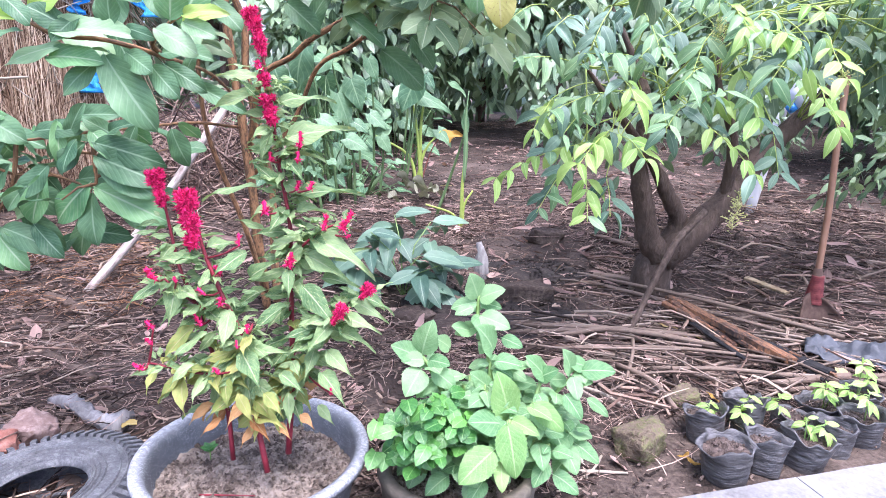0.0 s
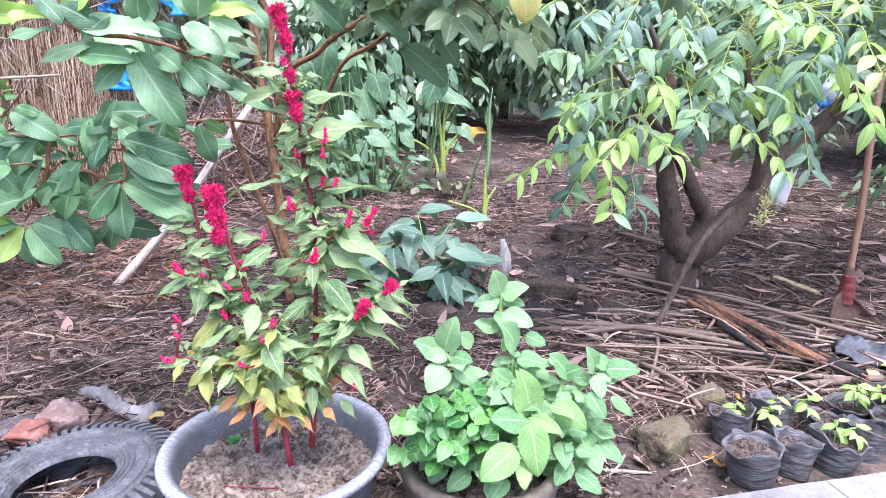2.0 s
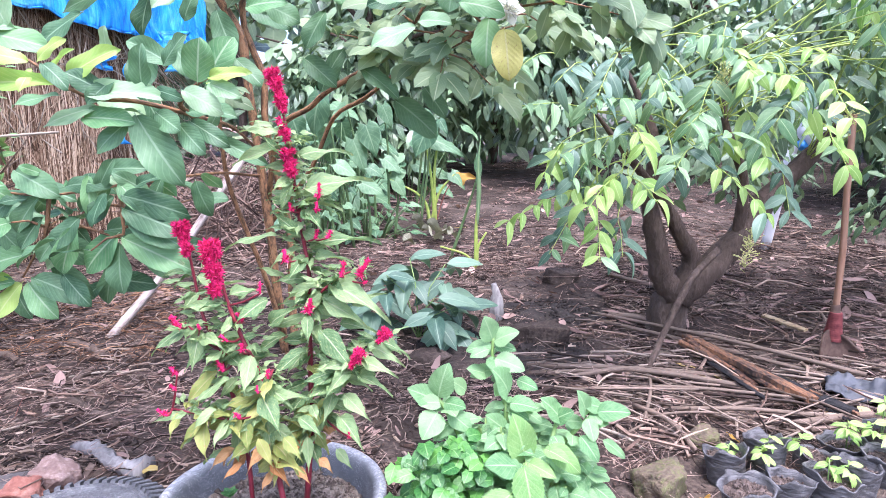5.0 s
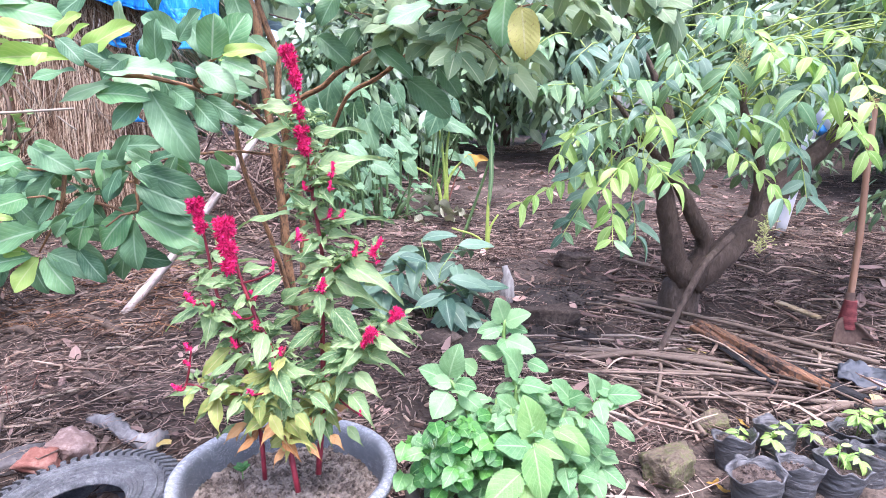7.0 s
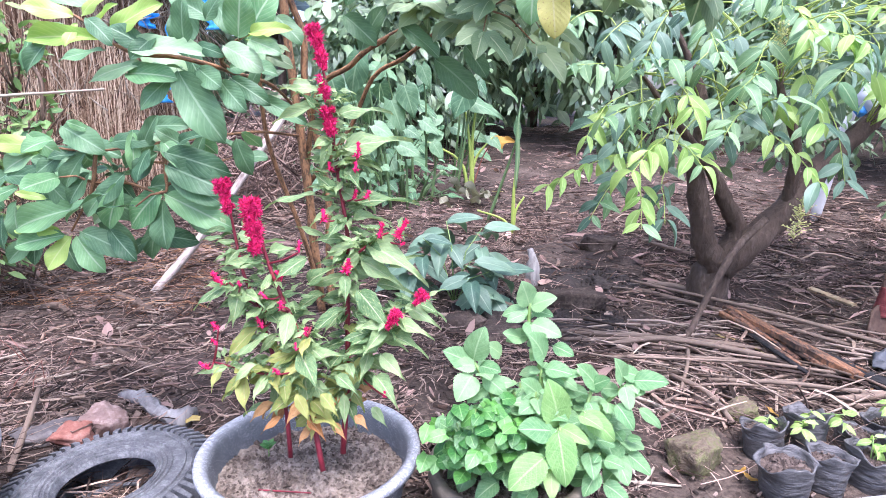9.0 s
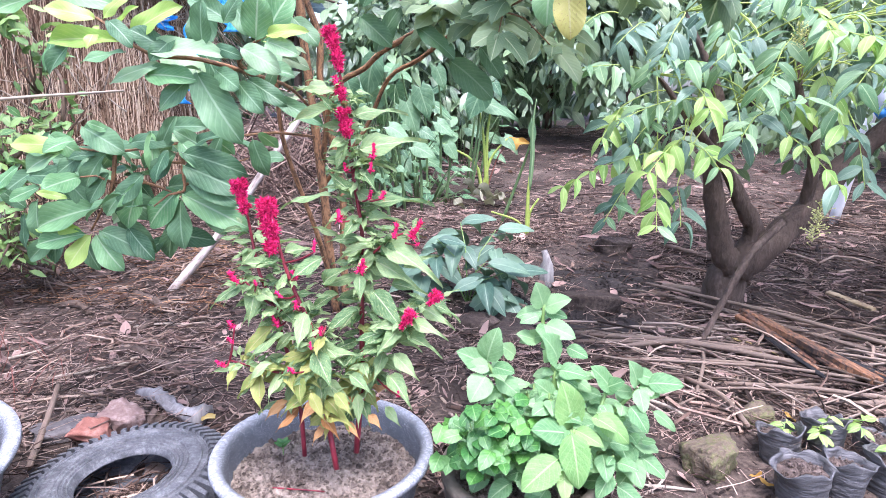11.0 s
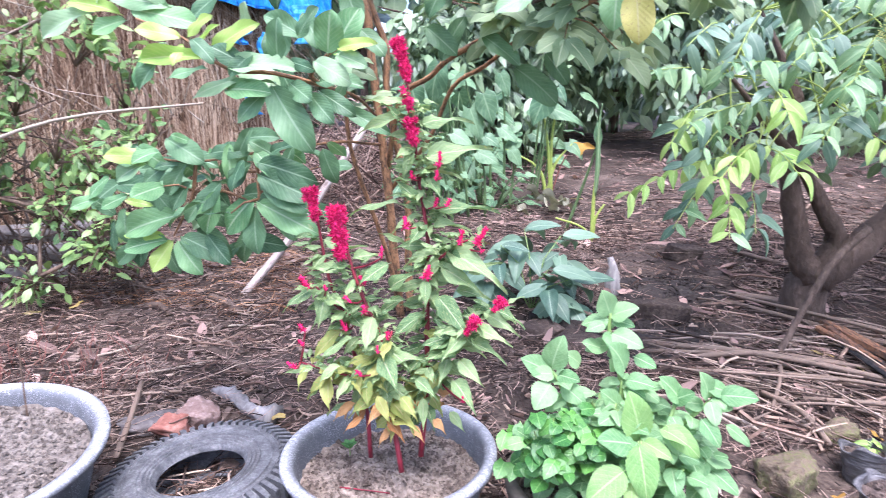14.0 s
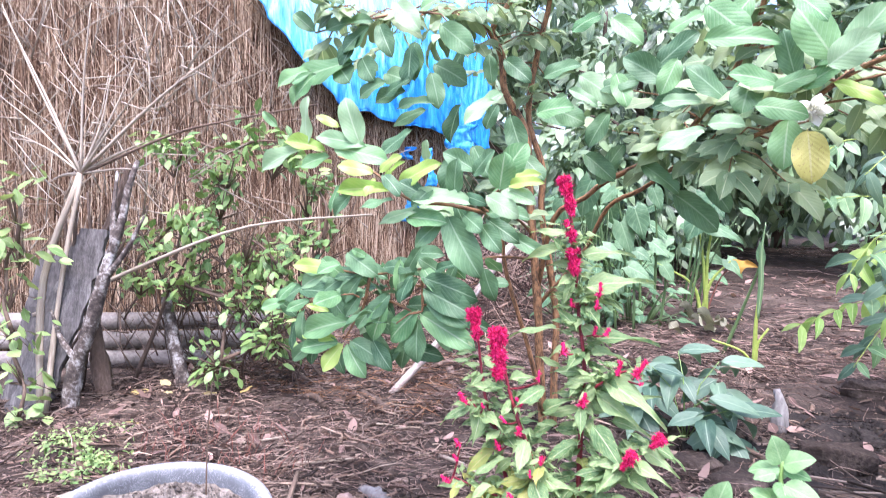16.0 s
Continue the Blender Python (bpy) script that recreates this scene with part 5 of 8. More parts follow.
def chips(seed, count, box, size, mat, name, label, category, mound=0.02):
    rng = random.Random(seed)
    geo = Geo()
    for _ in range(count):
        x, y = rng.uniform(box[0], box[1]), box[2] + (box[3] - box[2]) * rng.random() ** 1.3
        if on_path(x, y, 0.02) or rng.random() > 0.75 + 1.3 * noise.noise((x * 1.7, y * 1.7, seed)):
            continue
        ln, w, h = rng.uniform(*size), rng.uniform(0.25, 0.6), rng.uniform(0.08, 0.3)
        m = pose(x, y, earth(x, y) + rng.random() ** 2 * mound + 0.004, rng.uniform(-25, 25), rng.uniform(-25, 25), rng.uniform(0, 360))
        p = [(-1, -w, -h), (1, -w * rng.random(), -h), (0.8, w, -h * 0.5), (-0.7, w, -h), (-0.9, -w * 0.7, h), (0.7, -w * 0.6, h * rng.random()), (0.7, w * 0.6, h), (-0.8, w * 0.7, h * rng.random())]
        geo.add([tuple(c * ln / 2 for c in q) for q in p], [(3, 2, 1, 0), (4, 5, 6, 7), (0, 1, 5, 4), (1, 2, 6, 5), (2, 3, 7, 6), (3, 0, 4, 7)], None, m)
    return tagged(part(name, geo, mat, smooth=False), label, category, kind="stuff")


chips(1, 9500, (-3.6, 0.4, 0.9, 4.5), (0.006, 0.03), MULCH, "bark_mulch", "dark brown bark chips over the soil", "mulch")
chips(6, 160, (-3.2, 0.2, 1.3, 3.6), (0.04, 0.1), MULCH, "bark_slabs", "larger flat pieces of dark bark on the soil", "bark", 0.02)
chips(2, 11000, (-0.4, 4.0, 1.3, 6.5), (0.005, 0.022), MULCH, "bark_crumbs", "dark bark and soil crumbs on the ground", "mulch")
scatter(7, 11000, (-3.4, 0.4, 0.9, 4.4), (0.03, 0.13), (0.0012, 0.0035), MULCH, "bark_strips", "curved dark bark strips and fibres over the soil", "mulch", 0.055, 0.3, None, 6.28, 0.42)
scatter(8, 8000, (-0.2, 3.4, 1.3, 5.0), (0.03, 0.14), (0.0012, 0.004), MULCH, "bark_fibres", "curved dark bark strips under the fruit tree", "mulch", 0.045, 0.25, None, 6.28, 0.36)
scatter(3, 19000, (-3.4, 0.4, 0.9, 4.2), (0.03, 0.17), (0.0005, 0.0014), STRAW, "dry_twigs", "thin dry twigs and straw on the mulch", "twigs", 0.05, 0.15, None, 6.28, 0.22)
scatter(4, 15000, (0.0, 3.4, 1.3, 4.2), (0.04, 0.24), (0.0005, 0.0017), STRAW, "dry_straw", "dry brown straw lying over the ground", "straw", 0.05, 0.14, -0.3, 4.5, 0.2)
chips(11, 600, (-3.2, 0.3, 1.3, 3.8), (0.012, 0.045), WOODY, "wood_chips", "reddish brown wood chips on the soil", "mulch", 0.03)
chips(12, 900, (0.3, 3.4, 1.5, 4.6), (0.012, 0.045), WOODY, "wood_chips", "brown wood chips under the fruit tree", "mulch", 0.03)
scatter(13, 1700, (-3.3, 0.3, 1.35, 4.2), (0.04, 0.2), (0.0016, 0.0055), WOODY, "broken_twigs", "broken brown twigs and bark strips on the soil", "twigs", 0.05, 0.2, None, 6.28, 0.34)
scatter(14, 850, (0.2, 3.4, 1.7, 4.8), (0.05, 0.3), (0.0025, 0.008), WOODY, "broken_twigs", "broken brown stalks strewn under the fruit tree", "twigs", 0.05, 0.15, -0.3, 4.0, 0.15)
scatter(15, 260, (-0.97, -0.77, 1.1, 1.3), (0.04, 0.13), (0.001, 0.0035), WOODY, "tyre_litter", "dry twigs lying inside the tyre", "twigs", 0.05, 0.2, None, 6.28, 0.15)
scatter(16, 1500, (-3.1, -1.35, 2.5, 3.5), (0.06, 0.2), (0.0006, 0.0016), RUSTY_STRAW, "rusty_straw", "rust-brown dry grass and needles under the bush", "straw", 0.06, 0.3, None, 6.28, 0.3)
scatter(5, 6000, (-2.4, 5.0, 3.8, 9.0), (0.06, 0.3), (0.001, 0.003), STRAW, "far_straw", "dry straw and sticks under the trees", "straw", 0.04, 0.14, None, 6.28, 0.2)


# ---- far trees ----
LEAF_SLIM = leaf(0.2, 0.42, 5, 2, 0.3, 0.2)
LEAF_OVAL = leaf(0.3, 0.45, 5, 2, 0.25, 0.2)
LEAF_SMALL = leaf(0.28, 0.5, 3, 2, 0.3, 0.15)


def crown(geo, rng, centre, radii, count, shape, size, droop=0.5, shell=0.5, twigs=None):
    """Leaves in clumps inside an uneven egg, drooping outward."""
    clumps = []
    for _ in range(max(4, count // 14)):
        d = Vector((rng.gauss(0, 1), rng.gauss(0, 1), rng.gauss(0, 1))).normalized()
        s = shell + (1 - shell) * rng.random()
        clumps.append((Vector(centre) + Vector((d.x * radii[0], d.y * radii[1], d.z * radii[2])) * s * rng.uniform(0.75, 1.1), d))
    v0, f0, uv0 = shape
    v0 = np.array(v0, float)
    for k in range(count):
        c, d = clumps[k % len(clumps)]
        base = c + Vector((rng.gauss(0, 1), rng.gauss(0, 1), rng.gauss(0, 1))) * size * 0.7
        way = (d * 0.5 + Vector((rng.uniform(-1, 1), rng.uniform(-1, 1), rng.uniform(-1, 0.5) - droop))).normalized()
        geo.add(v0, f0, uv0, toward(base, base + way * size * rng.uniform(0.45, 1.3), (rng.uniform(-0.6, 0.6), rng.uniform(-1, 0.2), 1)))
        if twigs is not None and k % 9 == 0:
            twigs.add(*tube([c - d * size * 2 + Vector((0, 0, -size * 0.5)), c, base], size * 0.03, size * 0.015, 3))


def far_tree(name, label, x, y, height, spread, count, seed, size=0.16, low=0.25):
    rng = random.Random(seed)
    z = earth(x, y)
    tree = thing(name, label, "tree", (x, y, z), "background trees")
    trunk = Geo()
    trunk.add(*tube(smooth_line([(x, y, z - 0.05), (x + 0.05, y, z + height * 0.3), (x - 0.05, y + 0.1, z + height * 0.7), (x, y, z + height * 0.95)]), 0.07, 0.02, 8, 0.1, rng))
    for k in range(7):
        a = rng.uniform(0, 6.28)
        h = z + height * rng.uniform(0.25, 0.7)
        trunk.add(*tube(smooth_line([(x, y, h), (x + math.cos(a) * spread * 0.4, y + math.sin(a) * spread * 0.4, h + 0.3), (x + math.cos(a) * spread * 0.8, y + math.sin(a) * spread * 0.8, h + 0.4)]), 0.03, 0.008, 5))
    part("trunk", trunk, DARK_BARK, tree)
    geo = Geo()
    for k in range(5):
        a = rng.uniform(0, 6.28)
        r = spread * rng.uniform(0.2, 0.6)
        crown(geo, rng, (x + math.cos(a) * r, y + math.sin(a) * r, z + height * rng.uniform(low + 0.1, 0.85)), (spread * 0.6, spread * 0.6, height * 0.24), count // 5, LEAF_SLIM, size, 0.5, 0.5, None)
    part("crown", geo, FAR_GREEN, tree, kind="stuff")


FAR = [(-1.6, 8.2, 3.2, 1.3), (-0.2, 7.6, 3.0, 1.2), (1.2, 7.0, 3.2, 1.2), (2.6, 7.2, 3.2, 1.3), (4.0, 5.6, 3.0, 1.3), (5.4, 6.4, 3.2, 1.4), (0.5, 9.0, 4.0, 1.6), (3.2, 9.0, 4.0, 1.6), (-3.2, 9.2, 4.2, 1.6), (3.9, 4.2, 2.2, 0.9), (-0.9, 6.6, 2.6, 0.9), (-5.2, 8.5, 4.0, 1.6), (6.5, 8.5, 4.0, 1.6)]
for i, (x, y, h, s) in enumerate(FAR):
    far_tree("background_tree", "dark green leafy tree at the back of the garden", x, y, h, s, 2900 if y < 8 else 1900, 40 + i, 0.17 if y < 8 else 0.26, 0.12)


def build_woods():
    """Far woods that close the horizon."""
    rng = random.Random(77)
    geo = Geo()
    for k in range(5200):
        a = rng.uniform(-1.35, 1.35)
        r = rng.uniform(11, 16)
        x, y = math.sin(a) * r, math.cos(a) * r
        base = Vector((x, y, rise(y) + rng.random() ** 0.8 * 7))
        way = Vector((rng.uniform(-1, 1), rng.uniform(-1, 0), rng.uniform(-1.2, 0.3))).normalized()
        geo.add(*LEAF_OVAL, toward(base, base + way * rng.uniform(0.4, 0.9), (rng.uniform(-0.5, 0.5), -1, 0.6)))
    return tagged(part("far_woods", geo, FAR_GREEN), "dense dark woods behind the garden", "woods", kind="stuff")


build_woods()


# ---- the thatched hut wall with its tarpaulin ----
WALL_A, WALL_B = Vector((-5.6, 1.4, 0)), Vector((-2.3, 4.7, 0))


def build_thatch():
    rng = random.Random(9)
    wall = thing("wall_thatch", "hut wall of upright dry brown thatch", "wall", ((WALL_A + WALL_B) / 2)[:], kind="structure")
    d = (WALL_B - WALL_A).normalized()
    out = Vector((d.y, -d.x, 0))
    c = [WALL_A, WALL_B, WALL_B - out * 0.12, WALL_A - out * 0.12]
    part("wall_core", Geo().add([(p.x, p.y, 0.0) for p in c] + [(p.x, p.y, 3.6) for p in c], [(0, 1, 5, 4), (1, 2, 6, 5), (2, 3, 7, 6), (3, 0, 4, 7), (4, 5, 6, 7)]), MULCH, wall, smooth=False)
    geo = Geo()
    length = (WALL_B - WALL_A).length
    for layer in range(7):
        top = 0.75 + layer * 0.45
        for k in range(3000):
            s = rng.uniform(0, length)
            p = WALL_A + d * s + out * (0.01 + 0.012 * (7 - layer) + rng.random() * 0.05)
            ln = rng.uniform(0.5, 0.95)
            lean = rng.gauss(0, 0.07 + (0.45 if rng.random() < 0.28 else 0))
            z1 = top + rng.uniform(-0.15, 0.15)
            z0 = max(z1 - ln, earth(p.x, p.y) + 0.01)
            mid = p + d * lean * 0.4 + out * rng.uniform(0, 0.03)
            geo.add(*tube([(p.x, p.y, z1), (mid.x, mid.y, (z0 + z1) / 2), (p.x + d.x * lean * ln + out.x * 0.03, p.y + d.y * lean * ln + out.y * 0.03, z0)], rng.uniform(0.0016, 0.0044), 0.0014, 3, caps=False))
    part("thatch_stalks", geo, THATCH, wall, "dry upright straw stalks", smooth=False, kind="stuff")
    loose = Geo()
    for k in range(1000):
        s = length * rng.random() ** 1.4
        z = rng.uniform(0.7, 2.9)
        p = WALL_A + d * s + out * rng.uniform(0.12, 0.2)
        a = rng.gauss(0, 0.75)
        ln = rng.uniform(0.12, 0.5)
        e = d * math.sin(a) * ln + Vector((0, 0, math.cos(a) * ln)) + out * rng.uniform(-0.05, 0.05)
        p.z = z
        stalk = tube([p - e * 0.5, p + out * rng.uniform(-0.02, 0.02) + d * rng.uniform(-0.02, 0.02), p + e * 0.5], rng.uniform(0.002, 0.0055), 0.0018, 4)
        if k < 280:
            part("straw_stalk", Geo().add(*stalk), PALE_REED, wall)
        else:
            loose.add(*stalk)
    part("loose_straw", loose, PALE_REED, wall, "pale stalks sticking out crosswise", kind="stuff")


build_thatch()


def build_tarp():
    """A crumpled sheet hung over the end of the hut, its lower edge ragged and slanting."""
    d = (WALL_B - WALL_A).normalized()
    out = Vector((d.y, -d.x, 0))
    verts, faces, uvs = [], [], []
    nu, nv = 130, 70
    for j in range(nv + 1):
        for i in range(nu + 1):
            u, v = i / nu, j / nv
            s = -1.55 + 1.9 * u
            top, low = 3.3, 2.57 - 1.22 * min(0.62, max(0.0, s + 1.55)) - 0.26 * min(0.5, max(0.0, s + 0.93)) - 0.25 * max(0.0, s + 0.3) + 0.05 * noise.noise((u * 12, 0, 3))
            z = top + (low - top) * v
            f = 0.1 * abs(noise.noise((s * 7 + z, z * 0.7, 0))) + 0.07 * abs(noise.noise((s * 19 + z * 2, z * 1.3, 7))) + 0.025 * abs(noise.noise((s * 40 + z * 3, z * 3, 2)))
            p = WALL_B + d * (s + 0.05 * noise.noise((s * 6, z * 6, 2))) + out * (0.24 + f)
            verts.append((p.x, p.y, z))
            uvs.append((u, v))
    w = nu + 1
    faces = [(j * w + i, j * w + i + 1, (j + 1) * w + i + 1, (j + 1) * w + i) for j in range(nv) for i in range(nu)]
    cover = thing("tarpaulin", "crumpled bright blue plastic tarpaulin hung on the thatch wall", "tarpaulin", (-2.7, 3.95, 1.7))
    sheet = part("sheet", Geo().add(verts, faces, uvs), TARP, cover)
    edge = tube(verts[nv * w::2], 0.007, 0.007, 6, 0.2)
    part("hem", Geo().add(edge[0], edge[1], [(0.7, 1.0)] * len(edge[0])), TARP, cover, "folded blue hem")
    mod = sheet.modifiers.new("thickness", "SOLIDIFY")
    mod.thickness = 0.004


build_tarp()


# ---- pots ----
def planter(name, label, x, y, r, h, mat, soil_depth, seed, profile=None, tilt=(0, 0), earth_mat=None):
    rng = random.Random(seed)
    z = earth(x, y)
    pot = thing(name, label, "pot", (x, y, z), "planted pots")
    m = pose(x, y, z - 0.005, tilt[0], tilt[1], 0)
    prof = profile or [(0.0, 0.0), (r * 0.66, 0.0), (r * 0.7, 0.012), (r * 0.84, h * 0.6), (r * 0.885, h * 0.86), (r * 0.95, h * 0.9), (r * 0.985, h * 0.92), (r, h * 0.955), (r * 0.995, h * 0.985), (r * 0.97, h), (r * 0.93, h * 0.998), (r * 0.885, h * 0.975), (r * 0.865, h * 0.9), (r * 0.8, h * 0.5), (r * 0.66, 0.02), (0.0, 0.02)]
    part("pot_body", Geo().add(*lathe(prof, 72), m), mat, pot)
    soil = Geo()
    rr = r * 0.84
    n, rings = 90, 26
    lump = lambda a, b: 0.014 * noise.noise((a * 12 + seed, b * 12, 0)) + 0.008 * noise.noise((a * 40, b * 40, seed)) + 0.009 * noise.noise((a * 95, b * 95, seed + 2))
    verts = [(0, 0, h - soil_depth + 0.015)]
    faces = []
    for j in range(1, rings + 1):
        for k in range(n):
            a = 2 * math.pi * k / n
            q = rr * j / rings
            p = (q * math.cos(a), q * math.sin(a))
            verts.append((p[0], p[1], h - soil_depth + 0.012 * (1 - (j / rings) ** 2) + lump(*p)))
    for k in range(n):
        faces.append((0, 1 + k, 1 + (k + 1) % n))
        for j in range(rings - 1):
            faces.append((1 + j * n + k, 1 + (j + 1) * n + k, 1 + (j + 1) * n + (k + 1) % n, 1 + j * n + (k + 1) % n))
    soil.add(verts, faces, None, m)
    for _ in range(2600):
        a, q = rng.uniform(0, 6.28), rr * math.sqrt(rng.random()) * 0.97
        px, py, s = q * math.cos(a), q * math.sin(a), rng.uniform(0.0015, 0.0055) * (2.2 if rng.random() < 0.06 else 1)
        pz = h - soil_depth + 0.012 * (1 - (q / rr) ** 2) + lump(px, py) + s * 0.3
        c = [(rng.uniform(0.6, 1.2) * s * ux, rng.uniform(0.6, 1.2) * s * uy, rng.uniform(0.6, 1.1) * s * uz) for ux, uy, uz in ((1, 0, 0), (0, 1, 0), (-1, 0, 0), (0, -1, 0), (0, 0, 1), (0, 0, -1))]
        soil.add([(px + a1, py + b1, pz + c1) for a1, b1, c1 in c], [(0, 1, 4), (1, 2, 4), (2, 3, 4), (3, 0, 4), (1, 0, 5), (2, 1, 5), (3, 2, 5), (0, 3, 5)], None, m)
    part("soil", soil, earth_mat or POT_SOIL, pot, "crumbly grey-brown soil", smooth=False)
    return pot


POT1 = (-0.374, 1.142)
planter("round_planter", "wide grey plastic basin speckled white, filled with soil", *POT1, 0.236, 0.25, POT_GREY, 0.07, 3)
POT2 = (-1.3, 0.955)
planter("round_planter", "wide grey speckled plastic basin with bare crumbly soil", *POT2, 0.285, 0.27, POT_GREY, 0.045, 8, None, (4, 5), WET_SOIL)
POT3 = (0.05, 1.19)
r, h = 0.17, 0.2
planter("clay_planter", "stained brown clay pot overgrown by herbs", *POT3, r, h, CLAY_POT, 0.04, 5, [(0, 0), (r * 0.7, 0), (r * 0.95, h * 0.5), (r, h * 0.85), (r * 1.03, h * 0.9), (r * 1.03, h), (r * 0.9, h), (r * 0.87, h * 0.8), (r * 0.6, 0.02), (0, 0.02)])


def build_tyre():
    x, y, ro, ri, w = -0.866, 1.178, 0.222, 0.104, 0.12
    z = earth(x, y)
    tyre = thing("tyre", "worn dusty black rubber tyre lying on the soil", "tyre", (x, y, z))
    top = [(ri, 0.8), (ri + 0.004, 0.9), (ri + 0.014, 0.955), (ri + 0.03, 0.985), (ri + 0.055, 1.0), (ri + 0.08, 0.975), (ro - 0.02, 0.92), (ro - 0.006, 0.84), (ro, 0.72), (ro + 0.001, 0.5)]
    outer = [(r_, w * k) for r_, k in top] + [(r_, w * (1 - k)) for r_, k in reversed(top[:-1])]
    inner = [(r_ + (0.012 if r_ < ri + 0.06 else -0.014), w * (1 - k) + (0.011 if k > 0.5 else -0.011)) for r_, k in top[1:-1]] + [(ro - 0.016, w * 0.5)] + [(r_ + (0.012 if r_ < ri + 0.06 else -0.014), w * k - 0.011) for r_, k in reversed(top[1:-1])]
    m = pose(x, y, z, 2, -3, 0)
    part("casing", Geo().add(*lathe(outer + inner + [outer[0]], 96), m), RUBBER, tyre)
    for q, zt in ((ri + 0.01, 0.945), (ri + 0.018, 0.965), (ri + 0.028, 0.985), (ri + 0.04, 0.996), (ri + 0.07, 0.99), (ri + 0.084, 0.965)):
        part("sidewall_ring", Geo().add(*lathe([(q - 0.0025, zt * w - 0.004), (q - 0.0015, zt * w + 0.0042), (q + 0.0015, zt * w + 0.0042), (q + 0.0025, zt * w - 0.004)], 96), m), RUBBER, tyre)
    lug = []
    for a in (-1, 1):
        for r_, k in ((ro - 0.036, 0.93), (ro - 0.006, 0.79), (ro - 0.002, 0.56), (ro + 0.017, 0.58), (ro + 0.016, 0.9), (ro - 0.026, 1.03)):
            lug.append((r_, a * 0.0066 * (1 if r_ < ro else 0.85), w * k))
    faces = [(0, 1, 2, 3, 4, 5), (11, 10, 9, 8, 7, 6)] + [(k, k + 6, (k + 1) % 6 + 6, (k + 1) % 6) for k in range(6)]
    block = Geo().add(lug, faces).mesh("tread_lug", RUBBER, False)
    flip = Matrix.Translation((0, 0, w)) @ Matrix.Diagonal((1, -1, -1, 1))
    for k in range(56):
        t = 2 * math.pi * k / 56
        put_leaf("tread_lug", block, m @ Matrix.Rotation(t, 4, "Z"), tyre)
        put_leaf("tread_lug", block, m @ flip @ Matrix.Rotation(t + 0.06, 4, "Z"), tyre)


build_tyre()


# ---- stones ----
def stone(name, label, x, y, size, mat, seed, rot=0.0, sink=0.25):
    """A broken rock: the hull of scattered points, its faces roughened."""
    rng = random.Random(seed)
    bm = bmesh.new()
    for _ in range(16):
        d = Vector((rng.gauss(0, 1), rng.gauss(0, 1), rng.gauss(0, 1))).normalized()
        bm.verts.new(Vector([math.copysign(min(abs(c) * 1.35, 1.0), c) for c in d]) * rng.uniform(0.85, 1.05))
    hull = bmesh.ops.convex_hull(bm, input=bm.verts)
    bmesh.ops.delete(bm, geom=list({g for g in hull["geom_unused"] + hull["geom_interior"] if isinstance(g, bmesh.types.BMVert)}), context="VERTS")
    bmesh.ops.triangulate(bm, faces=bm.faces)
    bmesh.ops.subdivide_edges(bm, edges=bm.edges, cuts=6, use_grid_fill=True, smooth=0.0)
    for v in bm.verts:
        p = v.co.copy()
        k = 1 + 0.16 * noise.noise(p * 2.2 + Vector((seed, 0, 0))) + 0.09 * noise.noise(p * 5 + Vector((0, seed, 0))) + 0.025 * noise.noise(p * 13)
        v.co = Vector((p.x * size[0], p.y * size[1], p.z * size[2])) * k * 0.56
    me = bpy.data.meshes.new(name)
    bm.to_mesh(me)
    bm.free()
    me.polygons.foreach_set("use_smooth", [True] * len(me.polygons))
    me.materials.append(mat)
    ob = new(name, me)
    ob.matrix_basis = pose(x, y, earth(x, y) + size[2] * (0.5 - sink), 0, 0, rot)
    return tagged(ob, label, "stone")


stone("stone", "pinkish brown broken stone on the mulch", -1.14, 1.56, (0.12, 0.1, 0.1), PINK_STONE, 3)
stone("brick_piece", "red broken brick lying on the mulch", -1.17, 1.46, (0.1, 0.085, 0.09), RED_STONE, 5, 20)
stone("stone", "dark flat stone beside the tyre", -1.27, 1.5, (0.16, 0.12, 0.06), DARK_STONE, 6, 40)
stone("stone_block", "mossy brown stone block sunk in soil beside the seedling bags", 0.57, 1.53, (0.14, 0.11, 0.135), MOSSY, 12, 30, 0.3)
stone("stone", "small brown stone beside the seedling bags", 0.77, 1.78, (0.1, 0.09, 0.08), MOSSY, 13)
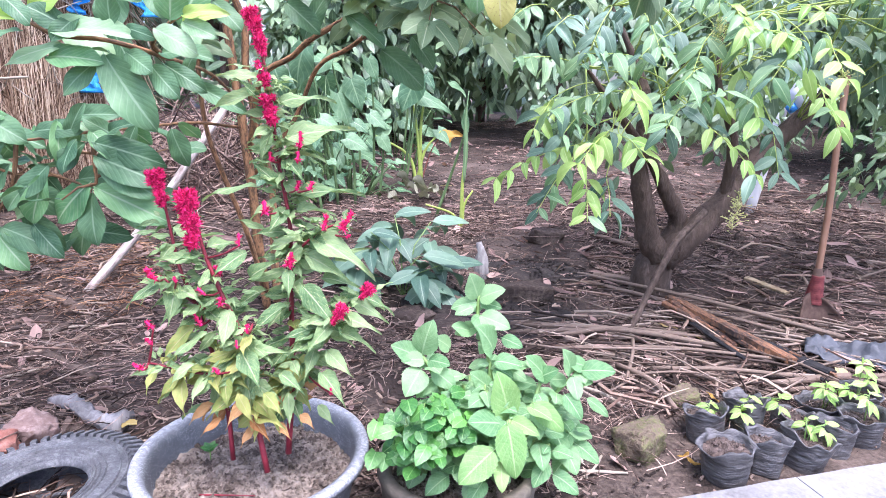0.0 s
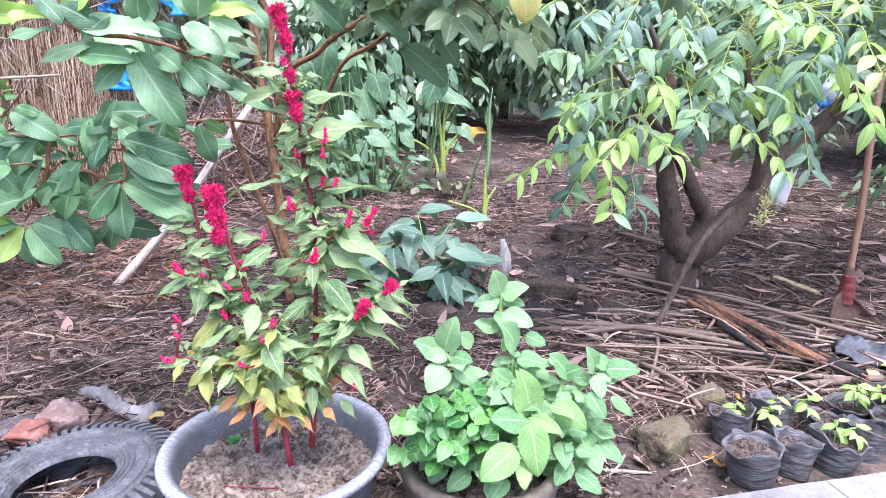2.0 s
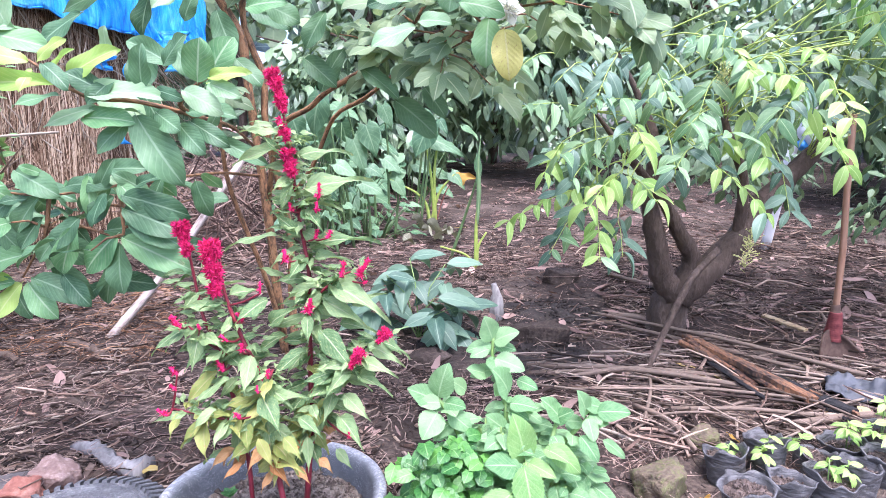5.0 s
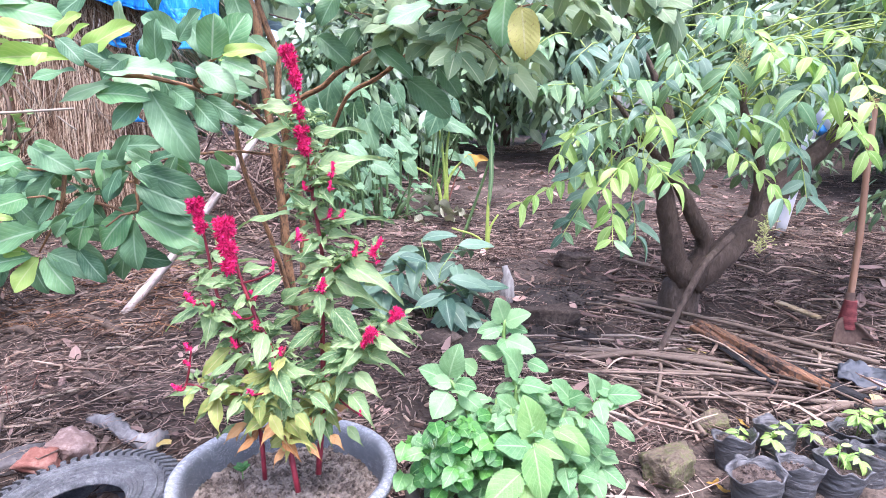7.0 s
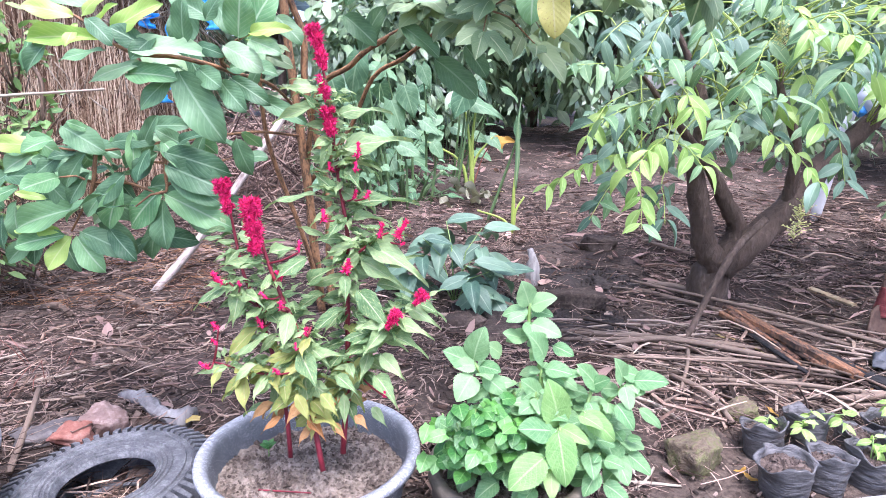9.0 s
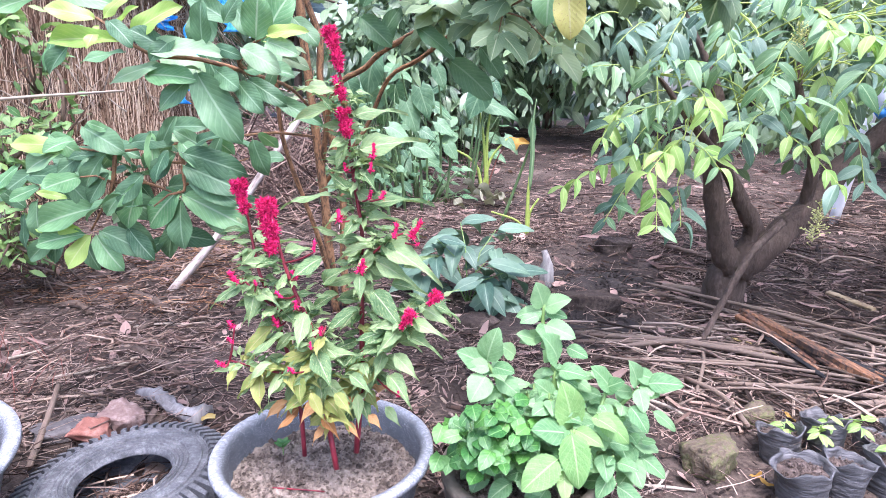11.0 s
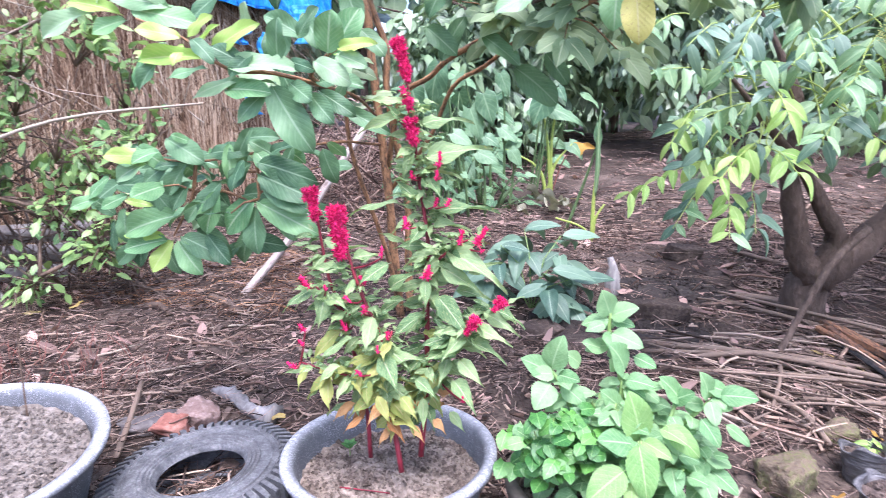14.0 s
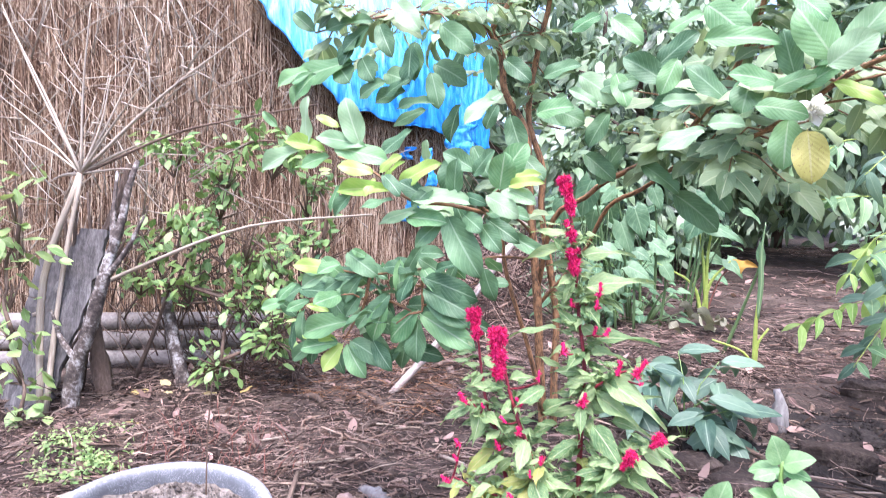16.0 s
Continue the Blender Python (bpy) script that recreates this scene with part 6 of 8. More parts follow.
def damp_heap(x, y, rx, ry, h, seed, label):
    """A low spread of wet black earth, its rim ragged, with loose crumbs."""
    rng = random.Random(seed)
    geo = Geo()
    n, rings = 64, 16
    verts = [(x, y, earth(x, y) + h)]
    for j in range(1, rings + 1):
        q = j / rings
        for k in range(n):
            a = 6.28319 * k / n
            edge = 1 + 0.3 * noise.noise((math.cos(a) * 1.6, math.sin(a) * 1.6, seed))
            px, py = x + rx * q * edge * math.cos(a), y + ry * q * edge * math.sin(a)
            verts.append((px, py, earth(px, py) + h * (1 - q * q) + (0.03 * (1 - q) + 0.008) * noise.noise((px * 9, py * 9, seed)) + 0.01 * noise.noise((px * 28, py * 28, seed)) - (0.02 if j == rings else 0)))
    faces = [(0, 1 + k, 1 + (k + 1) % n) for k in range(n)] + [(1 + j * n + k, 1 + (j + 1) * n + k, 1 + (j + 1) * n + (k + 1) % n, 1 + j * n + (k + 1) % n) for j in range(rings - 1) for k in range(n)]
    heap = thing("soil_heap", label, "soil", (x, y, earth(x, y)))
    part("earth", geo.add(verts, faces), DAMP, heap)
    crumbs = Geo()
    for _ in range(420):
        a, q, s = rng.uniform(0, 6.28), math.sqrt(rng.random()) * 1.1, rng.uniform(0.003, 0.014)
        px, py = x + rx * q * math.cos(a), y + ry * q * math.sin(a)
        c = Vector((px, py, earth(px, py) + h * max(0, 1 - q * q) + 0.004))
        crumbs.add([c + Vector((s * rng.uniform(0.6, 1.2) * u, s * rng.uniform(0.6, 1.2) * v, s * w)) for u, v, w in ((1, 0, 0), (0, 1, 0), (-1, 0, 0), (0, -1, 0), (0, 0, 0.8), (0, 0, -0.8))], [(0, 1, 4), (1, 2, 4), (2, 3, 4), (3, 0, 4), (1, 0, 5), (2, 1, 5), (3, 2, 5), (0, 3, 5)])
    part("loose_earth", crumbs, DAMP, heap, smooth=False, kind="stuff")


damp_heap(0.2, 2.55, 0.42, 0.3, 0.03, 3, "low spread of wet black earth behind the herb pot")
damp_heap(0.5, 3.05, 0.3, 0.22, 0.04, 7, "dark damp earth beside the splintered stub")
stone("soil_clod", "dark damp clod of soil", 0.4, 2.75, (0.24, 0.18, 0.13), SOIL, 17, 0, 0.35)
stone("soil_clod", "dark damp clod of soil behind the herb pot", 0.02, 2.4, (0.24, 0.18, 0.1), SOIL, 19, 30, 0.35)
stone("soil_clod", "brown clod of soil behind the herb pot", -0.12, 2.5, (0.22, 0.18, 0.11), SOIL, 23, 60, 0.4)
stone("soil_clod", "dark clod of soil under the fruit tree", 0.62, 3.6, (0.2, 0.17, 0.12), SOIL, 29, 10, 0.35)


# ---- leaf shapes ----
def variants(name, mats, make, n=4):
    """Several bends of a leaf for each material."""
    return [[Geo().add(*make(k)).mesh(name, m) for k in range(n)] for m in mats]


BEND = ((0.3, 0.12, 0.05), (0.55, 0.3, 0.2), (0.2, 0.42, -0.2), (0.42, 0.22, 0.1))
CEL_SHAPES = variants("leaf", (CELOSIA_GREEN, CELOSIA_YELLOW, DRY_LEAF), lambda k: stalked(leaf(0.5, 0.34, 10, 4, BEND[k][0], BEND[k][1], 0.14, 0.03, 0, 1.45, BEND[k][2]), 0.1, 0.012))
GUAVA_SHAPES = variants("leaf", (GUAVA_DARK, GUAVA_GREEN, GUAVA_YOUNG, GUAVA_OLD, GUAVA_SHEEN), lambda k: stalked(leaf(0.5, 0.52, 18, 6, BEND[k][0] * 0.7, BEND[k][1] * 0.7, 0.1, 0.01, 0, 0.95, BEND[k][2] * 0.7, 0.14, 2.3), 0.05, 0.014))
HERB_SHAPES = variants("leaf", (HERB_GREEN, HERB_LIME), lambda k: stalked(leaf(0.5, 0.42, 26, 6, BEND[k][0] * 0.6, BEND[k][1] * 0.9, 0.07, 0.045, 0, 0.8, BEND[k][2] * 0.6, 0.12, 1.5), 0.08, 0.02))
GLOSSY_SHAPES = variants("leaf", (GLOSSY_GREEN,), lambda k: leaf(0.4, 0.35, 6, 4, 0.3, BEND[k][1], 0.05, 0, 0.12, 0.9))
FRUIT_SHAPES = variants("leaf", (FRUIT_LIGHT, FRUIT_MID, FRUIT_DARK), lambda k: stalked(leaf(0.5, 0.45, 8, 4, BEND[k][0], BEND[k][1] * 1.3, 0.04, 0, 0, 1.0, BEND[k][2]), 0.04, 0.012))
BROAD_SHAPES = variants("leaf", (BROAD_GREEN,), lambda k: leaf(0.4, 0.32, 10, 6, 0.2, BEND[k][1], 0.12, 0, 0.2, 1.15))


def facing(rng, base, tip):
    """A face direction between the sky and the path, leaning with the leaf's own way."""
    return (rng.uniform(-0.35, 0.35), -0.75 + rng.uniform(-0.25, 0.35), 0.8)


def stems_of(plant, table, radii, mat, name="stem", seg=7, wob=0.05):
    for key, line in table.items():
        r0, r1 = radii.get(key, radii[""])
        part(name, Geo().add(*tube(smooth_line(line), r0, r1, seg, wob)), mat, plant)


# ---- cockscomb in the basin ----
def plume(rng, a, b, r):
    """A velvety spike: lumps thick with short bracts, its top spread to a crest."""
    a, b = Vector(a), Vector(b)
    axis_, ln = (b - a).normalized(), (b - a).length
    geo = Geo()
    geo.add(*tube([a, a.lerp(b, 0.5), b], r * 0.3, r * 0.3, 6))
    side = axis_.orthogonal().normalized()
    big = r > 0.012
    lumps = []
    for k in range(max(3, int(ln / 0.006)) if big else max(2, int(ln / 0.009))):
        t = (k + 0.5) / max(3, int(ln / 0.006)) if big else (k + 0.5) / max(2, int(ln / 0.009))
        swell = 0.62 + 0.3 * abs(math.sin(t * ln * 90 + r * 900)) + (0.3 * t * t if big else -0.2 * t)
        for n in range(3 if big else 1):
            out = Matrix.Rotation(rng.uniform(0, 6.283), 3, axis_) @ side
            lumps.append((a.lerp(b, min(t, 1.0)) + out * r * (0.42 if big else 0.2) * swell, r * swell * (0.5 if big else 0.95)))
    if big:
        for k in range(7):
            out = Matrix.Rotation(k * 0.9, 3, axis_) @ side
            lumps.append((b + out * r * 0.6 - axis_ * r * 0.1, r * 0.42))
    for c, q in lumps:
        for _ in range(34 if big else 24):
            d = Vector((rng.gauss(0, 1), rng.gauss(0, 1), rng.gauss(0.3, 1))).normalized()
            w = d.orthogonal().normalized() * q * 0.2
            h = d.cross(w)
            p = c + d * q * 0.35
            geo.add([p - w, p + w, p + h, c + d * q * rng.uniform(0.9, 1.75)], [(0, 1, 3), (1, 2, 3), (2, 0, 3)])
    return geo


def build_celosia():
    rng = random.Random(21)
    plant = thing("cockscomb_plant", "tall flowering cockscomb with magenta plumes and red stems", "plant", (POT1[0], POT1[1], 0.2))
    stems_of(plant, CELOSIA_STEMS, {"main": (0.0065, 0.0025), "middle": (0.006, 0.003), "side": (0.0052, 0.0025), "": (0.003, 0.0018)}, RED_STEM)
    joints = [q for line in CELOSIA_STEMS.values() for q in smooth_line(line, 8)]
    for row in PLUMES_A + PLUMES_B + PLUMES_C:
        foot = Vector(row[:3]) + Vector((0, -0.03, 0.002))
        part("plume", plume(rng, foot[:], (row[3], row[4] - 0.03, row[5] + 0.002), row[6] * (0.98 if row[6] > 0.011 else 1.2)), PLUME, plant, smooth=False)
        near = min((q for q in joints if q.z < foot.z + 0.01), key=lambda q: (q - foot).length)
        if (near - foot).length > 0.012:
            part("stem", Geo().add(*tube(smooth_line([near, near.lerp(foot, 0.5) + Vector((0, 0, -0.004)), foot]), 0.0024, 0.0018, 5)), RED_STEM, plant)
    for k, (bx, by, bz, tx, ty, tz, w, tone) in enumerate(CELOSIA_LEAVES):
        kind = 0 if tone < 0.78 else (1 if tone < 1.05 else 2)
        put_leaf("leaf", CEL_SHAPES[kind][k % 4], toward((bx, by, bz), (tx, ty, tz), facing(rng, 0, 0), w), plant, "yellowing leaf" if kind == 1 else "dry orange leaf" if kind == 2 else "")
    for key in ("main", "middle", "side", "low_branch", "bottom_branch"):
        line = [p for p in smooth_line(CELOSIA_STEMS[key], 8) if 0.335 < p.z < 0.48]
        for k in range(9 if key in ("main", "middle", "side") else 5):
            p = rng.choice(line)
            a = rng.uniform(0, 6.283)
            tip = p + Vector((math.cos(a), math.sin(a), rng.uniform(-1.3, 0.1))).normalized() * rng.uniform(0.04, 0.085)
            kind = 2 if p.z < 0.38 and rng.random() < 0.3 else 1 if rng.random() < 0.6 else 0
            put_leaf("leaf", CEL_SHAPES[kind][k % 4], toward(p, tip, (rng.uniform(-0.6, 0.6), rng.uniform(-1.0, 0.0), 0.9), rng.uniform(0.4, 0.55)), plant, ("", "yellowing leaf", "dry orange leaf")[kind])
    for key, line0 in CELOSIA_STEMS.items():
        line = smooth_line(line0, 8)
        big = key in ("main", "middle", "side")
        top = len(line) - (7 if big else 2)
        turn = rng.uniform(0, 6.283)
        last = None
        for i, p in enumerate(line[:top]):
            if p.z < 0.345 or (last is not None and (p - last).length < 0.013):
                continue
            last = p
            turn += 2.4 + rng.uniform(-0.3, 0.3)
            high = i / top
            for n in range(2):
                a = turn + n * 3.1
                ln = rng.uniform(0.04, 0.085) * (1.1 - 0.35 * high)
                tip = p + Vector((math.cos(a), math.sin(a), rng.uniform(-0.35, 0.35))).normalized() * ln
                kind = 2 if p.z < 0.42 and rng.random() < 0.15 else 1 if p.z < 0.52 and rng.random() < 0.55 else 0
                put_leaf("leaf", CEL_SHAPES[kind][(i + n) % 4], toward(p, tip, (rng.uniform(-0.5, 0.5), rng.uniform(-0.9, 0.0), 1), rng.uniform(0.38, 0.5)), plant)
            for n in range(4):
                a = rng.uniform(0, 6.283)
                b = p + Vector((math.cos(a), math.sin(a), 0.5)) * rng.uniform(0.008, 0.03)
                tip = b + Vector((math.cos(a), math.sin(a), rng.uniform(-0.2, 1.0))).normalized() * rng.uniform(0.016, 0.042)
                put_leaf("leaf", CEL_SHAPES[0][n % 4], toward(b, tip, (rng.uniform(-0.5, 0.5), -0.6, 1), rng.uniform(0.3, 0.42)), plant)


build_celosia()


# ---- guava tree ----
def build_guava():
    rng = random.Random(33)
    tree = thing("guava_tree", "guava tree with peeling brown stems and broad veined leaves", "tree", (-0.79, 2.61, earth(-0.79, 2.61)))
    stems_of(tree, GUAVA_STEMS, {"trunk": (0.021, 0.011), "trunk_second": (0.018, 0.009), "thin_stem": (0.012, 0.006), "branch": (0.012, 0.007), "branch_second": (0.0095, 0.0055), "left_shoot": (0.008, 0.003), "": (0.0055, 0.0025)}, GUAVA_BARK, "branch", 8, 0.1)
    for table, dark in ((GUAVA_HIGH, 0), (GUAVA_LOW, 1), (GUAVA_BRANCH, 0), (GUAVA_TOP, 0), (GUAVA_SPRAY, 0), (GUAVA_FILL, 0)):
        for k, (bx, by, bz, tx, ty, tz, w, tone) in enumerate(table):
            # fill leaves behind mostly take the dark copy, shade put into their colour
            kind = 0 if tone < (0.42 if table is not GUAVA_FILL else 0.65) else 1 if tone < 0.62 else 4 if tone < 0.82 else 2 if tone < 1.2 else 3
            put_leaf("leaf", GUAVA_SHAPES[kind][k % 4], toward((bx, by, bz), (tx, ty, tz), (rng.uniform(-0.4, 0.4), rng.uniform(-1.4, -0.7), 0.5), w * 1.04), tree, ("", "", "young yellow-green leaf", "old yellow spotted leaf", "green leaf with painted pale sheen")[kind])
    mass = Geo()
    shapes = [stalked(leaf(0.5, 0.5, 8, 4, BEND[k][0] * 0.8, BEND[k][1], 0.1, 0, 0, 0.85, BEND[k][2], 0.18, 2.1), 0.05, 0.014) for k in range(4)]
    for key, lo, count in (("trunk", 0.5, 15), ("trunk_second", 0.5, 15), ("thin_stem", 0.6, 4), ("branch", 0.5, 26), ("branch_second", 0.5, 22), ("left_shoot", 0.1, 22)):
        line = smooth_line(GUAVA_STEMS[key], 6)
        for k in range(count):
            p = line[int(rng.uniform(lo, 1) * (len(line) - 1))]
            a = rng.uniform(0, 6.283)
            way = Vector((math.cos(a), math.sin(a), rng.uniform(-0.45, 0.6))).normalized()
            ln = rng.uniform(0.08, 0.3)
            end = p + way * ln + Vector((0, 0, -0.02))
            mid = p + way * ln * 0.5 + Vector((0, 0, 0.015))
            part("twig", Geo().add(*tube([p, mid, end], 0.0035, 0.0015, 5)), GUAVA_BARK, tree)
            side = way.cross(Vector((0, 0, 1))).normalized()
            for q, w2 in ((0.45, side), (0.5, -side), (0.75, side), (0.8, -side), (1.0, way), (1.0, side), (1.0, -side)):
                b = p.lerp(end, q)
                tip = b + (w2 + way * 0.7 + Vector((rng.uniform(-0.3, 0.3), rng.uniform(-0.3, 0.3), rng.uniform(-0.8, 0.15)))).normalized() * rng.uniform(0.055, 0.115)
                mass.add(*shapes[rng.randrange(4)], toward(b, tip, facing(rng, 0, 0), rng.uniform(0.44, 0.62)))
    part("crown_foliage", mass, GUAVA_MASS, tree, "dense broad green leaves", kind="stuff")
    for key, lo, count in (("low_twig", 0.3, 14), ("low_fork", 0.0, 5), ("low_end", 0.0, 5), ("high_twig", 0.1, 4)):
        line = smooth_line(GUAVA_STEMS[key], 6)
        for k in range(count):
            p = line[int(rng.uniform(lo, 1) * (len(line) - 1))]
            a = rng.uniform(0, 6.283)
            off = Vector((math.cos(a), math.sin(a), rng.uniform(-0.5, 0.6)))
            b = p + off * rng.uniform(0.02, 0.22 if "twig" not in key else 0.05)
            a += rng.uniform(-0.8, 0.8)
            tip = b + Vector((math.cos(a), math.sin(a) * 0.8, rng.uniform(-0.8, 0.2))).normalized() * rng.uniform(0.06, 0.11)
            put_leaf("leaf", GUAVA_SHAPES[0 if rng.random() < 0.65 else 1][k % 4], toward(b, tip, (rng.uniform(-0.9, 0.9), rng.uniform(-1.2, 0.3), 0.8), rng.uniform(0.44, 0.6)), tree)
            if (b - p).length > 0.05 and k % 2 == 0:
                part("twig", Geo().add(*tube([p, p.lerp(b, 0.5) + Vector((0, 0, 0.01)), b], 0.004, 0.002, 5)), GUAVA_BARK, tree)


    flower = Geo()
    c = Vector((0.122, 1.38, 1.24))
    for k in range(110):
        d = Vector((rng.uniform(-1, 1), rng.uniform(-1.2, 0.3), rng.uniform(-1, 1))).normalized()
        flower.add(*tube([c, c + d * rng.uniform(0.014, 0.028)], 0.0013, 0.0018, 4))
    for k in range(5):
        a = k * 1.257
        flower.add(*leaf(0.35, 0.5, 5, 4), toward(c, c + Vector((math.cos(a), -0.25, math.sin(a))) * 0.034, (0, -1, 0.6)))
    part("flower", flower, WHITE_PETAL, tree, "white guava flower with many stamens")


build_guava()


# ---- herbs in the clay pot ----
def build_herbs():
    rng = random.Random(44)
    plant = thing("oregano_plant", "lush pale green herb with broad toothed leaves", "plant", (POT3[0], POT3[1], 0.16))
    stems_of(plant, HERB_STEMS, {"": (0.006, 0.004)}, GREEN_STEM)
    for k, (bx, by, bz, tx, ty, tz, w, tone) in enumerate(HERB_LEAVES):
        put_leaf("leaf", HERB_SHAPES[1 if tone > 0.66 else 0][k % 4], toward((bx, by, bz), Vector((bx, by, bz)).lerp(Vector((tx, ty, tz)), 0.84), (rng.uniform(-0.35, 0.35), rng.uniform(-1.0, -0.5), 0.9), w * 1.15), plant)
    for n, line0 in enumerate(HERB_STEMS.values()):
        line = smooth_line(line0, 6)
        for k, p in enumerate(line[4::3]):
            for m in range(2):
                b = 1.57 * k + 3.14 * m + 0.5 * n + rng.uniform(-0.3, 0.3)
                tip = p + Vector((math.cos(b), math.sin(b) - 0.2, rng.uniform(-0.2, 0.5))).normalized() * rng.uniform(0.035, 0.055)
                put_leaf("leaf", HERB_SHAPES[0][(k + m) % 4], toward(p, tip, (rng.uniform(-0.3, 0.3), -0.7, 0.9), rng.uniform(0.68, 0.82)), plant)
    # leafy shoots: crossed pairs of leaves, the largest lowest, a small tuft on top
    for k in range(62):
        a, q = rng.uniform(0, 6.283), math.sqrt(rng.random())
        top = Vector((POT3[0] + 0.075 + math.cos(a) * 0.17 * q, POT3[1] + 0.03 + math.sin(a) * 0.13 * q, 0.27 + 0.14 * (1 - q * q) * rng.uniform(0.5, 1.0)))
        foot = Vector((POT3[0] + 0.05 + math.cos(a) * 0.07 * q, POT3[1] + math.sin(a) * 0.06 * q, 0.17))
        part("stem", Geo().add(*tube(smooth_line([foot, foot.lerp(top, 0.6) + Vector((0, 0, 0.015)), top]), 0.0035, 0.0025, 5)), GREEN_STEM, plant)
        turn = rng.uniform(0, 3.1)
        for level, (drop, size) in enumerate(((0.0, 0.026), (0.012, 0.042), (0.035, 0.058), (0.065, 0.056))):
            for n in range(2):
                b = turn + level * 1.57 + n * 3.14 + rng.uniform(-0.25, 0.25)
                p = top + Vector((math.cos(b) * 0.006, math.sin(b) * 0.006, -drop))
                tip = p + Vector((math.cos(b), math.sin(b), rng.uniform(-0.5, 0.35))).normalized() * size * rng.uniform(0.85, 1.15)
                put_leaf("leaf", HERB_SHAPES[0][(k + n) % 4], toward(p, tip, (math.cos(b) * -0.25, -0.35, 1), rng.uniform(0.68, 0.85)), plant)
    small = thing("pepper_plant", "low plant with glossy heart-shaped leaves in the clay pot", "plant", (POT3[0] - 0.1, POT3[1] - 0.03, 0.16))
    for k in range(34):
        a, q = rng.uniform(0, 6.283), math.sqrt(rng.random())
        p = Vector((POT3[0] - 0.08, POT3[1] - 0.05, 0.17))
        q = Vector((-0.025 + math.cos(a) * 0.085 * q, 1.105 + math.sin(a) * 0.05 * q, 0.35 - 0.045 * q + rng.uniform(-0.045, 0.05)))
        part("stem", Geo().add(*tube([p, p.lerp(q, 0.5) + Vector((0, 0, 0.02)), q], 0.002, 0.0015, 4)), GREEN_STEM, small)
        for j in range(5):
            b = q + Vector((rng.gauss(0, 0.014), rng.gauss(0, 0.014), rng.gauss(0, 0.012)))
            c = rng.uniform(0, 6.283)
            tip = b + Vector((math.cos(c), math.sin(c) - 0.4, rng.uniform(-0.7, 0.2))).normalized() * rng.uniform(0.026, 0.042)
            put_leaf("leaf", GLOSSY_SHAPES[0][(k + j) % 4], toward(b, tip, (rng.uniform(-0.4, 0.4), -0.8, 0.9), rng.uniform(0.9, 1.15)), small)


build_herbs()


# ---- fruit tree with drooping pinnate leaves ----
def build_fruit_tree():
    rng = random.Random(55)
    base = FRUIT_TREE_STEMS["trunk"][0]
    tree = thing("fruit_tree", "low fruit tree with dark forked trunk and drooping leaves", "tree", base)
    foot = Vector(base)
    foot.z = earth(foot.x, foot.y) - 0.05
    part("trunk", Geo().add(*tube(smooth_line([foot] + FRUIT_TREE_STEMS["trunk"]), 0.1, 0.088, 14, 0.06, ring=lambda t: 1 - 0.5 * max(0.0, (t - 0.7) / 0.3) ** 2)), DARK_BARK, tree)
    for key, (r0, r1) in (("left_limb", (0.064, 0.006)), ("middle_limb", (0.052, 0.006)), ("right_limb", (0.074, 0.03)), ("upper_limb", (0.03, 0.006))):
        part("limb", Geo().add(*tube(smooth_line(FRUIT_TREE_STEMS[key], 6), r0, r1, 12, 0.14)), DARK_BARK, tree)
    tips = [Vector(p) for key in ("left_limb", "middle_limb", "right_limb", "upper_limb") for p in FRUIT_TREE_STEMS[key][2:]]
    more = []
    for _ in range(38):
        c = Vector((rng.uniform(0.9, 2.4), rng.uniform(2.15, 2.6), rng.uniform(0.9, 1.5)))
        c.z += 0.2 if c.x > 1.4 else 0.0
        e = c + Vector((rng.uniform(-0.25, 0.25), rng.uniform(-0.2, 0.0), rng.uniform(-0.22, 0.0)))
        more.append((*c, *e))
    for n, row in enumerate(SPRAYS_A + SPRAYS_B + more):
        a, b = Vector(row[:3]), Vector(row[3:])
        start = sorted(tips, key=lambda q: (q - a).length)[n % 4]
        mid = a.lerp(b, 0.5) + Vector((0, 0, 0.05 * (b - a).length))
        line = smooth_line([start, start.lerp(a, 0.6) + Vector((0, 0, 0.06)), a, mid, b], 4)
        twig = part("twig", Geo().add(*tube(line, 0.0032, 0.0012, 5)), LIME_STEM, tree)
        kind = 2 if n in (8, 10, 11, 12, 26, 15, 16, 18, 28) else 1 if n in (4, 5, 6, 13, 14, 17, 19, 22, 24, 25, 29) or (n > 32 and n % 3) else 0
        pairs = max(3, int((b - a).length / 0.055))
        way = (b - a).normalized()
        for k in range(pairs):
            p = a.lerp(b, (k + 0.6) / pairs) + Vector((0, 0, 0.05 * (b - a).length * math.sin(math.pi * (k + 0.6) / pairs)))
            for s in (-1, 1):
                side = way.cross(Vector((0, 0, 1))).normalized() * s
                tip = p + (side * rng.uniform(0.4, 1.0) + way * rng.uniform(0.1, 0.7) + Vector((0, -0.15, rng.uniform(-0.95, 0.0)))).normalized() * rng.uniform(0.06, 0.115)
                put_leaf("leaf", FRUIT_SHAPES[kind if rng.random() < 0.75 else rng.choice((1, 2))][(k + n) % 4], toward(p, tip, (rng.uniform(-0.7, 0.7), rng.uniform(-1.0, -0.3), 0.9), rng.uniform(0.34, 0.43)), twig)
    geo = Geo()
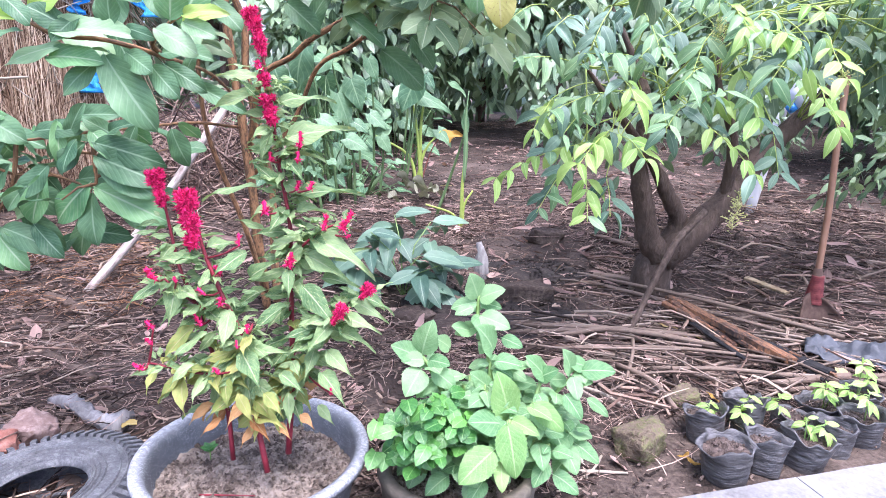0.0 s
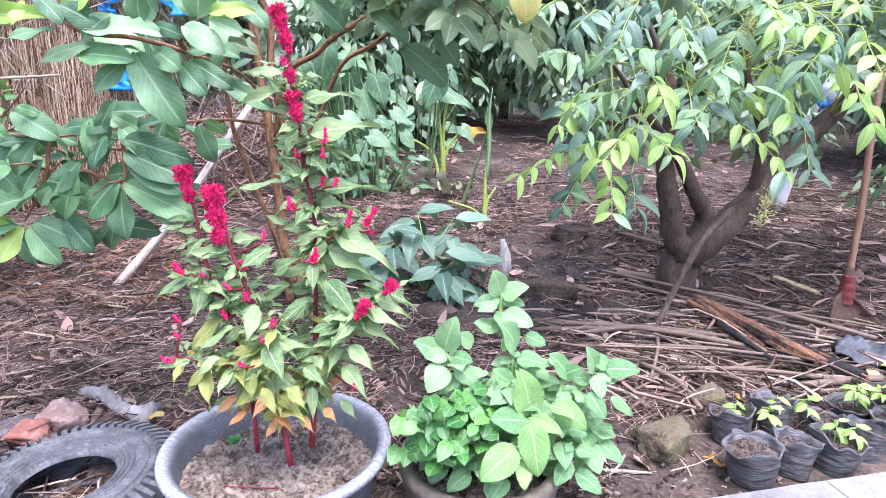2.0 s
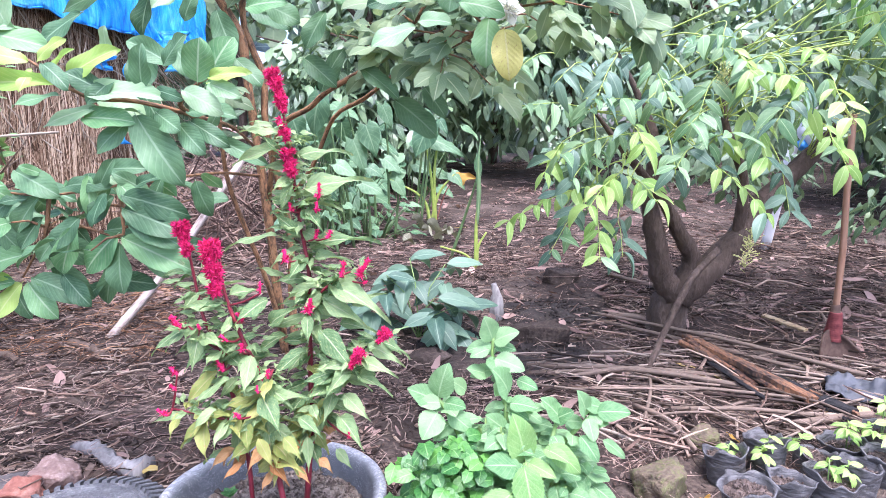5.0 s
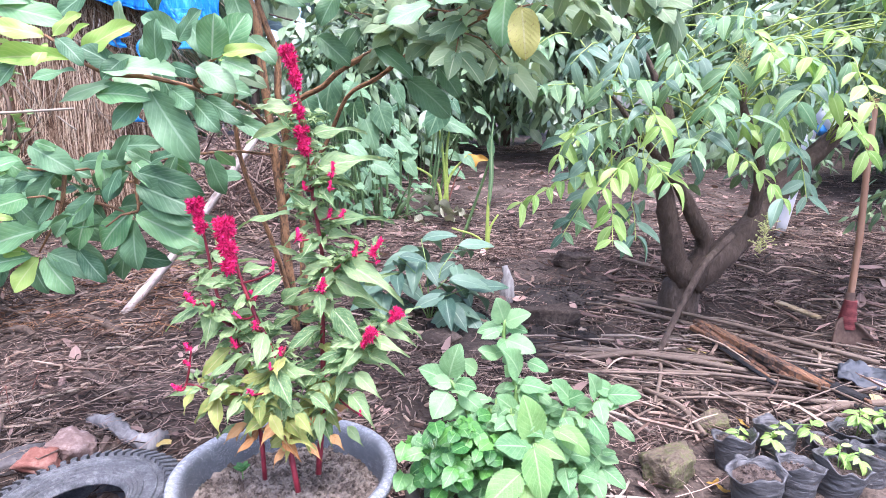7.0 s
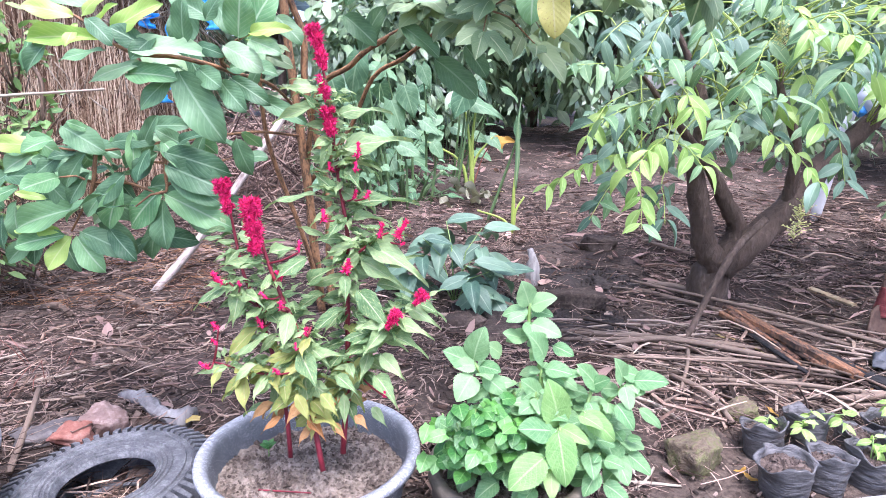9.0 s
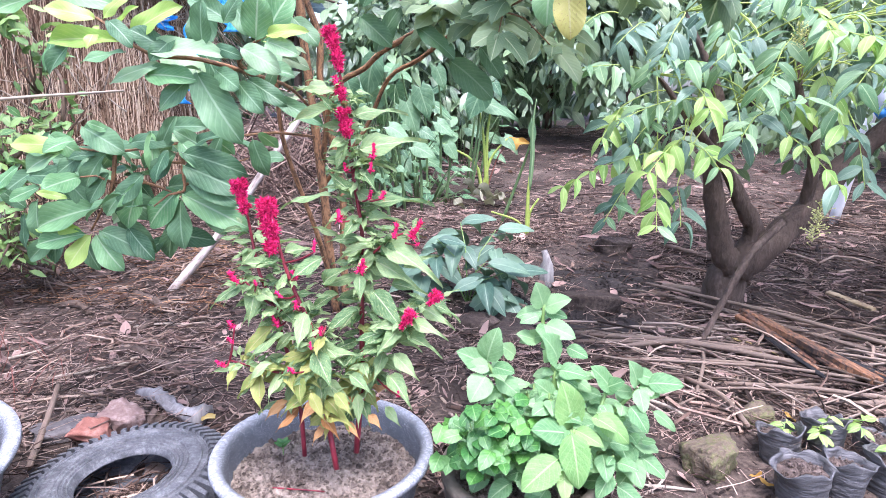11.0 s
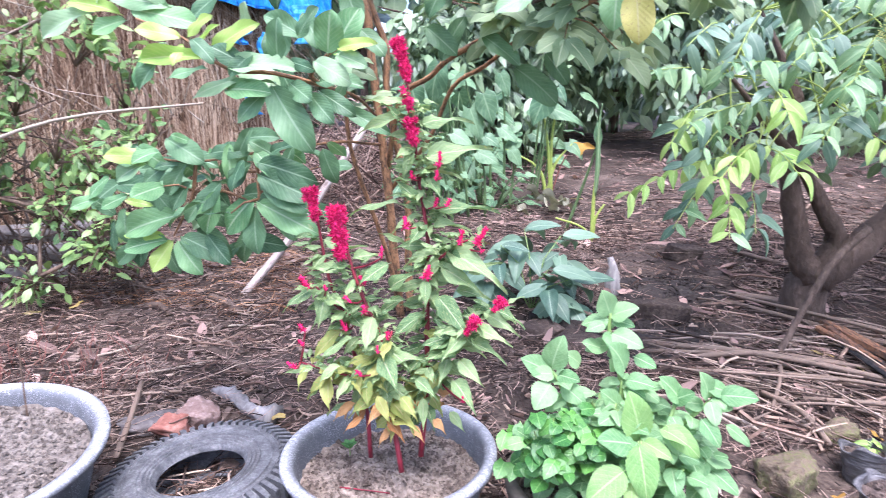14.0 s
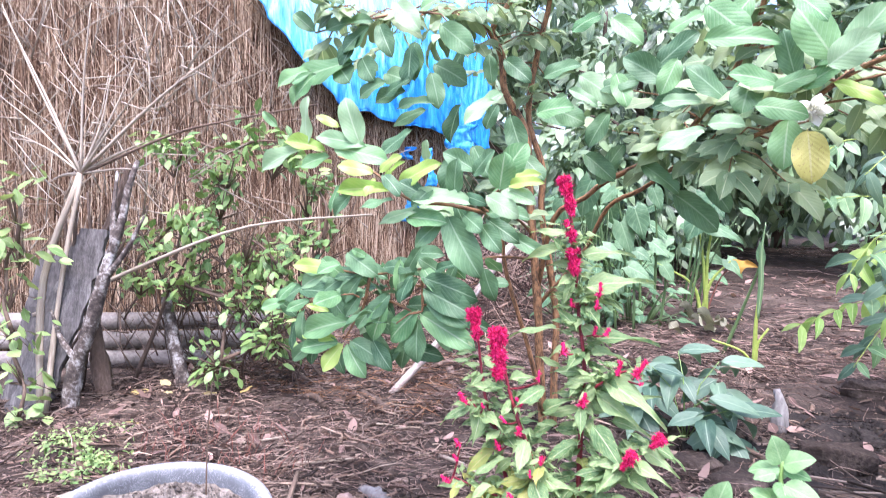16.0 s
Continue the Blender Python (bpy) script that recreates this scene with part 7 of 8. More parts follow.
    for c, rad, cnt in (((1.5, 2.9, 1.2), (0.75, 0.35, 0.28), 420), ((2.2, 2.9, 1.15), (0.6, 0.4, 0.35), 420), ((1.1, 3.0, 1.3), (0.5, 0.4, 0.22), 260), ((1.9, 2.6, 1.55), (1.0, 0.4, 0.3), 500), ((2.6, 2.9, 0.9), (0.4, 0.3, 0.3), 200), ((0.75, 3.3, 0.85), (0.4, 0.35, 0.25), 260), ((1.6, 3.5, 0.85), (0.7, 0.4, 0.3), 420), ((2.6, 3.5, 0.7), (0.6, 0.4, 0.4), 320)):
        crown(geo, rng, c, rad, cnt, LEAF_SLIM, 0.1, 0.35, 0.3)
    part("inner_foliage", geo, CROWN_GREEN, tree, kind="stuff")
    for cx, cy, cz in [(1.02, 2.1, 0.62), (1.0, 2.08, 0.56), (1.52, 2.1, 0.95), (0.93, 2.2, 1.18), (1.62, 2.1, 0.98), (1.3, 2.1, 1.02)]:
        buds = Geo()
        for _ in range(45):
            p = Vector((cx + rng.gauss(0, 0.016), cy + rng.gauss(0, 0.016), cz + rng.gauss(0, 0.022)))
            buds.add(*lathe([(0.0, -0.003), (0.0033, 0.0), (0.0, 0.003)], 5), Matrix.Translation(p))
            buds.add(*tube([p, (cx, cy, p.z - 0.012)], 0.0008, 0.0008, 3))
        part("flower_cluster", buds, BUD, tree, "small yellow flower buds")


build_fruit_tree()


# ---- taro and other broad-leaved plants ----
def taro(x, y, stalks, label, seed, size=0.3):
    rng = random.Random(seed)
    z = earth(x, y)
    plant = thing("taro_plant", label, "plant", (x, y, z), "taro plants")
    for dx, dy, h, s in stalks:
        top = Vector((x + dx, y + dy, z + h))
        part("stalk", Geo().add(*tube(smooth_line([(x + rng.uniform(-0.02, 0.02), y, z - 0.02), (x + dx * 0.25, y + dy * 0.3, z + h * 0.6), top]), 0.016 if h > 0.35 else 0.009, 0.006, 7)), LIME_STEM, plant)
        if s > 0:
            a = math.atan2(-0.8, dx * 3 + rng.uniform(-0.4, 0.4))
            tip = top + Vector((math.cos(a), math.sin(a) * 0.6, -0.55)).normalized() * size * s
            back = top - Vector((math.cos(a), math.sin(a) * 0.6, -0.2)).normalized() * size * s * 0.25
            put_leaf("leaf", BROAD_SHAPES[0][seed % 4], toward(back, tip, (rng.uniform(-0.2, 0.2), -0.7, 1), 1.0), plant)
    return plant


taro(-0.19, 4.87, [(-0.06, 0, 0.66, 0), (0.05, 0, 0.7, 0), (-0.34, 0, 0.36, 0), (0.17, 0.05, 0.4, 0.5)], "green taro plant with upright stalks and broad leaves", 2, 0.26)
taro(0.12, 3.82, [(0.01, 0, 0.4, 0.0), (-0.22, -0.05, 0.16, 0.0), (0.07, 0.02, 0.24, 0.0)], "young taro plant with a furled upright leaf", 5, 0.3)
furled = bpy.data.objects["taro_plant.001"]
part("furled_leaf", Geo().add(*tube(smooth_line([(0.13, 3.82, 0.42), (0.14, 3.82, 0.62), (0.135, 3.81, 0.8), (0.15, 3.8, 0.97)], 6), 0.016, 0.009, 8, ring=lambda t: 0.3 + 0.8 * math.sin(math.pi * min(1, t * 0.95 + 0.1)))), FRUIT_MID, furled, "pale furled leaf")
wither = bpy.data.objects["taro_plant"]
put_leaf("leaf", Geo().add(*leaf(0.34, 0.4, 12, 6, 0.6, 0.3, 0.5)).mesh("leaf", DRY_YELLOW), toward((-0.02, 4.95, 0.6), (0.13, 4.9, 0.66), (0.2, -1.0, 0.8)), wither, "withered orange leaf")
part("stalk", Geo().add(*tube(smooth_line([(-0.19, 4.87, 0.2), (-0.1, 4.92, 0.5), (-0.02, 4.95, 0.62)]), 0.008, 0.004, 6)), RUSTY_STEM, wither, "dry brown stalk")


def broad_bush(x, y, count, spread, height, label, seed, size=0.3):
    rng = random.Random(seed)
    z = earth(x, y)
    plant = thing("broad_leaf_plant", label, "plant", (x, y, z), "broad-leaved plants")
    for k in range(count):
        a = rng.uniform(0, 6.283)
        q = spread * rng.random() ** 0.6
        top = Vector((x + math.cos(a) * q, y + math.sin(a) * q * 0.7, z + height * rng.uniform(0.12, 1.0)))
        part("stalk", Geo().add(*tube([(x + math.cos(a) * q * 0.4, y, z - 0.02), (x + math.cos(a) * q * 0.7, y, top.z * 0.6 + z * 0.4), top], 0.006, 0.003, 5)), DARK_STALK, plant)
        tip = top + Vector((math.cos(a) + rng.uniform(-0.5, 0.5), math.sin(a) * 0.8 - 0.4, rng.uniform(-0.6, 0.1))).normalized() * size * rng.uniform(0.6, 1.2)
        put_leaf("leaf", BROAD_SHAPES[0][k % 4], toward(top, tip, (rng.uniform(-0.6, 0.6), rng.uniform(-0.8, 0.2), 1), rng.uniform(0.75, 1.1)), plant)


broad_bush(-0.98, 5.1, 44, 0.5, 0.8, "broad heart-shaped leaves of a taro clump", 61, 0.18)
broad_bush(-1.3, 5.6, 30, 0.6, 0.95, "broad heart-shaped leaves of a taro clump", 62, 0.21)
broad_bush(-0.5, 6.1, 26, 0.6, 0.8, "broad heart-shaped leaves of a taro clump", 63, 0.19)
broad_bush(-1.0, 4.3, 40, 0.4, 0.6, "low broad-leaved weeds behind the guava", 64, 0.11)
broad_bush(-0.68, 4.5, 46, 0.4, 0.4, "low broad-leaved weeds behind the guava", 65, 0.1)


clump = thing("taro_plant", "large pale taro leaves on tall green stalks", "plant", (-0.6, 4.6, earth(-0.6, 4.6)), "taro plants")
rng = random.Random(66)
for k, (bx, by, bz, tx, ty, tz, w, tone) in enumerate(TARO_LEAVES):
    put_leaf("leaf", BROAD_SHAPES[0][k % 4], toward((bx, by, bz), (tx, ty, tz), (rng.uniform(-0.3, 0.3), -0.9, 0.8), w * 1.1), clump)
    foot = Vector((bx * 0.7 - 0.15, by + 0.05, earth(bx * 0.7 - 0.15, by)))
    part("stalk", Geo().add(*tube(smooth_line([foot, foot.lerp(Vector((bx, by, bz)), 0.6) + Vector((0.02, 0.03, 0.04)), (bx, by + 0.01, bz)]), 0.012, 0.006, 6)), DARK_STALK, clump)


def seedling(x, y, z, sprays, label, seed, size, name="fruit_seedling", dark=2, group=""):
    rng = random.Random(seed)
    plant = thing(name, label, "plant", (x, y, z), group)
    for dx, dy, h in sprays:
        top = Vector((x + dx, y + dy, z + h))
        part("stem", Geo().add(*tube([(x, y, z - 0.02), (x + dx * 0.4, y + dy * 0.4, z + h * 0.7), top], 0.004 if size > 0.1 else 0.002, 0.002 if size > 0.1 else 0.0012, 5)), GREEN_STEM, plant)
        for k in range(8):
            a = k * 0.9 + rng.uniform(-0.3, 0.3)
            b = top + Vector((0, 0, -0.01 * k * size / 0.1))
            tip = b + Vector((math.cos(a), math.sin(a), rng.uniform(-0.6, 0.25))).normalized() * size * rng.uniform(0.7, 1.1)
            put_leaf("leaf", FRUIT_SHAPES[dark][k % 4], toward(b, tip, (rng.uniform(-0.3, 0.3), -0.6, 1), rng.uniform(0.4, 0.5)), plant)


seedling(-0.17, 2.75, earth(-0.17, 2.75), [(-0.15, 0, 0.3), (0.08, -0.1, 0.22), (-0.05, 0.1, 0.36), (0.12, 0.1, 0.33), (-0.22, 0.05, 0.2), (0.16, -0.05, 0.16)], "dark green seedling tree growing behind the cockscomb", 71, 0.19)


# ---- seedlings in black bags ----
def poly_bag(x, y, r, h, seed, plant, tilt=(0, 0), slump=0.0):
    """A soft bag: creased round its side, the loose collar above the soil crumpled and turned out."""
    rng = random.Random(seed)
    z = earth(x, y)
    bag = thing("seedling_bag", "creased black plastic seedling bag filled with soil", "plant bag", (x, y, z), "seedling bags")
    m = pose(x, y, z - 0.004, *tilt, 0)
    verts, faces, seg = [], [], 56
    levels = [(0.0, 0.0)] + [(q, 0.0) for q in np.linspace(0.0, 1.0, 24)] + [(q, 0.005) for q in (1.0, 0.9, 0.8, 0.68)]
    for row, (q, inset) in enumerate(levels):
        for k in range(seg):
            a = 6.28319 * k / seg
            ca, sa = math.cos(a), math.sin(a)
            collar = max(0.0, (q - 0.74) / 0.26)
            rad = r * (0.84 + 0.16 * q) * (1 + 0.1 * noise.noise((ca * 1.3 + seed, sa * 1.3, q * 1.5)) + 0.045 * noise.noise((ca * 1.6, sa * 1.6 + seed, q * 22)) + 0.035 * noise.noise((ca * 5, sa * 5 + seed, q * 5)))
            rad *= 1 + collar * (0.1 + 0.2 * noise.noise((ca * 2.2 + seed, sa * 2.2, 5)))
            if row == 0:
                rad *= 0.05
            up = h * q * (1 + 0.06 * noise.noise((ca * 1.4, sa * 1.4, seed))) + collar * h * (0.22 * noise.noise((ca * 1.7, sa * 1.7 + seed, 9)) - slump * max(0.0, sa))
            verts.append(((rad - inset) * ca, (rad - inset) * sa, up))
    faces = [(i * seg + k, i * seg + (k + 1) % seg, (i + 1) * seg + (k + 1) % seg, (i + 1) * seg + k) for i in range(len(levels) - 1) for k in range(seg)]
    part("bag", Geo().add(verts, faces, None, m), BLACK_PLASTIC, bag)
    soil = Geo()
    ring = [(r * 0.95 * q * math.cos(a), r * 0.95 * q * math.sin(a), h * 0.7 + 0.016 * noise.noise((math.cos(a) * 3, math.sin(a) * 3 + q * 4, seed))) for q in (0.35, 0.7, 1) for a in [6.2832 * k / 20 for k in range(20)]]
    soil.add([(0, 0, h * 0.72)] + ring, [(0, 1 + k, 1 + (k + 1) % 20) for k in range(20)] + [(1 + 20 * i + k, 21 + 20 * i + k, 21 + 20 * i + (k + 1) % 20, 1 + 20 * i + (k + 1) % 20) for i in range(2) for k in range(20)], None, m)
    for _ in range(110):
        a, q, s = rng.uniform(0, 6.28), r * 0.86 * math.sqrt(rng.random()), rng.uniform(0.0015, 0.005)
        c = Matrix.Translation((q * math.cos(a), q * math.sin(a), h * 0.715 + rng.uniform(-0.002, 0.006)))
        soil.add([(s * rng.uniform(0.6, 1.2) * u, s * rng.uniform(0.6, 1.2) * v, s * w) for u, v, w in ((1, 0, 0), (0, 1, 0), (-1, 0, 0), (0, -1, 0), (0, 0, 1), (0, 0, -1))], [(0, 1, 4), (1, 2, 4), (2, 3, 4), (3, 0, 4), (1, 0, 5), (2, 1, 5), (3, 2, 5), (0, 3, 5)], None, m @ c)
    part("soil", soil, BAG_SOIL, bag, smooth=False)
    if plant:
        seedling(x, y, z + h * 0.72, plant, "small yellow-green seedling in a black bag", seed, 0.044, "bag_seedling", 0, "bag seedlings")


poly_bag(0.752, 1.425, 0.066, 0.11, 81, [], (3, -4), 0.1)
poly_bag(0.863, 1.455, 0.054, 0.1, 82, [], (-3, 5))
poly_bag(0.99, 1.495, 0.064, 0.1, 83, [(0.01, 0.02, 0.05), (0.05, 0.0, 0.045)], (4, 6), 0.2)
poly_bag(1.105, 1.55, 0.054, 0.09, 84, [], (-5, 4))
poly_bag(1.22, 1.6, 0.056, 0.095, 85, [(0.0, 0.0, 0.08)], (2, -6))
poly_bag(0.772, 1.6, 0.057, 0.1, 86, [(0.01, 0.02, 0.03)], (-6, -3), 0.15)
poly_bag(0.897, 1.64, 0.058, 0.12, 87, [(-0.01, -0.03, 0.05), (0.06, -0.06, 0.06), (-0.04, -0.06, 0.035)], (-8, 3), 0.1)
poly_bag(1.035, 1.66, 0.056, 0.085, 88, [], (7, 8), 0.35)
poly_bag(1.17, 1.71, 0.06, 0.09, 89, [(-0.03, -0.04, 0.1), (0.05, -0.03, 0.09), (0.0, 0.0, 0.07)], (-4, -5))
poly_bag(1.31, 1.77, 0.056, 0.091, 90, [(0.0, 0, 0.12), (0.03, 0, 0.07)], (5, 3))


# ---- poles, pipes, planks, tools ----
def stick(name, label, category, pts, r0, r1, mat, seg=8, wobble=0.06, parent=None, group="", lift=0.0, per=4):
    line = smooth_line(pts, per) if len(pts) > 2 else [Vector(pts[0]).lerp(Vector(pts[1]), k / 6) for k in range(7)]
    ob = part(name, Geo().add(*tube(line, r0, r1, seg, wobble)), mat, parent)
    if parent is None:
        tagged(ob, label, category, group)
    return ob


def on(x, y, dz=0.0):
    return (x, y, earth(x, y) + dz)


stick("bamboo_pole", "pale weathered bamboo pole leaning into the shrubs", "pole", [(-1.64, 2.73, 0.03), (-1.48, 3.1, 0.33), (-1.19, 3.45, 0.86)], 0.023, 0.019, PALE_WOOD, 12, 0.03)
stick("white_pipe", "white plastic pipe leaning upright under the fruit tree", "pipe", [(2.145, 4.266, 0.15), (2.205, 4.12, 0.92)], 0.032, 0.032, WHITE_PLASTIC, 14, 0.0)


def build_shovel():
    tool = thing("shovel", "shovel standing in the soil with a brown wooden handle", "shovel", (1.66, 2.56, 0.0))
    part("handle", Geo().add(*tube([(1.62, 2.56, 0.2), (1.623, 2.56, 0.273), (1.624, 2.56, 0.492), (1.625, 2.58, 0.75), (1.63, 2.6, 1.05)], 0.014, 0.013, 12)), HANDLE_WOOD, tool)
    part("socket", Geo().add(*tube([(1.617, 2.56, 0.07), (1.62, 2.56, 0.16), (1.622, 2.56, 0.255)], 0.032, 0.018, 12)), RUST, tool)
    part("cord_wrap", Geo().add(*tube([(1.624 - 0.005 * k / 32, 2.555, 0.222 - 0.0038 * k) for k in range(33)], 0.024, 0.038, 14, ring=lambda t: 1 + 0.09 * math.sin(t * 90))), RED_CORD, tool, "red cord wound round the socket")
    verts, faces = [], []
    for j in range(11):
        for i in range(11):
            u, v = -1 + i / 5, j / 10
            w = 0.1 * (0.5 + 0.5 * min(1, v * 2.5)) * (1 - max(0, v - 0.65) ** 2 * 5)
            verts.append((1.6 + u * w + v * 0.07, 2.55 - 0.035 * u * u - v * 0.06, 0.15 - v * 0.2 - 0.02 * abs(u)))
    faces = [(j * 11 + i, j * 11 + i + 1, (j + 1) * 11 + i + 1, (j + 1) * 11 + i) for j in range(10) for i in range(10)]
    blade = part("blade", Geo().add(verts, faces), RUST, tool, "rusty soil-caked blade")
    blade.modifiers.new("thickness", "SOLIDIFY").thickness = 0.01


build_shovel()
stick("dead_stick", "dark dead stick leaning on the fruit tree", "stick", [(0.764, 2.36, 0.0), (0.87, 2.43, 0.2), (0.985, 2.52, 0.37), (1.131, 2.62, 0.48)], 0.012, 0.016, DARK_BARK, 8, 0.15)
stick("tree_stub", "grey splintered stub of wood in the soil", "stump", [on(0.2, 2.98, -0.03), on(0.205, 3.0, 0.1), on(0.19, 3.02, 0.17)], 0.04, 0.012, GREY_WOOD, 9, 0.3)

REEDS = [((-0.05, 2.79), (0.68, 2.29), 0.02), ((0.2, 2.52), (0.95, 2.2), 0.013), ((0.29, 2.39), (1.16, 2.26), 0.016), ((0.3, 2.45), (1.2, 2.16), 0.02), ((0.5, 2.2), (1.25, 2.05), 0.012),
         ((0.69, 2.99), (1.58, 2.26), 0.017), ((0.84, 3.68), (1.16, 3.36), 0.022), ((0.77, 2.99), (0.98, 2.88), 0.03), ((0.62, 1.99), (0.72, 1.69), 0.016), ((0.77, 2.3), (0.62, 1.87), 0.012), ((0.5, 2.02), (1.1, 2.0), 0.009),
         ((1.1, 1.9), (1.7, 1.98), 0.024), ((1.15, 1.86), (1.75, 1.94), 0.016), ((1.8, 3.07), (1.78, 2.86), 0.014), ((2.04, 2.97), (2.4, 3.08), 0.012), ((0.96, 2.05), (1.1, 2.1), 0.012),
         ((0.95, 2.5), (1.5, 2.0), 0.01), ((0.6, 2.35), (1.3, 2.3), 0.014), ((0.4, 2.3), (1.0, 2.35), 0.018), ((0.9, 2.75), (1.9, 2.3), 0.009), ((0.6, 2.1), (1.15, 1.85), 0.01), ((1.5, 2.5), (2.2, 2.3), 0.01), ((1.2, 2.5), (1.9, 2.7), 0.008), ((0.75, 2.0), (1.3, 1.92), 0.014), ((0.55, 1.9), (1.05, 1.95), 0.008)]
for k, (a, b, r0) in enumerate(REEDS):
    r0 *= 0.62
    z = 0.015 + 0.008 * (k % 5)
    mid = ((a[0] + b[0]) / 2 + 0.02 * math.sin(k), (a[1] + b[1]) / 2)
    stick("dry_reed", "long dry brown reed stalk lying on the straw", "reed", [on(*a, r0 + z * 0.4), on(*mid, r0 + z), on(*b, r0 + z * 0.5)], r0, r0 * 0.8, REED, 8, 0.08, group="reed stalks")
stick("dry_reed", "long straight pale reed lying across the straw", "reed", [on(0.69, 2.99, 0.05), on(1.14, 2.62, 0.065), on(1.58, 2.26, 0.06)], 0.0075, 0.0095, REED, 8, 0.06, group="reed stalks")
rng = random.Random(8)
geo = Geo()
for k in range(250):
    x, y = rng.uniform(0.3, 2.4), max(1.85 + 0.1 * rng.random(), rng.gauss(2.25, 0.28))
    a, ln, r = rng.gauss(-0.3, 0.5), rng.uniform(0.12, 0.6), rng.uniform(0.002, 0.0065)
    d = Vector((math.cos(a), math.sin(a), 0))
    c = Vector(on(x, y, r + rng.random() * 0.045))
    geo.add(*tube([c - d * ln / 2, c + Vector((0, rng.uniform(-0.02, 0.02), 0.01)), c + d * ln / 2 + Vector((0, 0, rng.uniform(-0.02, 0.02)))], r, r * 0.7, 5, 0.15, rng))
tagged(part("reed_pile", geo, REED), "pile of dry brown reed stalks on the ground", "reeds", kind="stuff")


def plank(name, label, a, b, w, t, mat, roll=0.0, seed=1, across=None):
    a, b = Vector(a), Vector(b)
    d = (b - a).normalized()
    side = d.cross(Vector((0, 0, 1))).normalized()
    side = Matrix.Rotation(roll, 3, d) @ side
    if across:
        side = Vector(across).normalized()
    up = side.cross(d)
    verts, faces, n = [], [], 36
    for i in range(n + 1):
        p = a.lerp(b, i / n)
        for su, sv in ((-1, -1), (1, -1), (1, 0.6), (0.6, 1), (-0.6, 1), (-1, 0.6)):
            k = 1 + 0.3 * noise.noise((i * 0.25, su * 3, seed)) + 0.22 * noise.noise((i * 0.9, su * 3, seed + 7)) - 0.5 * max(0, i / n - 0.85) / 0.15 * (0.5 + noise.noise((su, seed, 1)))
            verts.append(p + side * su * w / 2 * k + up * sv * t / 2 * (1 + 0.3 * noise.noise((i * 0.9, sv * 5, seed + 3))))
    for i in range(n):
        for k in range(6):
            faces.append((i * 6 + k, i * 6 + (k + 1) % 6, i * 6 + 6 + (k + 1) % 6, i * 6 + 6 + k))
    faces += [(5, 4, 3, 2, 1, 0), tuple(n * 6 + k for k in range(6))]
    return tagged(part(name, Geo().add(verts, faces), mat, smooth=False), label, "plank")


for k, (a, b, w, t, mat, lab) in enumerate((((1.05, 2.67), (1.25, 2.02), 0.07, 0.024, BURNT_BROWN, "half-burnt splintered brown plank lying on the reeds"),
                                           ((1.14, 2.42), (1.33, 1.93), 0.055, 0.03, CHAR, "charred black plank end lying on the reeds"),
                                           ((0.99, 2.6), (1.18, 2.2), 0.022, 0.018, BURNT_BROWN, "thin split brown lath lying on the reeds"),
                                           ((1.03, 2.6), (1.15, 2.22), 0.024, 0.024, BURNT, "short scorched lath lying on the reeds"))):
    plank("burnt_plank", lab, on(*a, 0.05 + 0.004 * k), on(*b, 0.045), w, t, mat, 0.2 * (k - 1), 4 + k)
for k in range(9):
    a = (1.0 + 0.03 * k + rng.uniform(-0.03, 0.03), 2.62 - 0.05 * rng.random() - 0.04 * k)
    ln = rng.uniform(0.25, 0.5)
    plank("wood_splinter", "thin scorched splinter of wood beside the planks", on(*a, 0.05), on(a[0] + 0.2 * ln + rng.uniform(-0.05, 0.05), a[1] - ln, 0.05), rng.uniform(0.01, 0.02), 0.01, (BURNT_BROWN, BURNT, CHAR)[k % 3], 0.3 * k, 30 + k)
plank("split_lath", "yellow split bamboo lath beside the shovel", on(1.53, 2.97, 0.03), on(1.6, 2.72, 0.05), 0.03, 0.012, YELLOW_LATH, 0.2, 15)
part_ = Geo().add(*tube(smooth_line([on(-1.2, 1.74, 0.02), on(-1.1, 1.7, 0.03), on(-1.0, 1.63, 0.03), on(-0.9, 1.6, 0.02)], 7), 0.012, 0.036, 14, 0.28, random.Random(4), ring=lambda t: 1 + 0.3 * math.sin(t * 7)))
tagged(part("driftwood", part_, GREY_WOOD), "grey weathered knotty root piece beside the tyre", "driftwood")


def build_sheet():
    verts, nu, nv = [], 48, 28
    a, b = Vector((1.42, 2.25, 0)), Vector((1.8, 2.03, 0))
    d = (b - a)
    s = Vector((-d.y, d.x, 0)).normalized() * 0.2
    for j in range(nv + 1):
        for i in range(nu + 1):
            p = a + d * (i / nu) + s * (j / nv - 0.7)
            verts.append((p.x, p.y, earth(p.x, p.y) + 0.03 + 0.045 * math.sin(math.pi * j / nv) * math.sin(math.pi * (0.1 + 0.85 * i / nu)) + 0.035 * noise.noise((p.x * 11, p.y * 11, 3)) + 0.035 * abs(noise.noise((p.x * 24, p.y * 24, 5)))))
    w = nu + 1
    ob = part("plastic_sheet", Geo().add(verts, [(j * w + i, j * w + i + 1, (j + 1) * w + i + 1, (j + 1) * w + i) for j in range(nv) for i in range(nu)]), GREY_SHEET)
    ob.modifiers.new("thickness", "SOLIDIFY").thickness = 0.004
    tagged(ob, "crumpled grey plastic sheet lying on the reeds", "plastic sheet")


build_sheet()
sprout = thing("weed_sprout", "tiny green weed sprout in the basin", "plant", (-0.49, 1.2, 0.18))
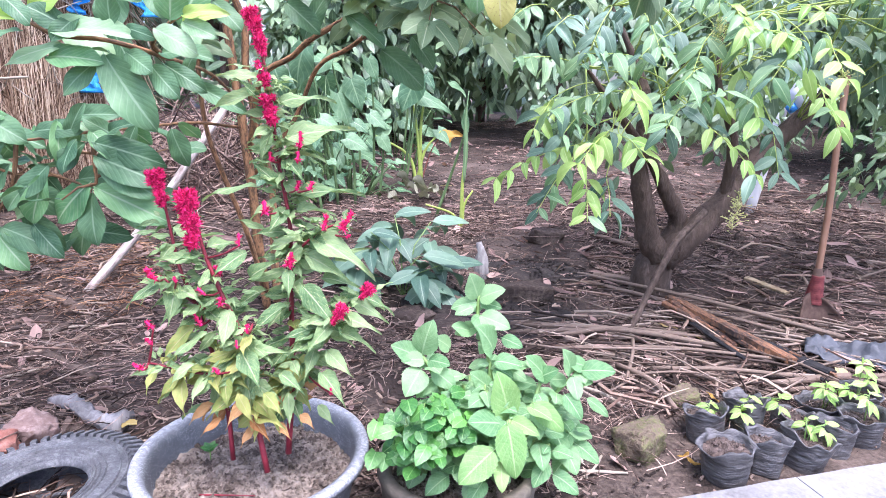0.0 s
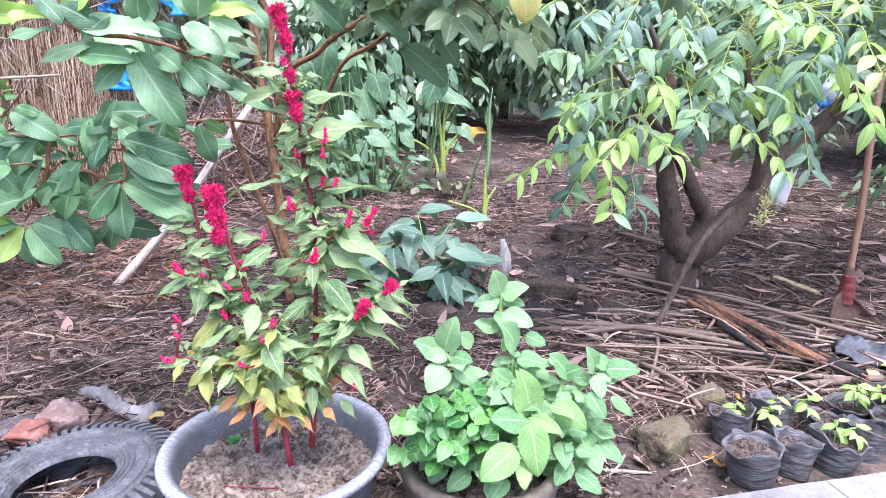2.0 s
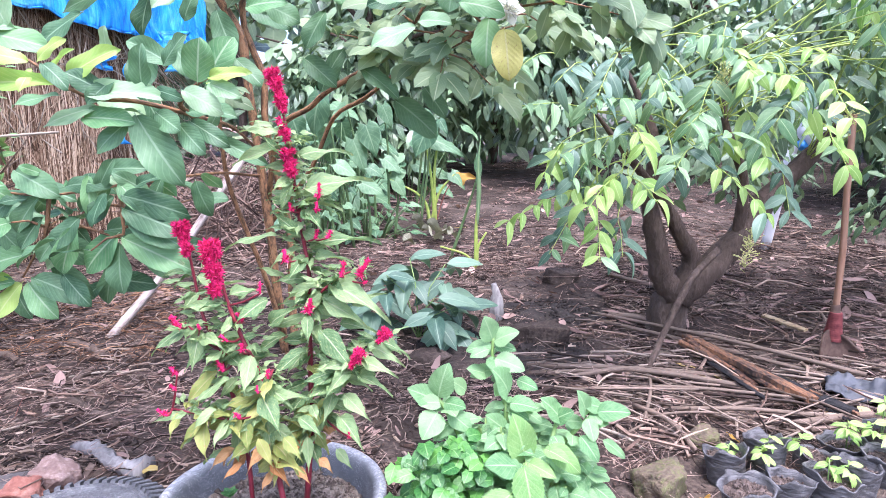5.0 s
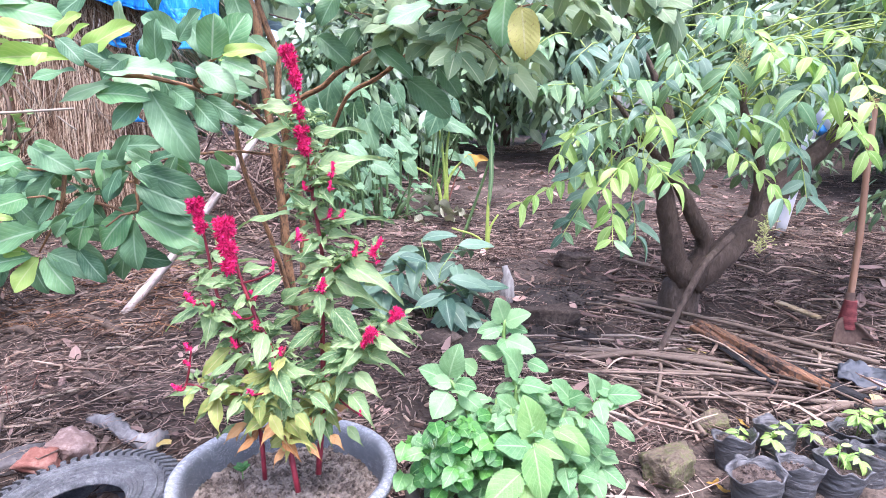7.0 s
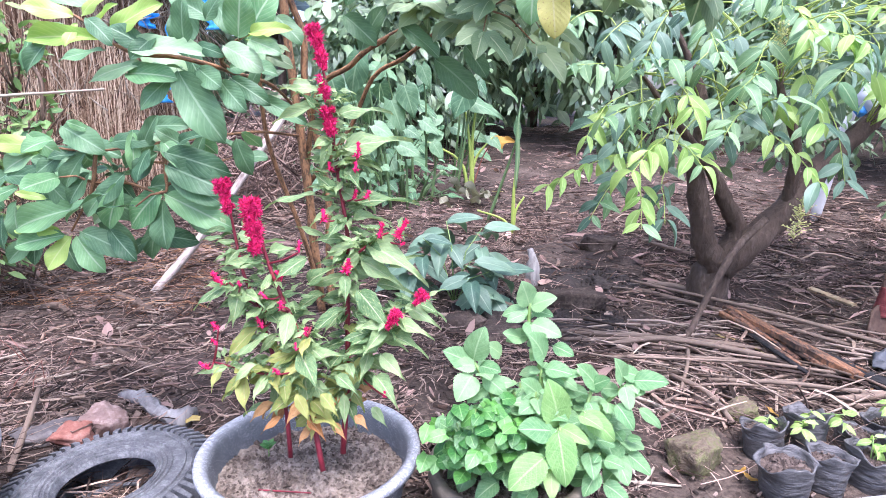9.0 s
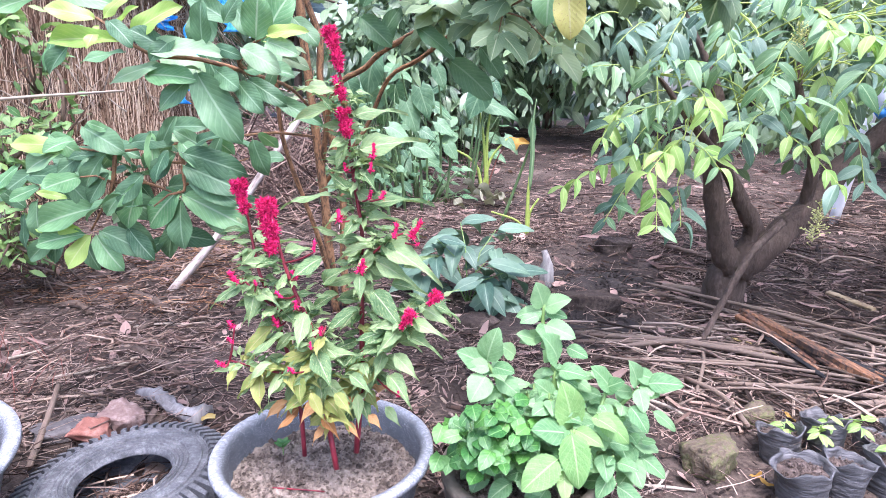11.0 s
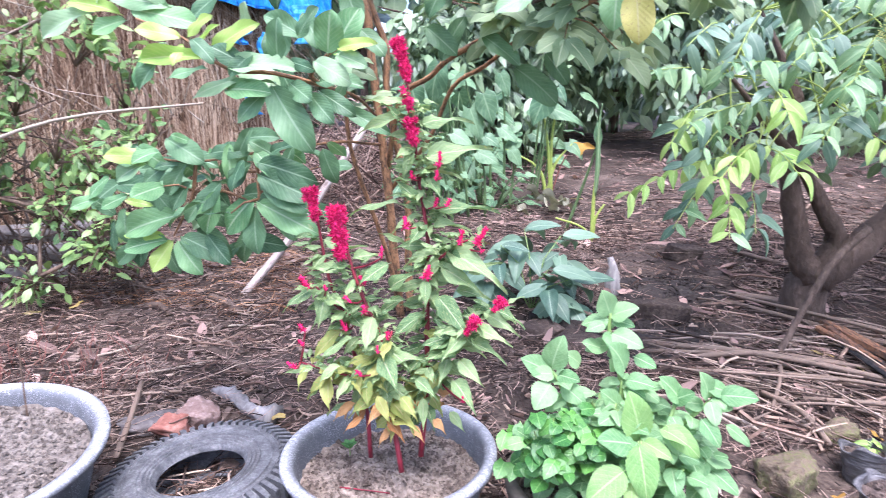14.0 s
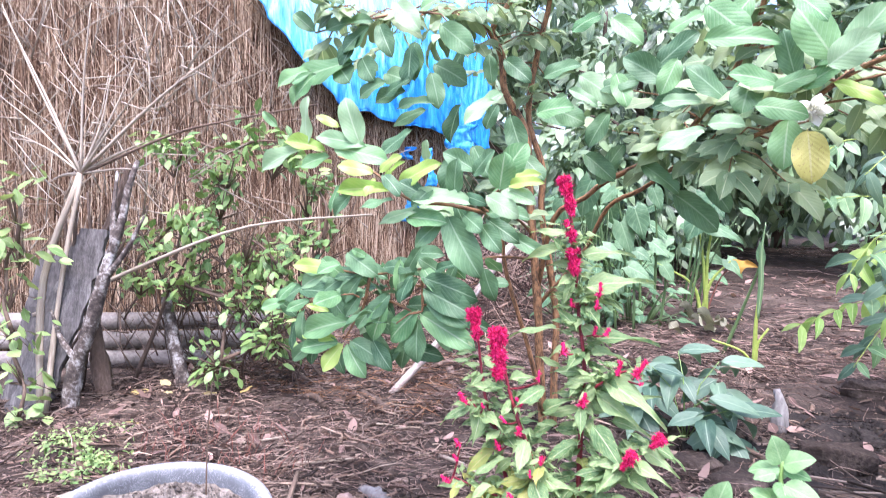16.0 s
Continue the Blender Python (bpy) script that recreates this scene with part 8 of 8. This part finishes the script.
for k in range(5):
    a = k * 1.3
    put_leaf("leaf", GLOSSY_SHAPES[0][k % 4], toward((-0.49, 1.2, 0.2), (-0.49 + 0.017 * math.cos(a), 1.2 + 0.017 * math.sin(a), 0.215), (0, -0.5, 1), 0.8), sprout)
part("stem", Geo().add(*tube([(-0.49, 1.2, 0.165), (-0.49, 1.2, 0.2)], 0.0018, 0.0015, 5)), GREEN_STEM, sprout)
stick("stick", "thin red fallen stem lying in the basin", "stick", [(-0.46, 1.06, 0.19), (-0.41, 1.055, 0.194), (-0.35, 1.06, 0.19)], 0.0018, 0.0014, RED_STEM, 6, 0.1)

for a, b, r0 in (((0.25, 1.43), (0.5, 1.425), 0.006), ((0.35, 1.62), (0.39, 1.4), 0.005), ((0.45, 1.5), (0.33, 1.36), 0.004), ((0.43, 1.9), (0.59, 1.74), 0.008), ((-2.14, 1.12), (-2.03, 1.49), 0.008), ((-1.9, 1.9), (-1.77, 2.1), 0.006), ((-1.66, 1.8), (-1.35, 1.98), 0.007), ((-1.1, 2.2), (-0.85, 2.05), 0.01), ((-1.62, 2.3), (-1.4, 2.45), 0.006)):
    mid = ((a[0] + b[0]) / 2 + 0.015, (a[1] + b[1]) / 2 - 0.01)
    stick("stick", "pale dry stick lying on the soil", "stick", [on(*a, r0), on(*mid, r0 + 0.012), on(*b, r0)], r0, r0 * 0.6, PALE_REED, 6, 0.12, group="loose sticks")
# white plastic bottle hung in the fruit tree
bottle = thing("plastic_jug", "white plastic jug with a blue cap in the tree", "jug", (2.26, 4.0, 0.93))
part("body", Geo().add(*lathe([(0, 0), (0.07, 0.0), (0.085, 0.03), (0.085, 0.13), (0.06, 0.18), (0.025, 0.2), (0.025, 0.22), (0, 0.22)], 20), pose(2.32, 4.0, 0.9, 0, -40, 0)), WHITE_PLASTIC, bottle)
part("cap", Geo().add(*lathe([(0, 0), (0.03, 0.0), (0.03, 0.05), (0, 0.05)], 16), pose(2.2, 3.99, 0.88, 0, -40, 0)), BLUE_PLASTIC, bottle)

# ---- beside the hut ----
for k, (z, y) in enumerate(((0.055, 0.0), (0.165, 0.08), (0.27, 0.18))):
    a, b = Vector((-4.6, 1.9 + y, z)), Vector((-2.75, 2.85 + y, z + 0.02))
    pts = [a.lerp(b, i / 10) for i in range(11)]
    stick("concrete_pipe", "thick pale grey pipe lying along the thatch wall", "pipe", pts, 0.055, 0.055, GREY_CONCRETE, 18, 0.01, group="stacked pipes", per=1)
plank("grey_board", "upright grey weathered board by the hut", (-3.13, 1.72, -0.02), (-3.05, 2.06, 0.9), 0.2, 0.028, BOARD_WOOD, 0, 12, (0.9, 0.35, -0.05))
plank("grey_board", "upright grey weathered board by the hut", (-3.4, 1.85, -0.02), (-3.36, 2.05, 0.75), 0.19, 0.025, BOARD_WOOD, 0, 13, (0.9, 0.35, -0.05))
for lab, mat, line, r0, r1, boughs in (
        ("dead lichen-spotted tree trunk standing by the hut", LICHEN_BARK, [(-2.94, 1.81, -0.03), (-2.91, 1.84, 0.22), (-2.84, 1.87, 0.43), (-2.78, 1.9, 0.65), (-2.77, 1.93, 0.76), (-2.72, 1.96, 0.93), (-2.71, 2.0, 1.11), (-2.7, 2.05, 1.25)], 0.042, 0.012, [((-2.9, 1.84, 0.26), (-3.0, 1.83, 0.37), (-3.1, 1.85, 0.5)), ((-2.78, 1.9, 0.66), (-2.68, 1.95, 0.8), (-2.6, 2.0, 0.98)), ((-2.75, 1.94, 0.82), (-2.82, 2.0, 1.0), (-2.85, 2.05, 1.2))]),
        ("dark crooked dead trunk beside the lichen-spotted one", DARK_BARK, [(-3.05, 2.1, -0.03), (-3.1, 2.1, 0.2), (-3.12, 2.08, 0.43), (-3.13, 2.1, 0.7), (-3.02, 2.15, 0.98), (-2.95, 2.2, 1.25)], 0.05, 0.016, [((-3.11, 2.08, 0.45), (-3.16, 2.06, 0.6), (-3.24, 2.05, 0.85)), ((-3.08, 2.12, 0.85), (-2.95, 2.1, 0.95), (-2.83, 2.1, 1.1))])):
    snag = thing("dead_tree", lab, "tree", line[0])
    part("trunk", Geo().add(*tube(smooth_line(line, 6), r0, r1, 12, 0.18, random.Random(6))), mat, snag)
    for bough in boughs:
        part("branch", Geo().add(*tube(smooth_line(bough), 0.018, 0.007, 7, 0.15)), mat, snag)
for a, b in (((-3.3, 1.9, 0.0), (-3.1, 2.0, 1.0)), ((-3.4, 2.0, 0.0), (-3.0, 2.2, 0.85)), ((-3.25, 2.1, 0.0), (-3.3, 2.2, 1.1)), ((-3.5, 2.1, 0.0), (-3.35, 2.1, 1.0)), ((-3.1, 2.3, 0.0), (-2.8, 2.4, 0.9))):
    stick("dead_branch", "thin dark dead branch leaning on the thatch", "branch", [a, tuple((p + q) / 2 + 0.03 for p, q in zip(a, b)), b], 0.014, 0.007, DARK_BARK, 7, 0.12, group="dead branches")
stick("dead_branch", "leaning lichen-spotted branch in front of the pipes", "branch", [(-2.74, 2.36, -0.02), (-2.9, 2.42, 0.25), (-3.05, 2.5, 0.5)], 0.04, 0.03, LICHEN_BARK, 9, 0.15)


def build_dry_fan():
    """Cut dry shrub whose stalks fan out from one node."""
    rng = random.Random(91)
    shrub = thing("dry_shrub", "dry leafless shrub with stalks fanning out", "shrub", (-3.2, 1.9, 0.0))
    node_ = Vector((-3.06, 2.0, 1.19))
    part("stem", Geo().add(*tube(smooth_line([(-3.05, 1.75, 0.0), (-3.2, 1.88, 0.65), node_]), 0.02, 0.015, 8, 0.15)), PALE_REED, shrub)
    part("stem", Geo().add(*tube(smooth_line([(-2.97, 1.72, 0.0), (-3.1, 1.9, 0.6), node_]), 0.014, 0.011, 8, 0.15)), PALE_REED, shrub)
    for tip in ((-2.583, 2.0, 1.618), (-2.2, 2.3, 1.9), (-3.67, 2.0, 2.08), (-3.02, 2.05, 2.05), (-3.73, 2.0, 1.63), (-3.55, 1.95, 1.42), (-2.95, 2.1, 1.7), (-2.75, 2.15, 1.36), (-3.4, 2.05, 1.15), (-2.89, 2.2, 1.78), (-4.2, 2.3, 2.27), (-2.7, 2.15, 1.2)):
        t = Vector(tip)
        part("stalk", Geo().add(*tube(smooth_line([node_, node_.lerp(t, 0.5) + Vector((rng.uniform(-0.04, 0.04), 0, rng.uniform(-0.03, 0.03))), t]), rng.uniform(0.006, 0.011), 0.003, 6, 0.1)), PALE_REED, shrub)
    for k in range(90):
        a = node_ + Vector((rng.uniform(-0.9, 0.6), rng.uniform(0.1, 0.5), rng.uniform(-0.25, 0.95)))
        e = Vector((rng.uniform(-0.35, 0.35), rng.uniform(-0.1, 0.1), rng.uniform(-0.12, 0.38)))
        part("twig", Geo().add(*tube([a, a + e * 0.5 + Vector((rng.uniform(-0.02, 0.02), 0, rng.uniform(-0.02, 0.02))), a + e], rng.uniform(0.003, 0.006), 0.002, 5)), PALE_REED, shrub)


build_dry_fan()
stick("long_reed", "long pale bent reed reaching over the bush", "reed", [(-3.41, 1.95, 0.43), (-2.75, 2.1, 0.72), (-2.22, 2.3, 0.93), (-1.68, 2.6, 0.995)], 0.012, 0.005, PALE_REED, 7, 0.06)
stick("long_reed", "thin brown bent reed reaching over the bush", "reed", [(-3.07, 2.0, 1.18), (-2.6, 2.15, 1.38), (-2.36, 2.3, 1.46), (-1.95, 2.5, 1.55)], 0.008, 0.004, BARK, 6, 0.06)


def build_bush(name, label, x, y, parts_, seed, size, mat):
    rng = random.Random(seed)
    bush = thing(name, label, "bush", (x, y, earth(x, y)))
    geo, tw = Geo(), Geo()
    done = []
    for cx, cy, cz, rx, ry, rz, n in sorted(parts_, key=lambda q: q[2]):
        near = [q for q in done if q[2] < cz - 0.05]
        root = min(near, key=lambda q: abs(q[0] - cx) + abs(q[2] - cz)) if near else (x, y, earth(x, y))
        done.append((cx, cy, cz))
        tw.add(*tube(smooth_line([root, ((root[0] + cx) / 2 + rng.uniform(-0.05, 0.05), (root[1] + cy) / 2, (root[2] + cz) / 2 + 0.03), (cx, cy, cz)]), 0.011, 0.005, 6, 0.15))
        for _ in range(7):
            e = (cx + rng.uniform(-rx, rx), cy + rng.uniform(-ry, ry), cz + rng.uniform(-rz, rz))
            tw.add(*tube([(cx * 0.9 + x * 0.1, cy, cz * 0.85), e], 0.006, 0.002, 4))
        crown(geo, rng, (cx, cy, cz), (rx, ry, rz), n, LEAF_SMALL, size, 0.1, 0.25, tw)
    part("branchwork", tw, BARK, bush, kind="stuff")
    part("foliage", geo, mat, bush, kind="stuff")


build_bush("lime_bush", "bush with small glossy green leaves before the thatch", -2.6, 2.6, [
    (-2.94, 2.45, 1.4, 0.2, 0.12, 0.14, 90),
    (-2.56, 2.5, 1.32, 0.24, 0.12, 0.16, 130),
    (-2.25, 2.55, 1.38, 0.2, 0.12, 0.2, 100),
    (-2.72, 2.4, 0.95, 0.2, 0.12, 0.14, 130),
    (-2.97, 2.35, 0.79, 0.2, 0.12, 0.14, 90),
    (-2.36, 2.45, 0.86, 0.2, 0.12, 0.18, 110),
    (-2.77, 2.4, 0.57, 0.22, 0.12, 0.14, 120),
    (-2.41, 2.45, 0.5, 0.2, 0.12, 0.16, 110),
    (-2.18, 2.5, 0.69, 0.18, 0.12, 0.2, 100),
    (-2.26, 2.5, 0.28, 0.14, 0.12, 0.14, 60),
    (-2.03, 2.6, 1.14, 0.16, 0.12, 0.18, 70),
    (-3.06, 2.3, 0.62, 0.2, 0.12, 0.12, 60),
    (-2.42, 2.3, 0.22, 0.2, 0.12, 0.14, 70),
    (-2.12, 2.4, 0.4, 0.2, 0.12, 0.2, 80),
    (-2.62, 2.5, 1.12, 0.25, 0.12, 0.14, 90),
    (-1.95, 2.55, 0.85, 0.18, 0.12, 0.16, 60),
], 95, 0.066, BUSH_GREEN)
build_bush("vine", "climbing vine with yellow-green leaves on the boards", -3.0, 1.58, [(-3.2, 1.74, 1.1, 0.08, 0.05, 0.12, 22), (-3.14, 1.72, 0.84, 0.08, 0.05, 0.12, 22), (-3.16, 1.68, 0.62, 0.08, 0.05, 0.1, 18), (-3.1, 1.66, 0.42, 0.08, 0.05, 0.1, 20), (-3.0, 1.64, 0.22, 0.08, 0.05, 0.08, 20), (-2.93, 1.58, 0.06, 0.08, 0.06, 0.06, 22)], 96, 0.085, WEED_GREEN)
build_bush("ground_weeds", "low bright green weeds beside the planter", -2.2, 1.4, [(-2.25, 1.4, 0.03, 0.3, 0.2, 0.035, 800), (-2.5, 1.55, 0.03, 0.25, 0.2, 0.035, 500)], 97, 0.021, WEED_GREEN)


for k, (x, z0, z1, w) in enumerate(((-2.37, 1.1, 0.92, 0.16), (-2.42, 1.52, 1.42, 0.1), (-1.9, 1.66, 1.4, 0.22), (-2.2, 1.5, 1.2, 0.1))):
    verts = []
    for j in range(15):
        for i in range(6):
            t = j / 14
            verts.append((x + (i / 5 - 0.5) * w * (0.5 + 0.6 * abs(math.sin(t * 5 + k))) + 0.03 * math.sin(t * 6 + k), 4.33 - 0.2 * (x + 2.4) + 0.03 * noise.noise((i * 0.9, j * 0.5, k)), z0 + (z1 - z0) * t))
    ob = part("tarpaulin_shred", Geo().add(verts, [(j * 6 + i, j * 6 + i + 1, j * 6 + i + 7, j * 6 + i + 6) for j in range(14) for i in range(5)], [(0.6, 0.95)] * len(verts)), TARP)
    ob.modifiers.new("thickness", "SOLIDIFY").thickness = 0.003
    tagged(ob, "torn blue plastic shred hanging below the tarpaulin", "tarpaulin", "tarpaulin shreds")


rng = random.Random(131)
geo = Geo()
for _ in range(520):
    c = Vector((rng.gauss(-1.75, 0.32), rng.gauss(4.7, 0.45), 0))
    h = max(0.02, 0.75 - 1.1 * abs(c.x + 1.75)) * rng.random()
    c.z = earth(c.x, c.y) + h
    d = Vector((rng.uniform(-1, 1), rng.uniform(-0.6, 0.6), rng.uniform(-0.5, 0.9))).normalized() * rng.uniform(0.12, 0.4)
    geo.add(*tube([c - d, c + Vector((rng.uniform(-0.05, 0.05), 0, rng.uniform(-0.05, 0.05))), c + d], rng.uniform(0.002, 0.008), 0.002, 4))
tagged(part("brush_pile", geo, STRAW), "heap of dry brown brushwood beside the hut", "brushwood", kind="stuff")


rng = random.Random(141)
geo = Geo()
for _ in range(260):
    c = Vector((rng.uniform(-3.7, -2.1), 0, 0))
    c.y = rng.uniform(2.45, 2.75)
    c.z = rng.random() ** 1.3 * 0.9
    d = Vector((rng.uniform(-1, 1), rng.uniform(-0.3, 0.3), rng.uniform(-0.8, 1.2))).normalized() * rng.uniform(0.08, 0.28)
    c.z = max(c.z, abs(d.z) + 0.01)
    geo.add(*tube([c - d, c + Vector((rng.uniform(-0.04, 0.04), 0, rng.uniform(-0.04, 0.04))), c + d], rng.uniform(0.003, 0.008), 0.002, 4))
tagged(part("dead_brush", geo, DARK_BARK), "tangle of dead dark twigs over the pipes", "brushwood", kind="stuff")
geo = Geo()
for _ in range(90):
    x, y = rng.gauss(-1.95, 0.2), rng.gauss(1.75, 0.16)
    p = Vector(on(x, y, -0.01))
    e = Vector((rng.uniform(-0.08, 0.08), rng.uniform(-0.06, 0.06), rng.uniform(0.03, 0.14)))
    geo.add(*tube([p, p + e * 0.5 + Vector((rng.uniform(-0.015, 0.015), 0, 0.01)), p + e], 0.0022, 0.001, 4))
tagged(part("dry_weeds", geo, RUSTY_STEM), "rust-red dry weed stems beside the planter", "weeds", kind="stuff")


# ---- fallen leaves ----
rng = random.Random(103)
geo = Geo()
for x0, x1, y0, y1, n, l0, l1 in ((0.5, 3.2, 1.9, 3.8, 210, 0.05, 0.2), (-3.0, 0.2, 1.5, 3.4, 110, 0.05, 0.13), (-1.5, 2.5, 3.0, 6.0, 140, 0.06, 0.18)):
    for _ in range(n):
        x, y, s = rng.uniform(x0, x1), rng.uniform(y0, y1), rng.uniform(l0, l1)
        geo.add(*leaf(rng.uniform(0.03, 0.09), 0.45, 6, 2, rng.uniform(-1.2, 1.4), rng.uniform(-0.15, 0.15), 0.2, 0, 0, 1.0, rng.uniform(-0.4, 0.4)), pose(x, y, earth(x, y) + 0.02 + rng.random() * 0.03, rng.uniform(-14, 14), rng.uniform(-40, 40), rng.gauss(70, 50)) @ Matrix.Scale(s, 4))
tagged(part("dry_sheaths", geo, LITTER_LEAF), "dry curled brown leaf sheaths over the ground", "leaf litter", kind="stuff")
for a, b, r0 in (((-1.78, 2.65), (-1.55, 2.54), 0.022), ((-1.53, 2.23), (-1.52, 2.38), 0.018), ((-1.28, 1.99), (-1.16, 1.9), 0.02), ((-2.04, 2.5), (-1.87, 2.45), 0.018), ((-1.5, 2.05), (-1.28, 2.0), 0.016)):
    stick("bark_piece", "dark brown piece of bark lying on the mulch", "bark", [on(*a, r0 * 0.6), on((a[0] + b[0]) / 2, (a[1] + b[1]) / 2 + 0.015, r0), on(*b, r0 * 0.5)], r0 * 0.8, r0, DARK_BARK, 8, 0.3, group="bark pieces")
rng = random.Random(101)
FALLEN = Geo().add(*leaf(0.28, 0.45, 6, 4, 0.35, -0.15, 0.2)).mesh("leaf", YELLOW_LITTER)
for x, y in ((-2.86, 2.1), (-2.75, 2.26), (-2.33, 2.34), (-2.53, 1.82), (-2.7, 2.2), (-2.45, 2.3), (-0.9, 1.6), (0.98, 2.33), (1.05, 2.35), (-0.02, 4.7), (1.4, 1.93), (0.92, 2.45)):
    ob = new("fallen_leaf", FALLEN)
    s = rng.uniform(0.07, 0.11)
    ob.matrix_basis = pose(x, y, earth(x, y) + 0.03, rng.uniform(-15, 15), rng.uniform(-20, 20), rng.uniform(0, 360)) @ Matrix.Scale(s, 4)
    tagged(ob, "yellow fallen leaf lying on the mulch", "leaf", "fallen leaves")
PETAL = Geo().add(*leaf(0.2, 0.45, 6, 4, 0.5, -0.2, 0.3)).mesh("leaf", DRY_YELLOW)
for x, y, s in ((0.655, 1.5, 0.03), (0.668, 1.488, 0.035), (0.68, 1.47, 0.03), (0.69, 1.462, 0.028), (0.62, 1.545, 0.03), (0.9, 1.8, 0.05), (0.93, 1.77, 0.04), (1.09, 1.56, 0.035), (1.25, 1.95, 0.06)):
    ob = new("fallen_petal", PETAL)
    ob.matrix_basis = pose(x, y, earth(x, y) + 0.012, rng.uniform(-15, 15), rng.uniform(-20, 20), rng.uniform(0, 360)) @ Matrix.Scale(s, 4)
    tagged(ob, "small orange-yellow shred of a fallen leaf on soil", "leaf", "fallen shreds")
geo = Geo()
for _ in range(900):
    x, y = rng.uniform(-3.2, 3.2), rng.uniform(1.45, 6.5)
    s = rng.uniform(0.03, 0.085)
    geo.add(*leaf(0.28, 0.45, 4, 2, 0.5, -0.3, 0.2), pose(x, y, earth(x, y) + 0.02, rng.uniform(-35, 35), rng.uniform(-35, 35), rng.uniform(0, 360)) @ Matrix.Scale(s, 4))
tagged(part("leaf_litter", geo, LITTER_LEAF), "brown dry leaf litter over the soil", "leaf litter", kind="stuff")
for x, y, s, mat, lab in ((-0.17, 4.55, 0.2, PALE_LEAF, "pale wilted broad leaf on the ground"), (-0.29, 4.18, 0.14, PALE_LEAF, "pale wilted broad leaf on the ground"), (-0.05, 4.43, 0.2, PALE_LEAF, "dried crumpled leaf lying below the taro"), (0.02, 4.36, 0.15, PALE_LEAF, "dried crumpled leaf lying below the taro"), (-0.1, 4.3, 0.17, PALE_LEAF, "dried crumpled leaf lying below the taro")):
    ob = new("wilted_leaf", Geo().add(*leaf(0.38, 0.5, 12, 8, 0.5, -0.25, 0.5, 0.04)).mesh("leaf", mat))
    ob.matrix_basis = pose(x, y, earth(x, y) + 0.04, 20, 15, -60 + 900 * s) @ Matrix.Scale(s, 4)
    tagged(ob, lab, "leaf")
stick("stick", "dry brown stick leaning on the mulch by the tyre", "stick", [on(-1.23, 1.3, 0.02), on(-1.33, 1.5, 0.05), on(-1.43, 1.68, 0.06)], 0.0095, 0.008, REED, 7, 0.12)
stick("stick", "thin dry twig standing in the planter", "stick", [(-1.3, 1.12, 0.2), (-1.31, 1.14, 0.4), (-1.3, 1.15, 0.55)], 0.0026, 0.0016, BARK, 6, 0.1)
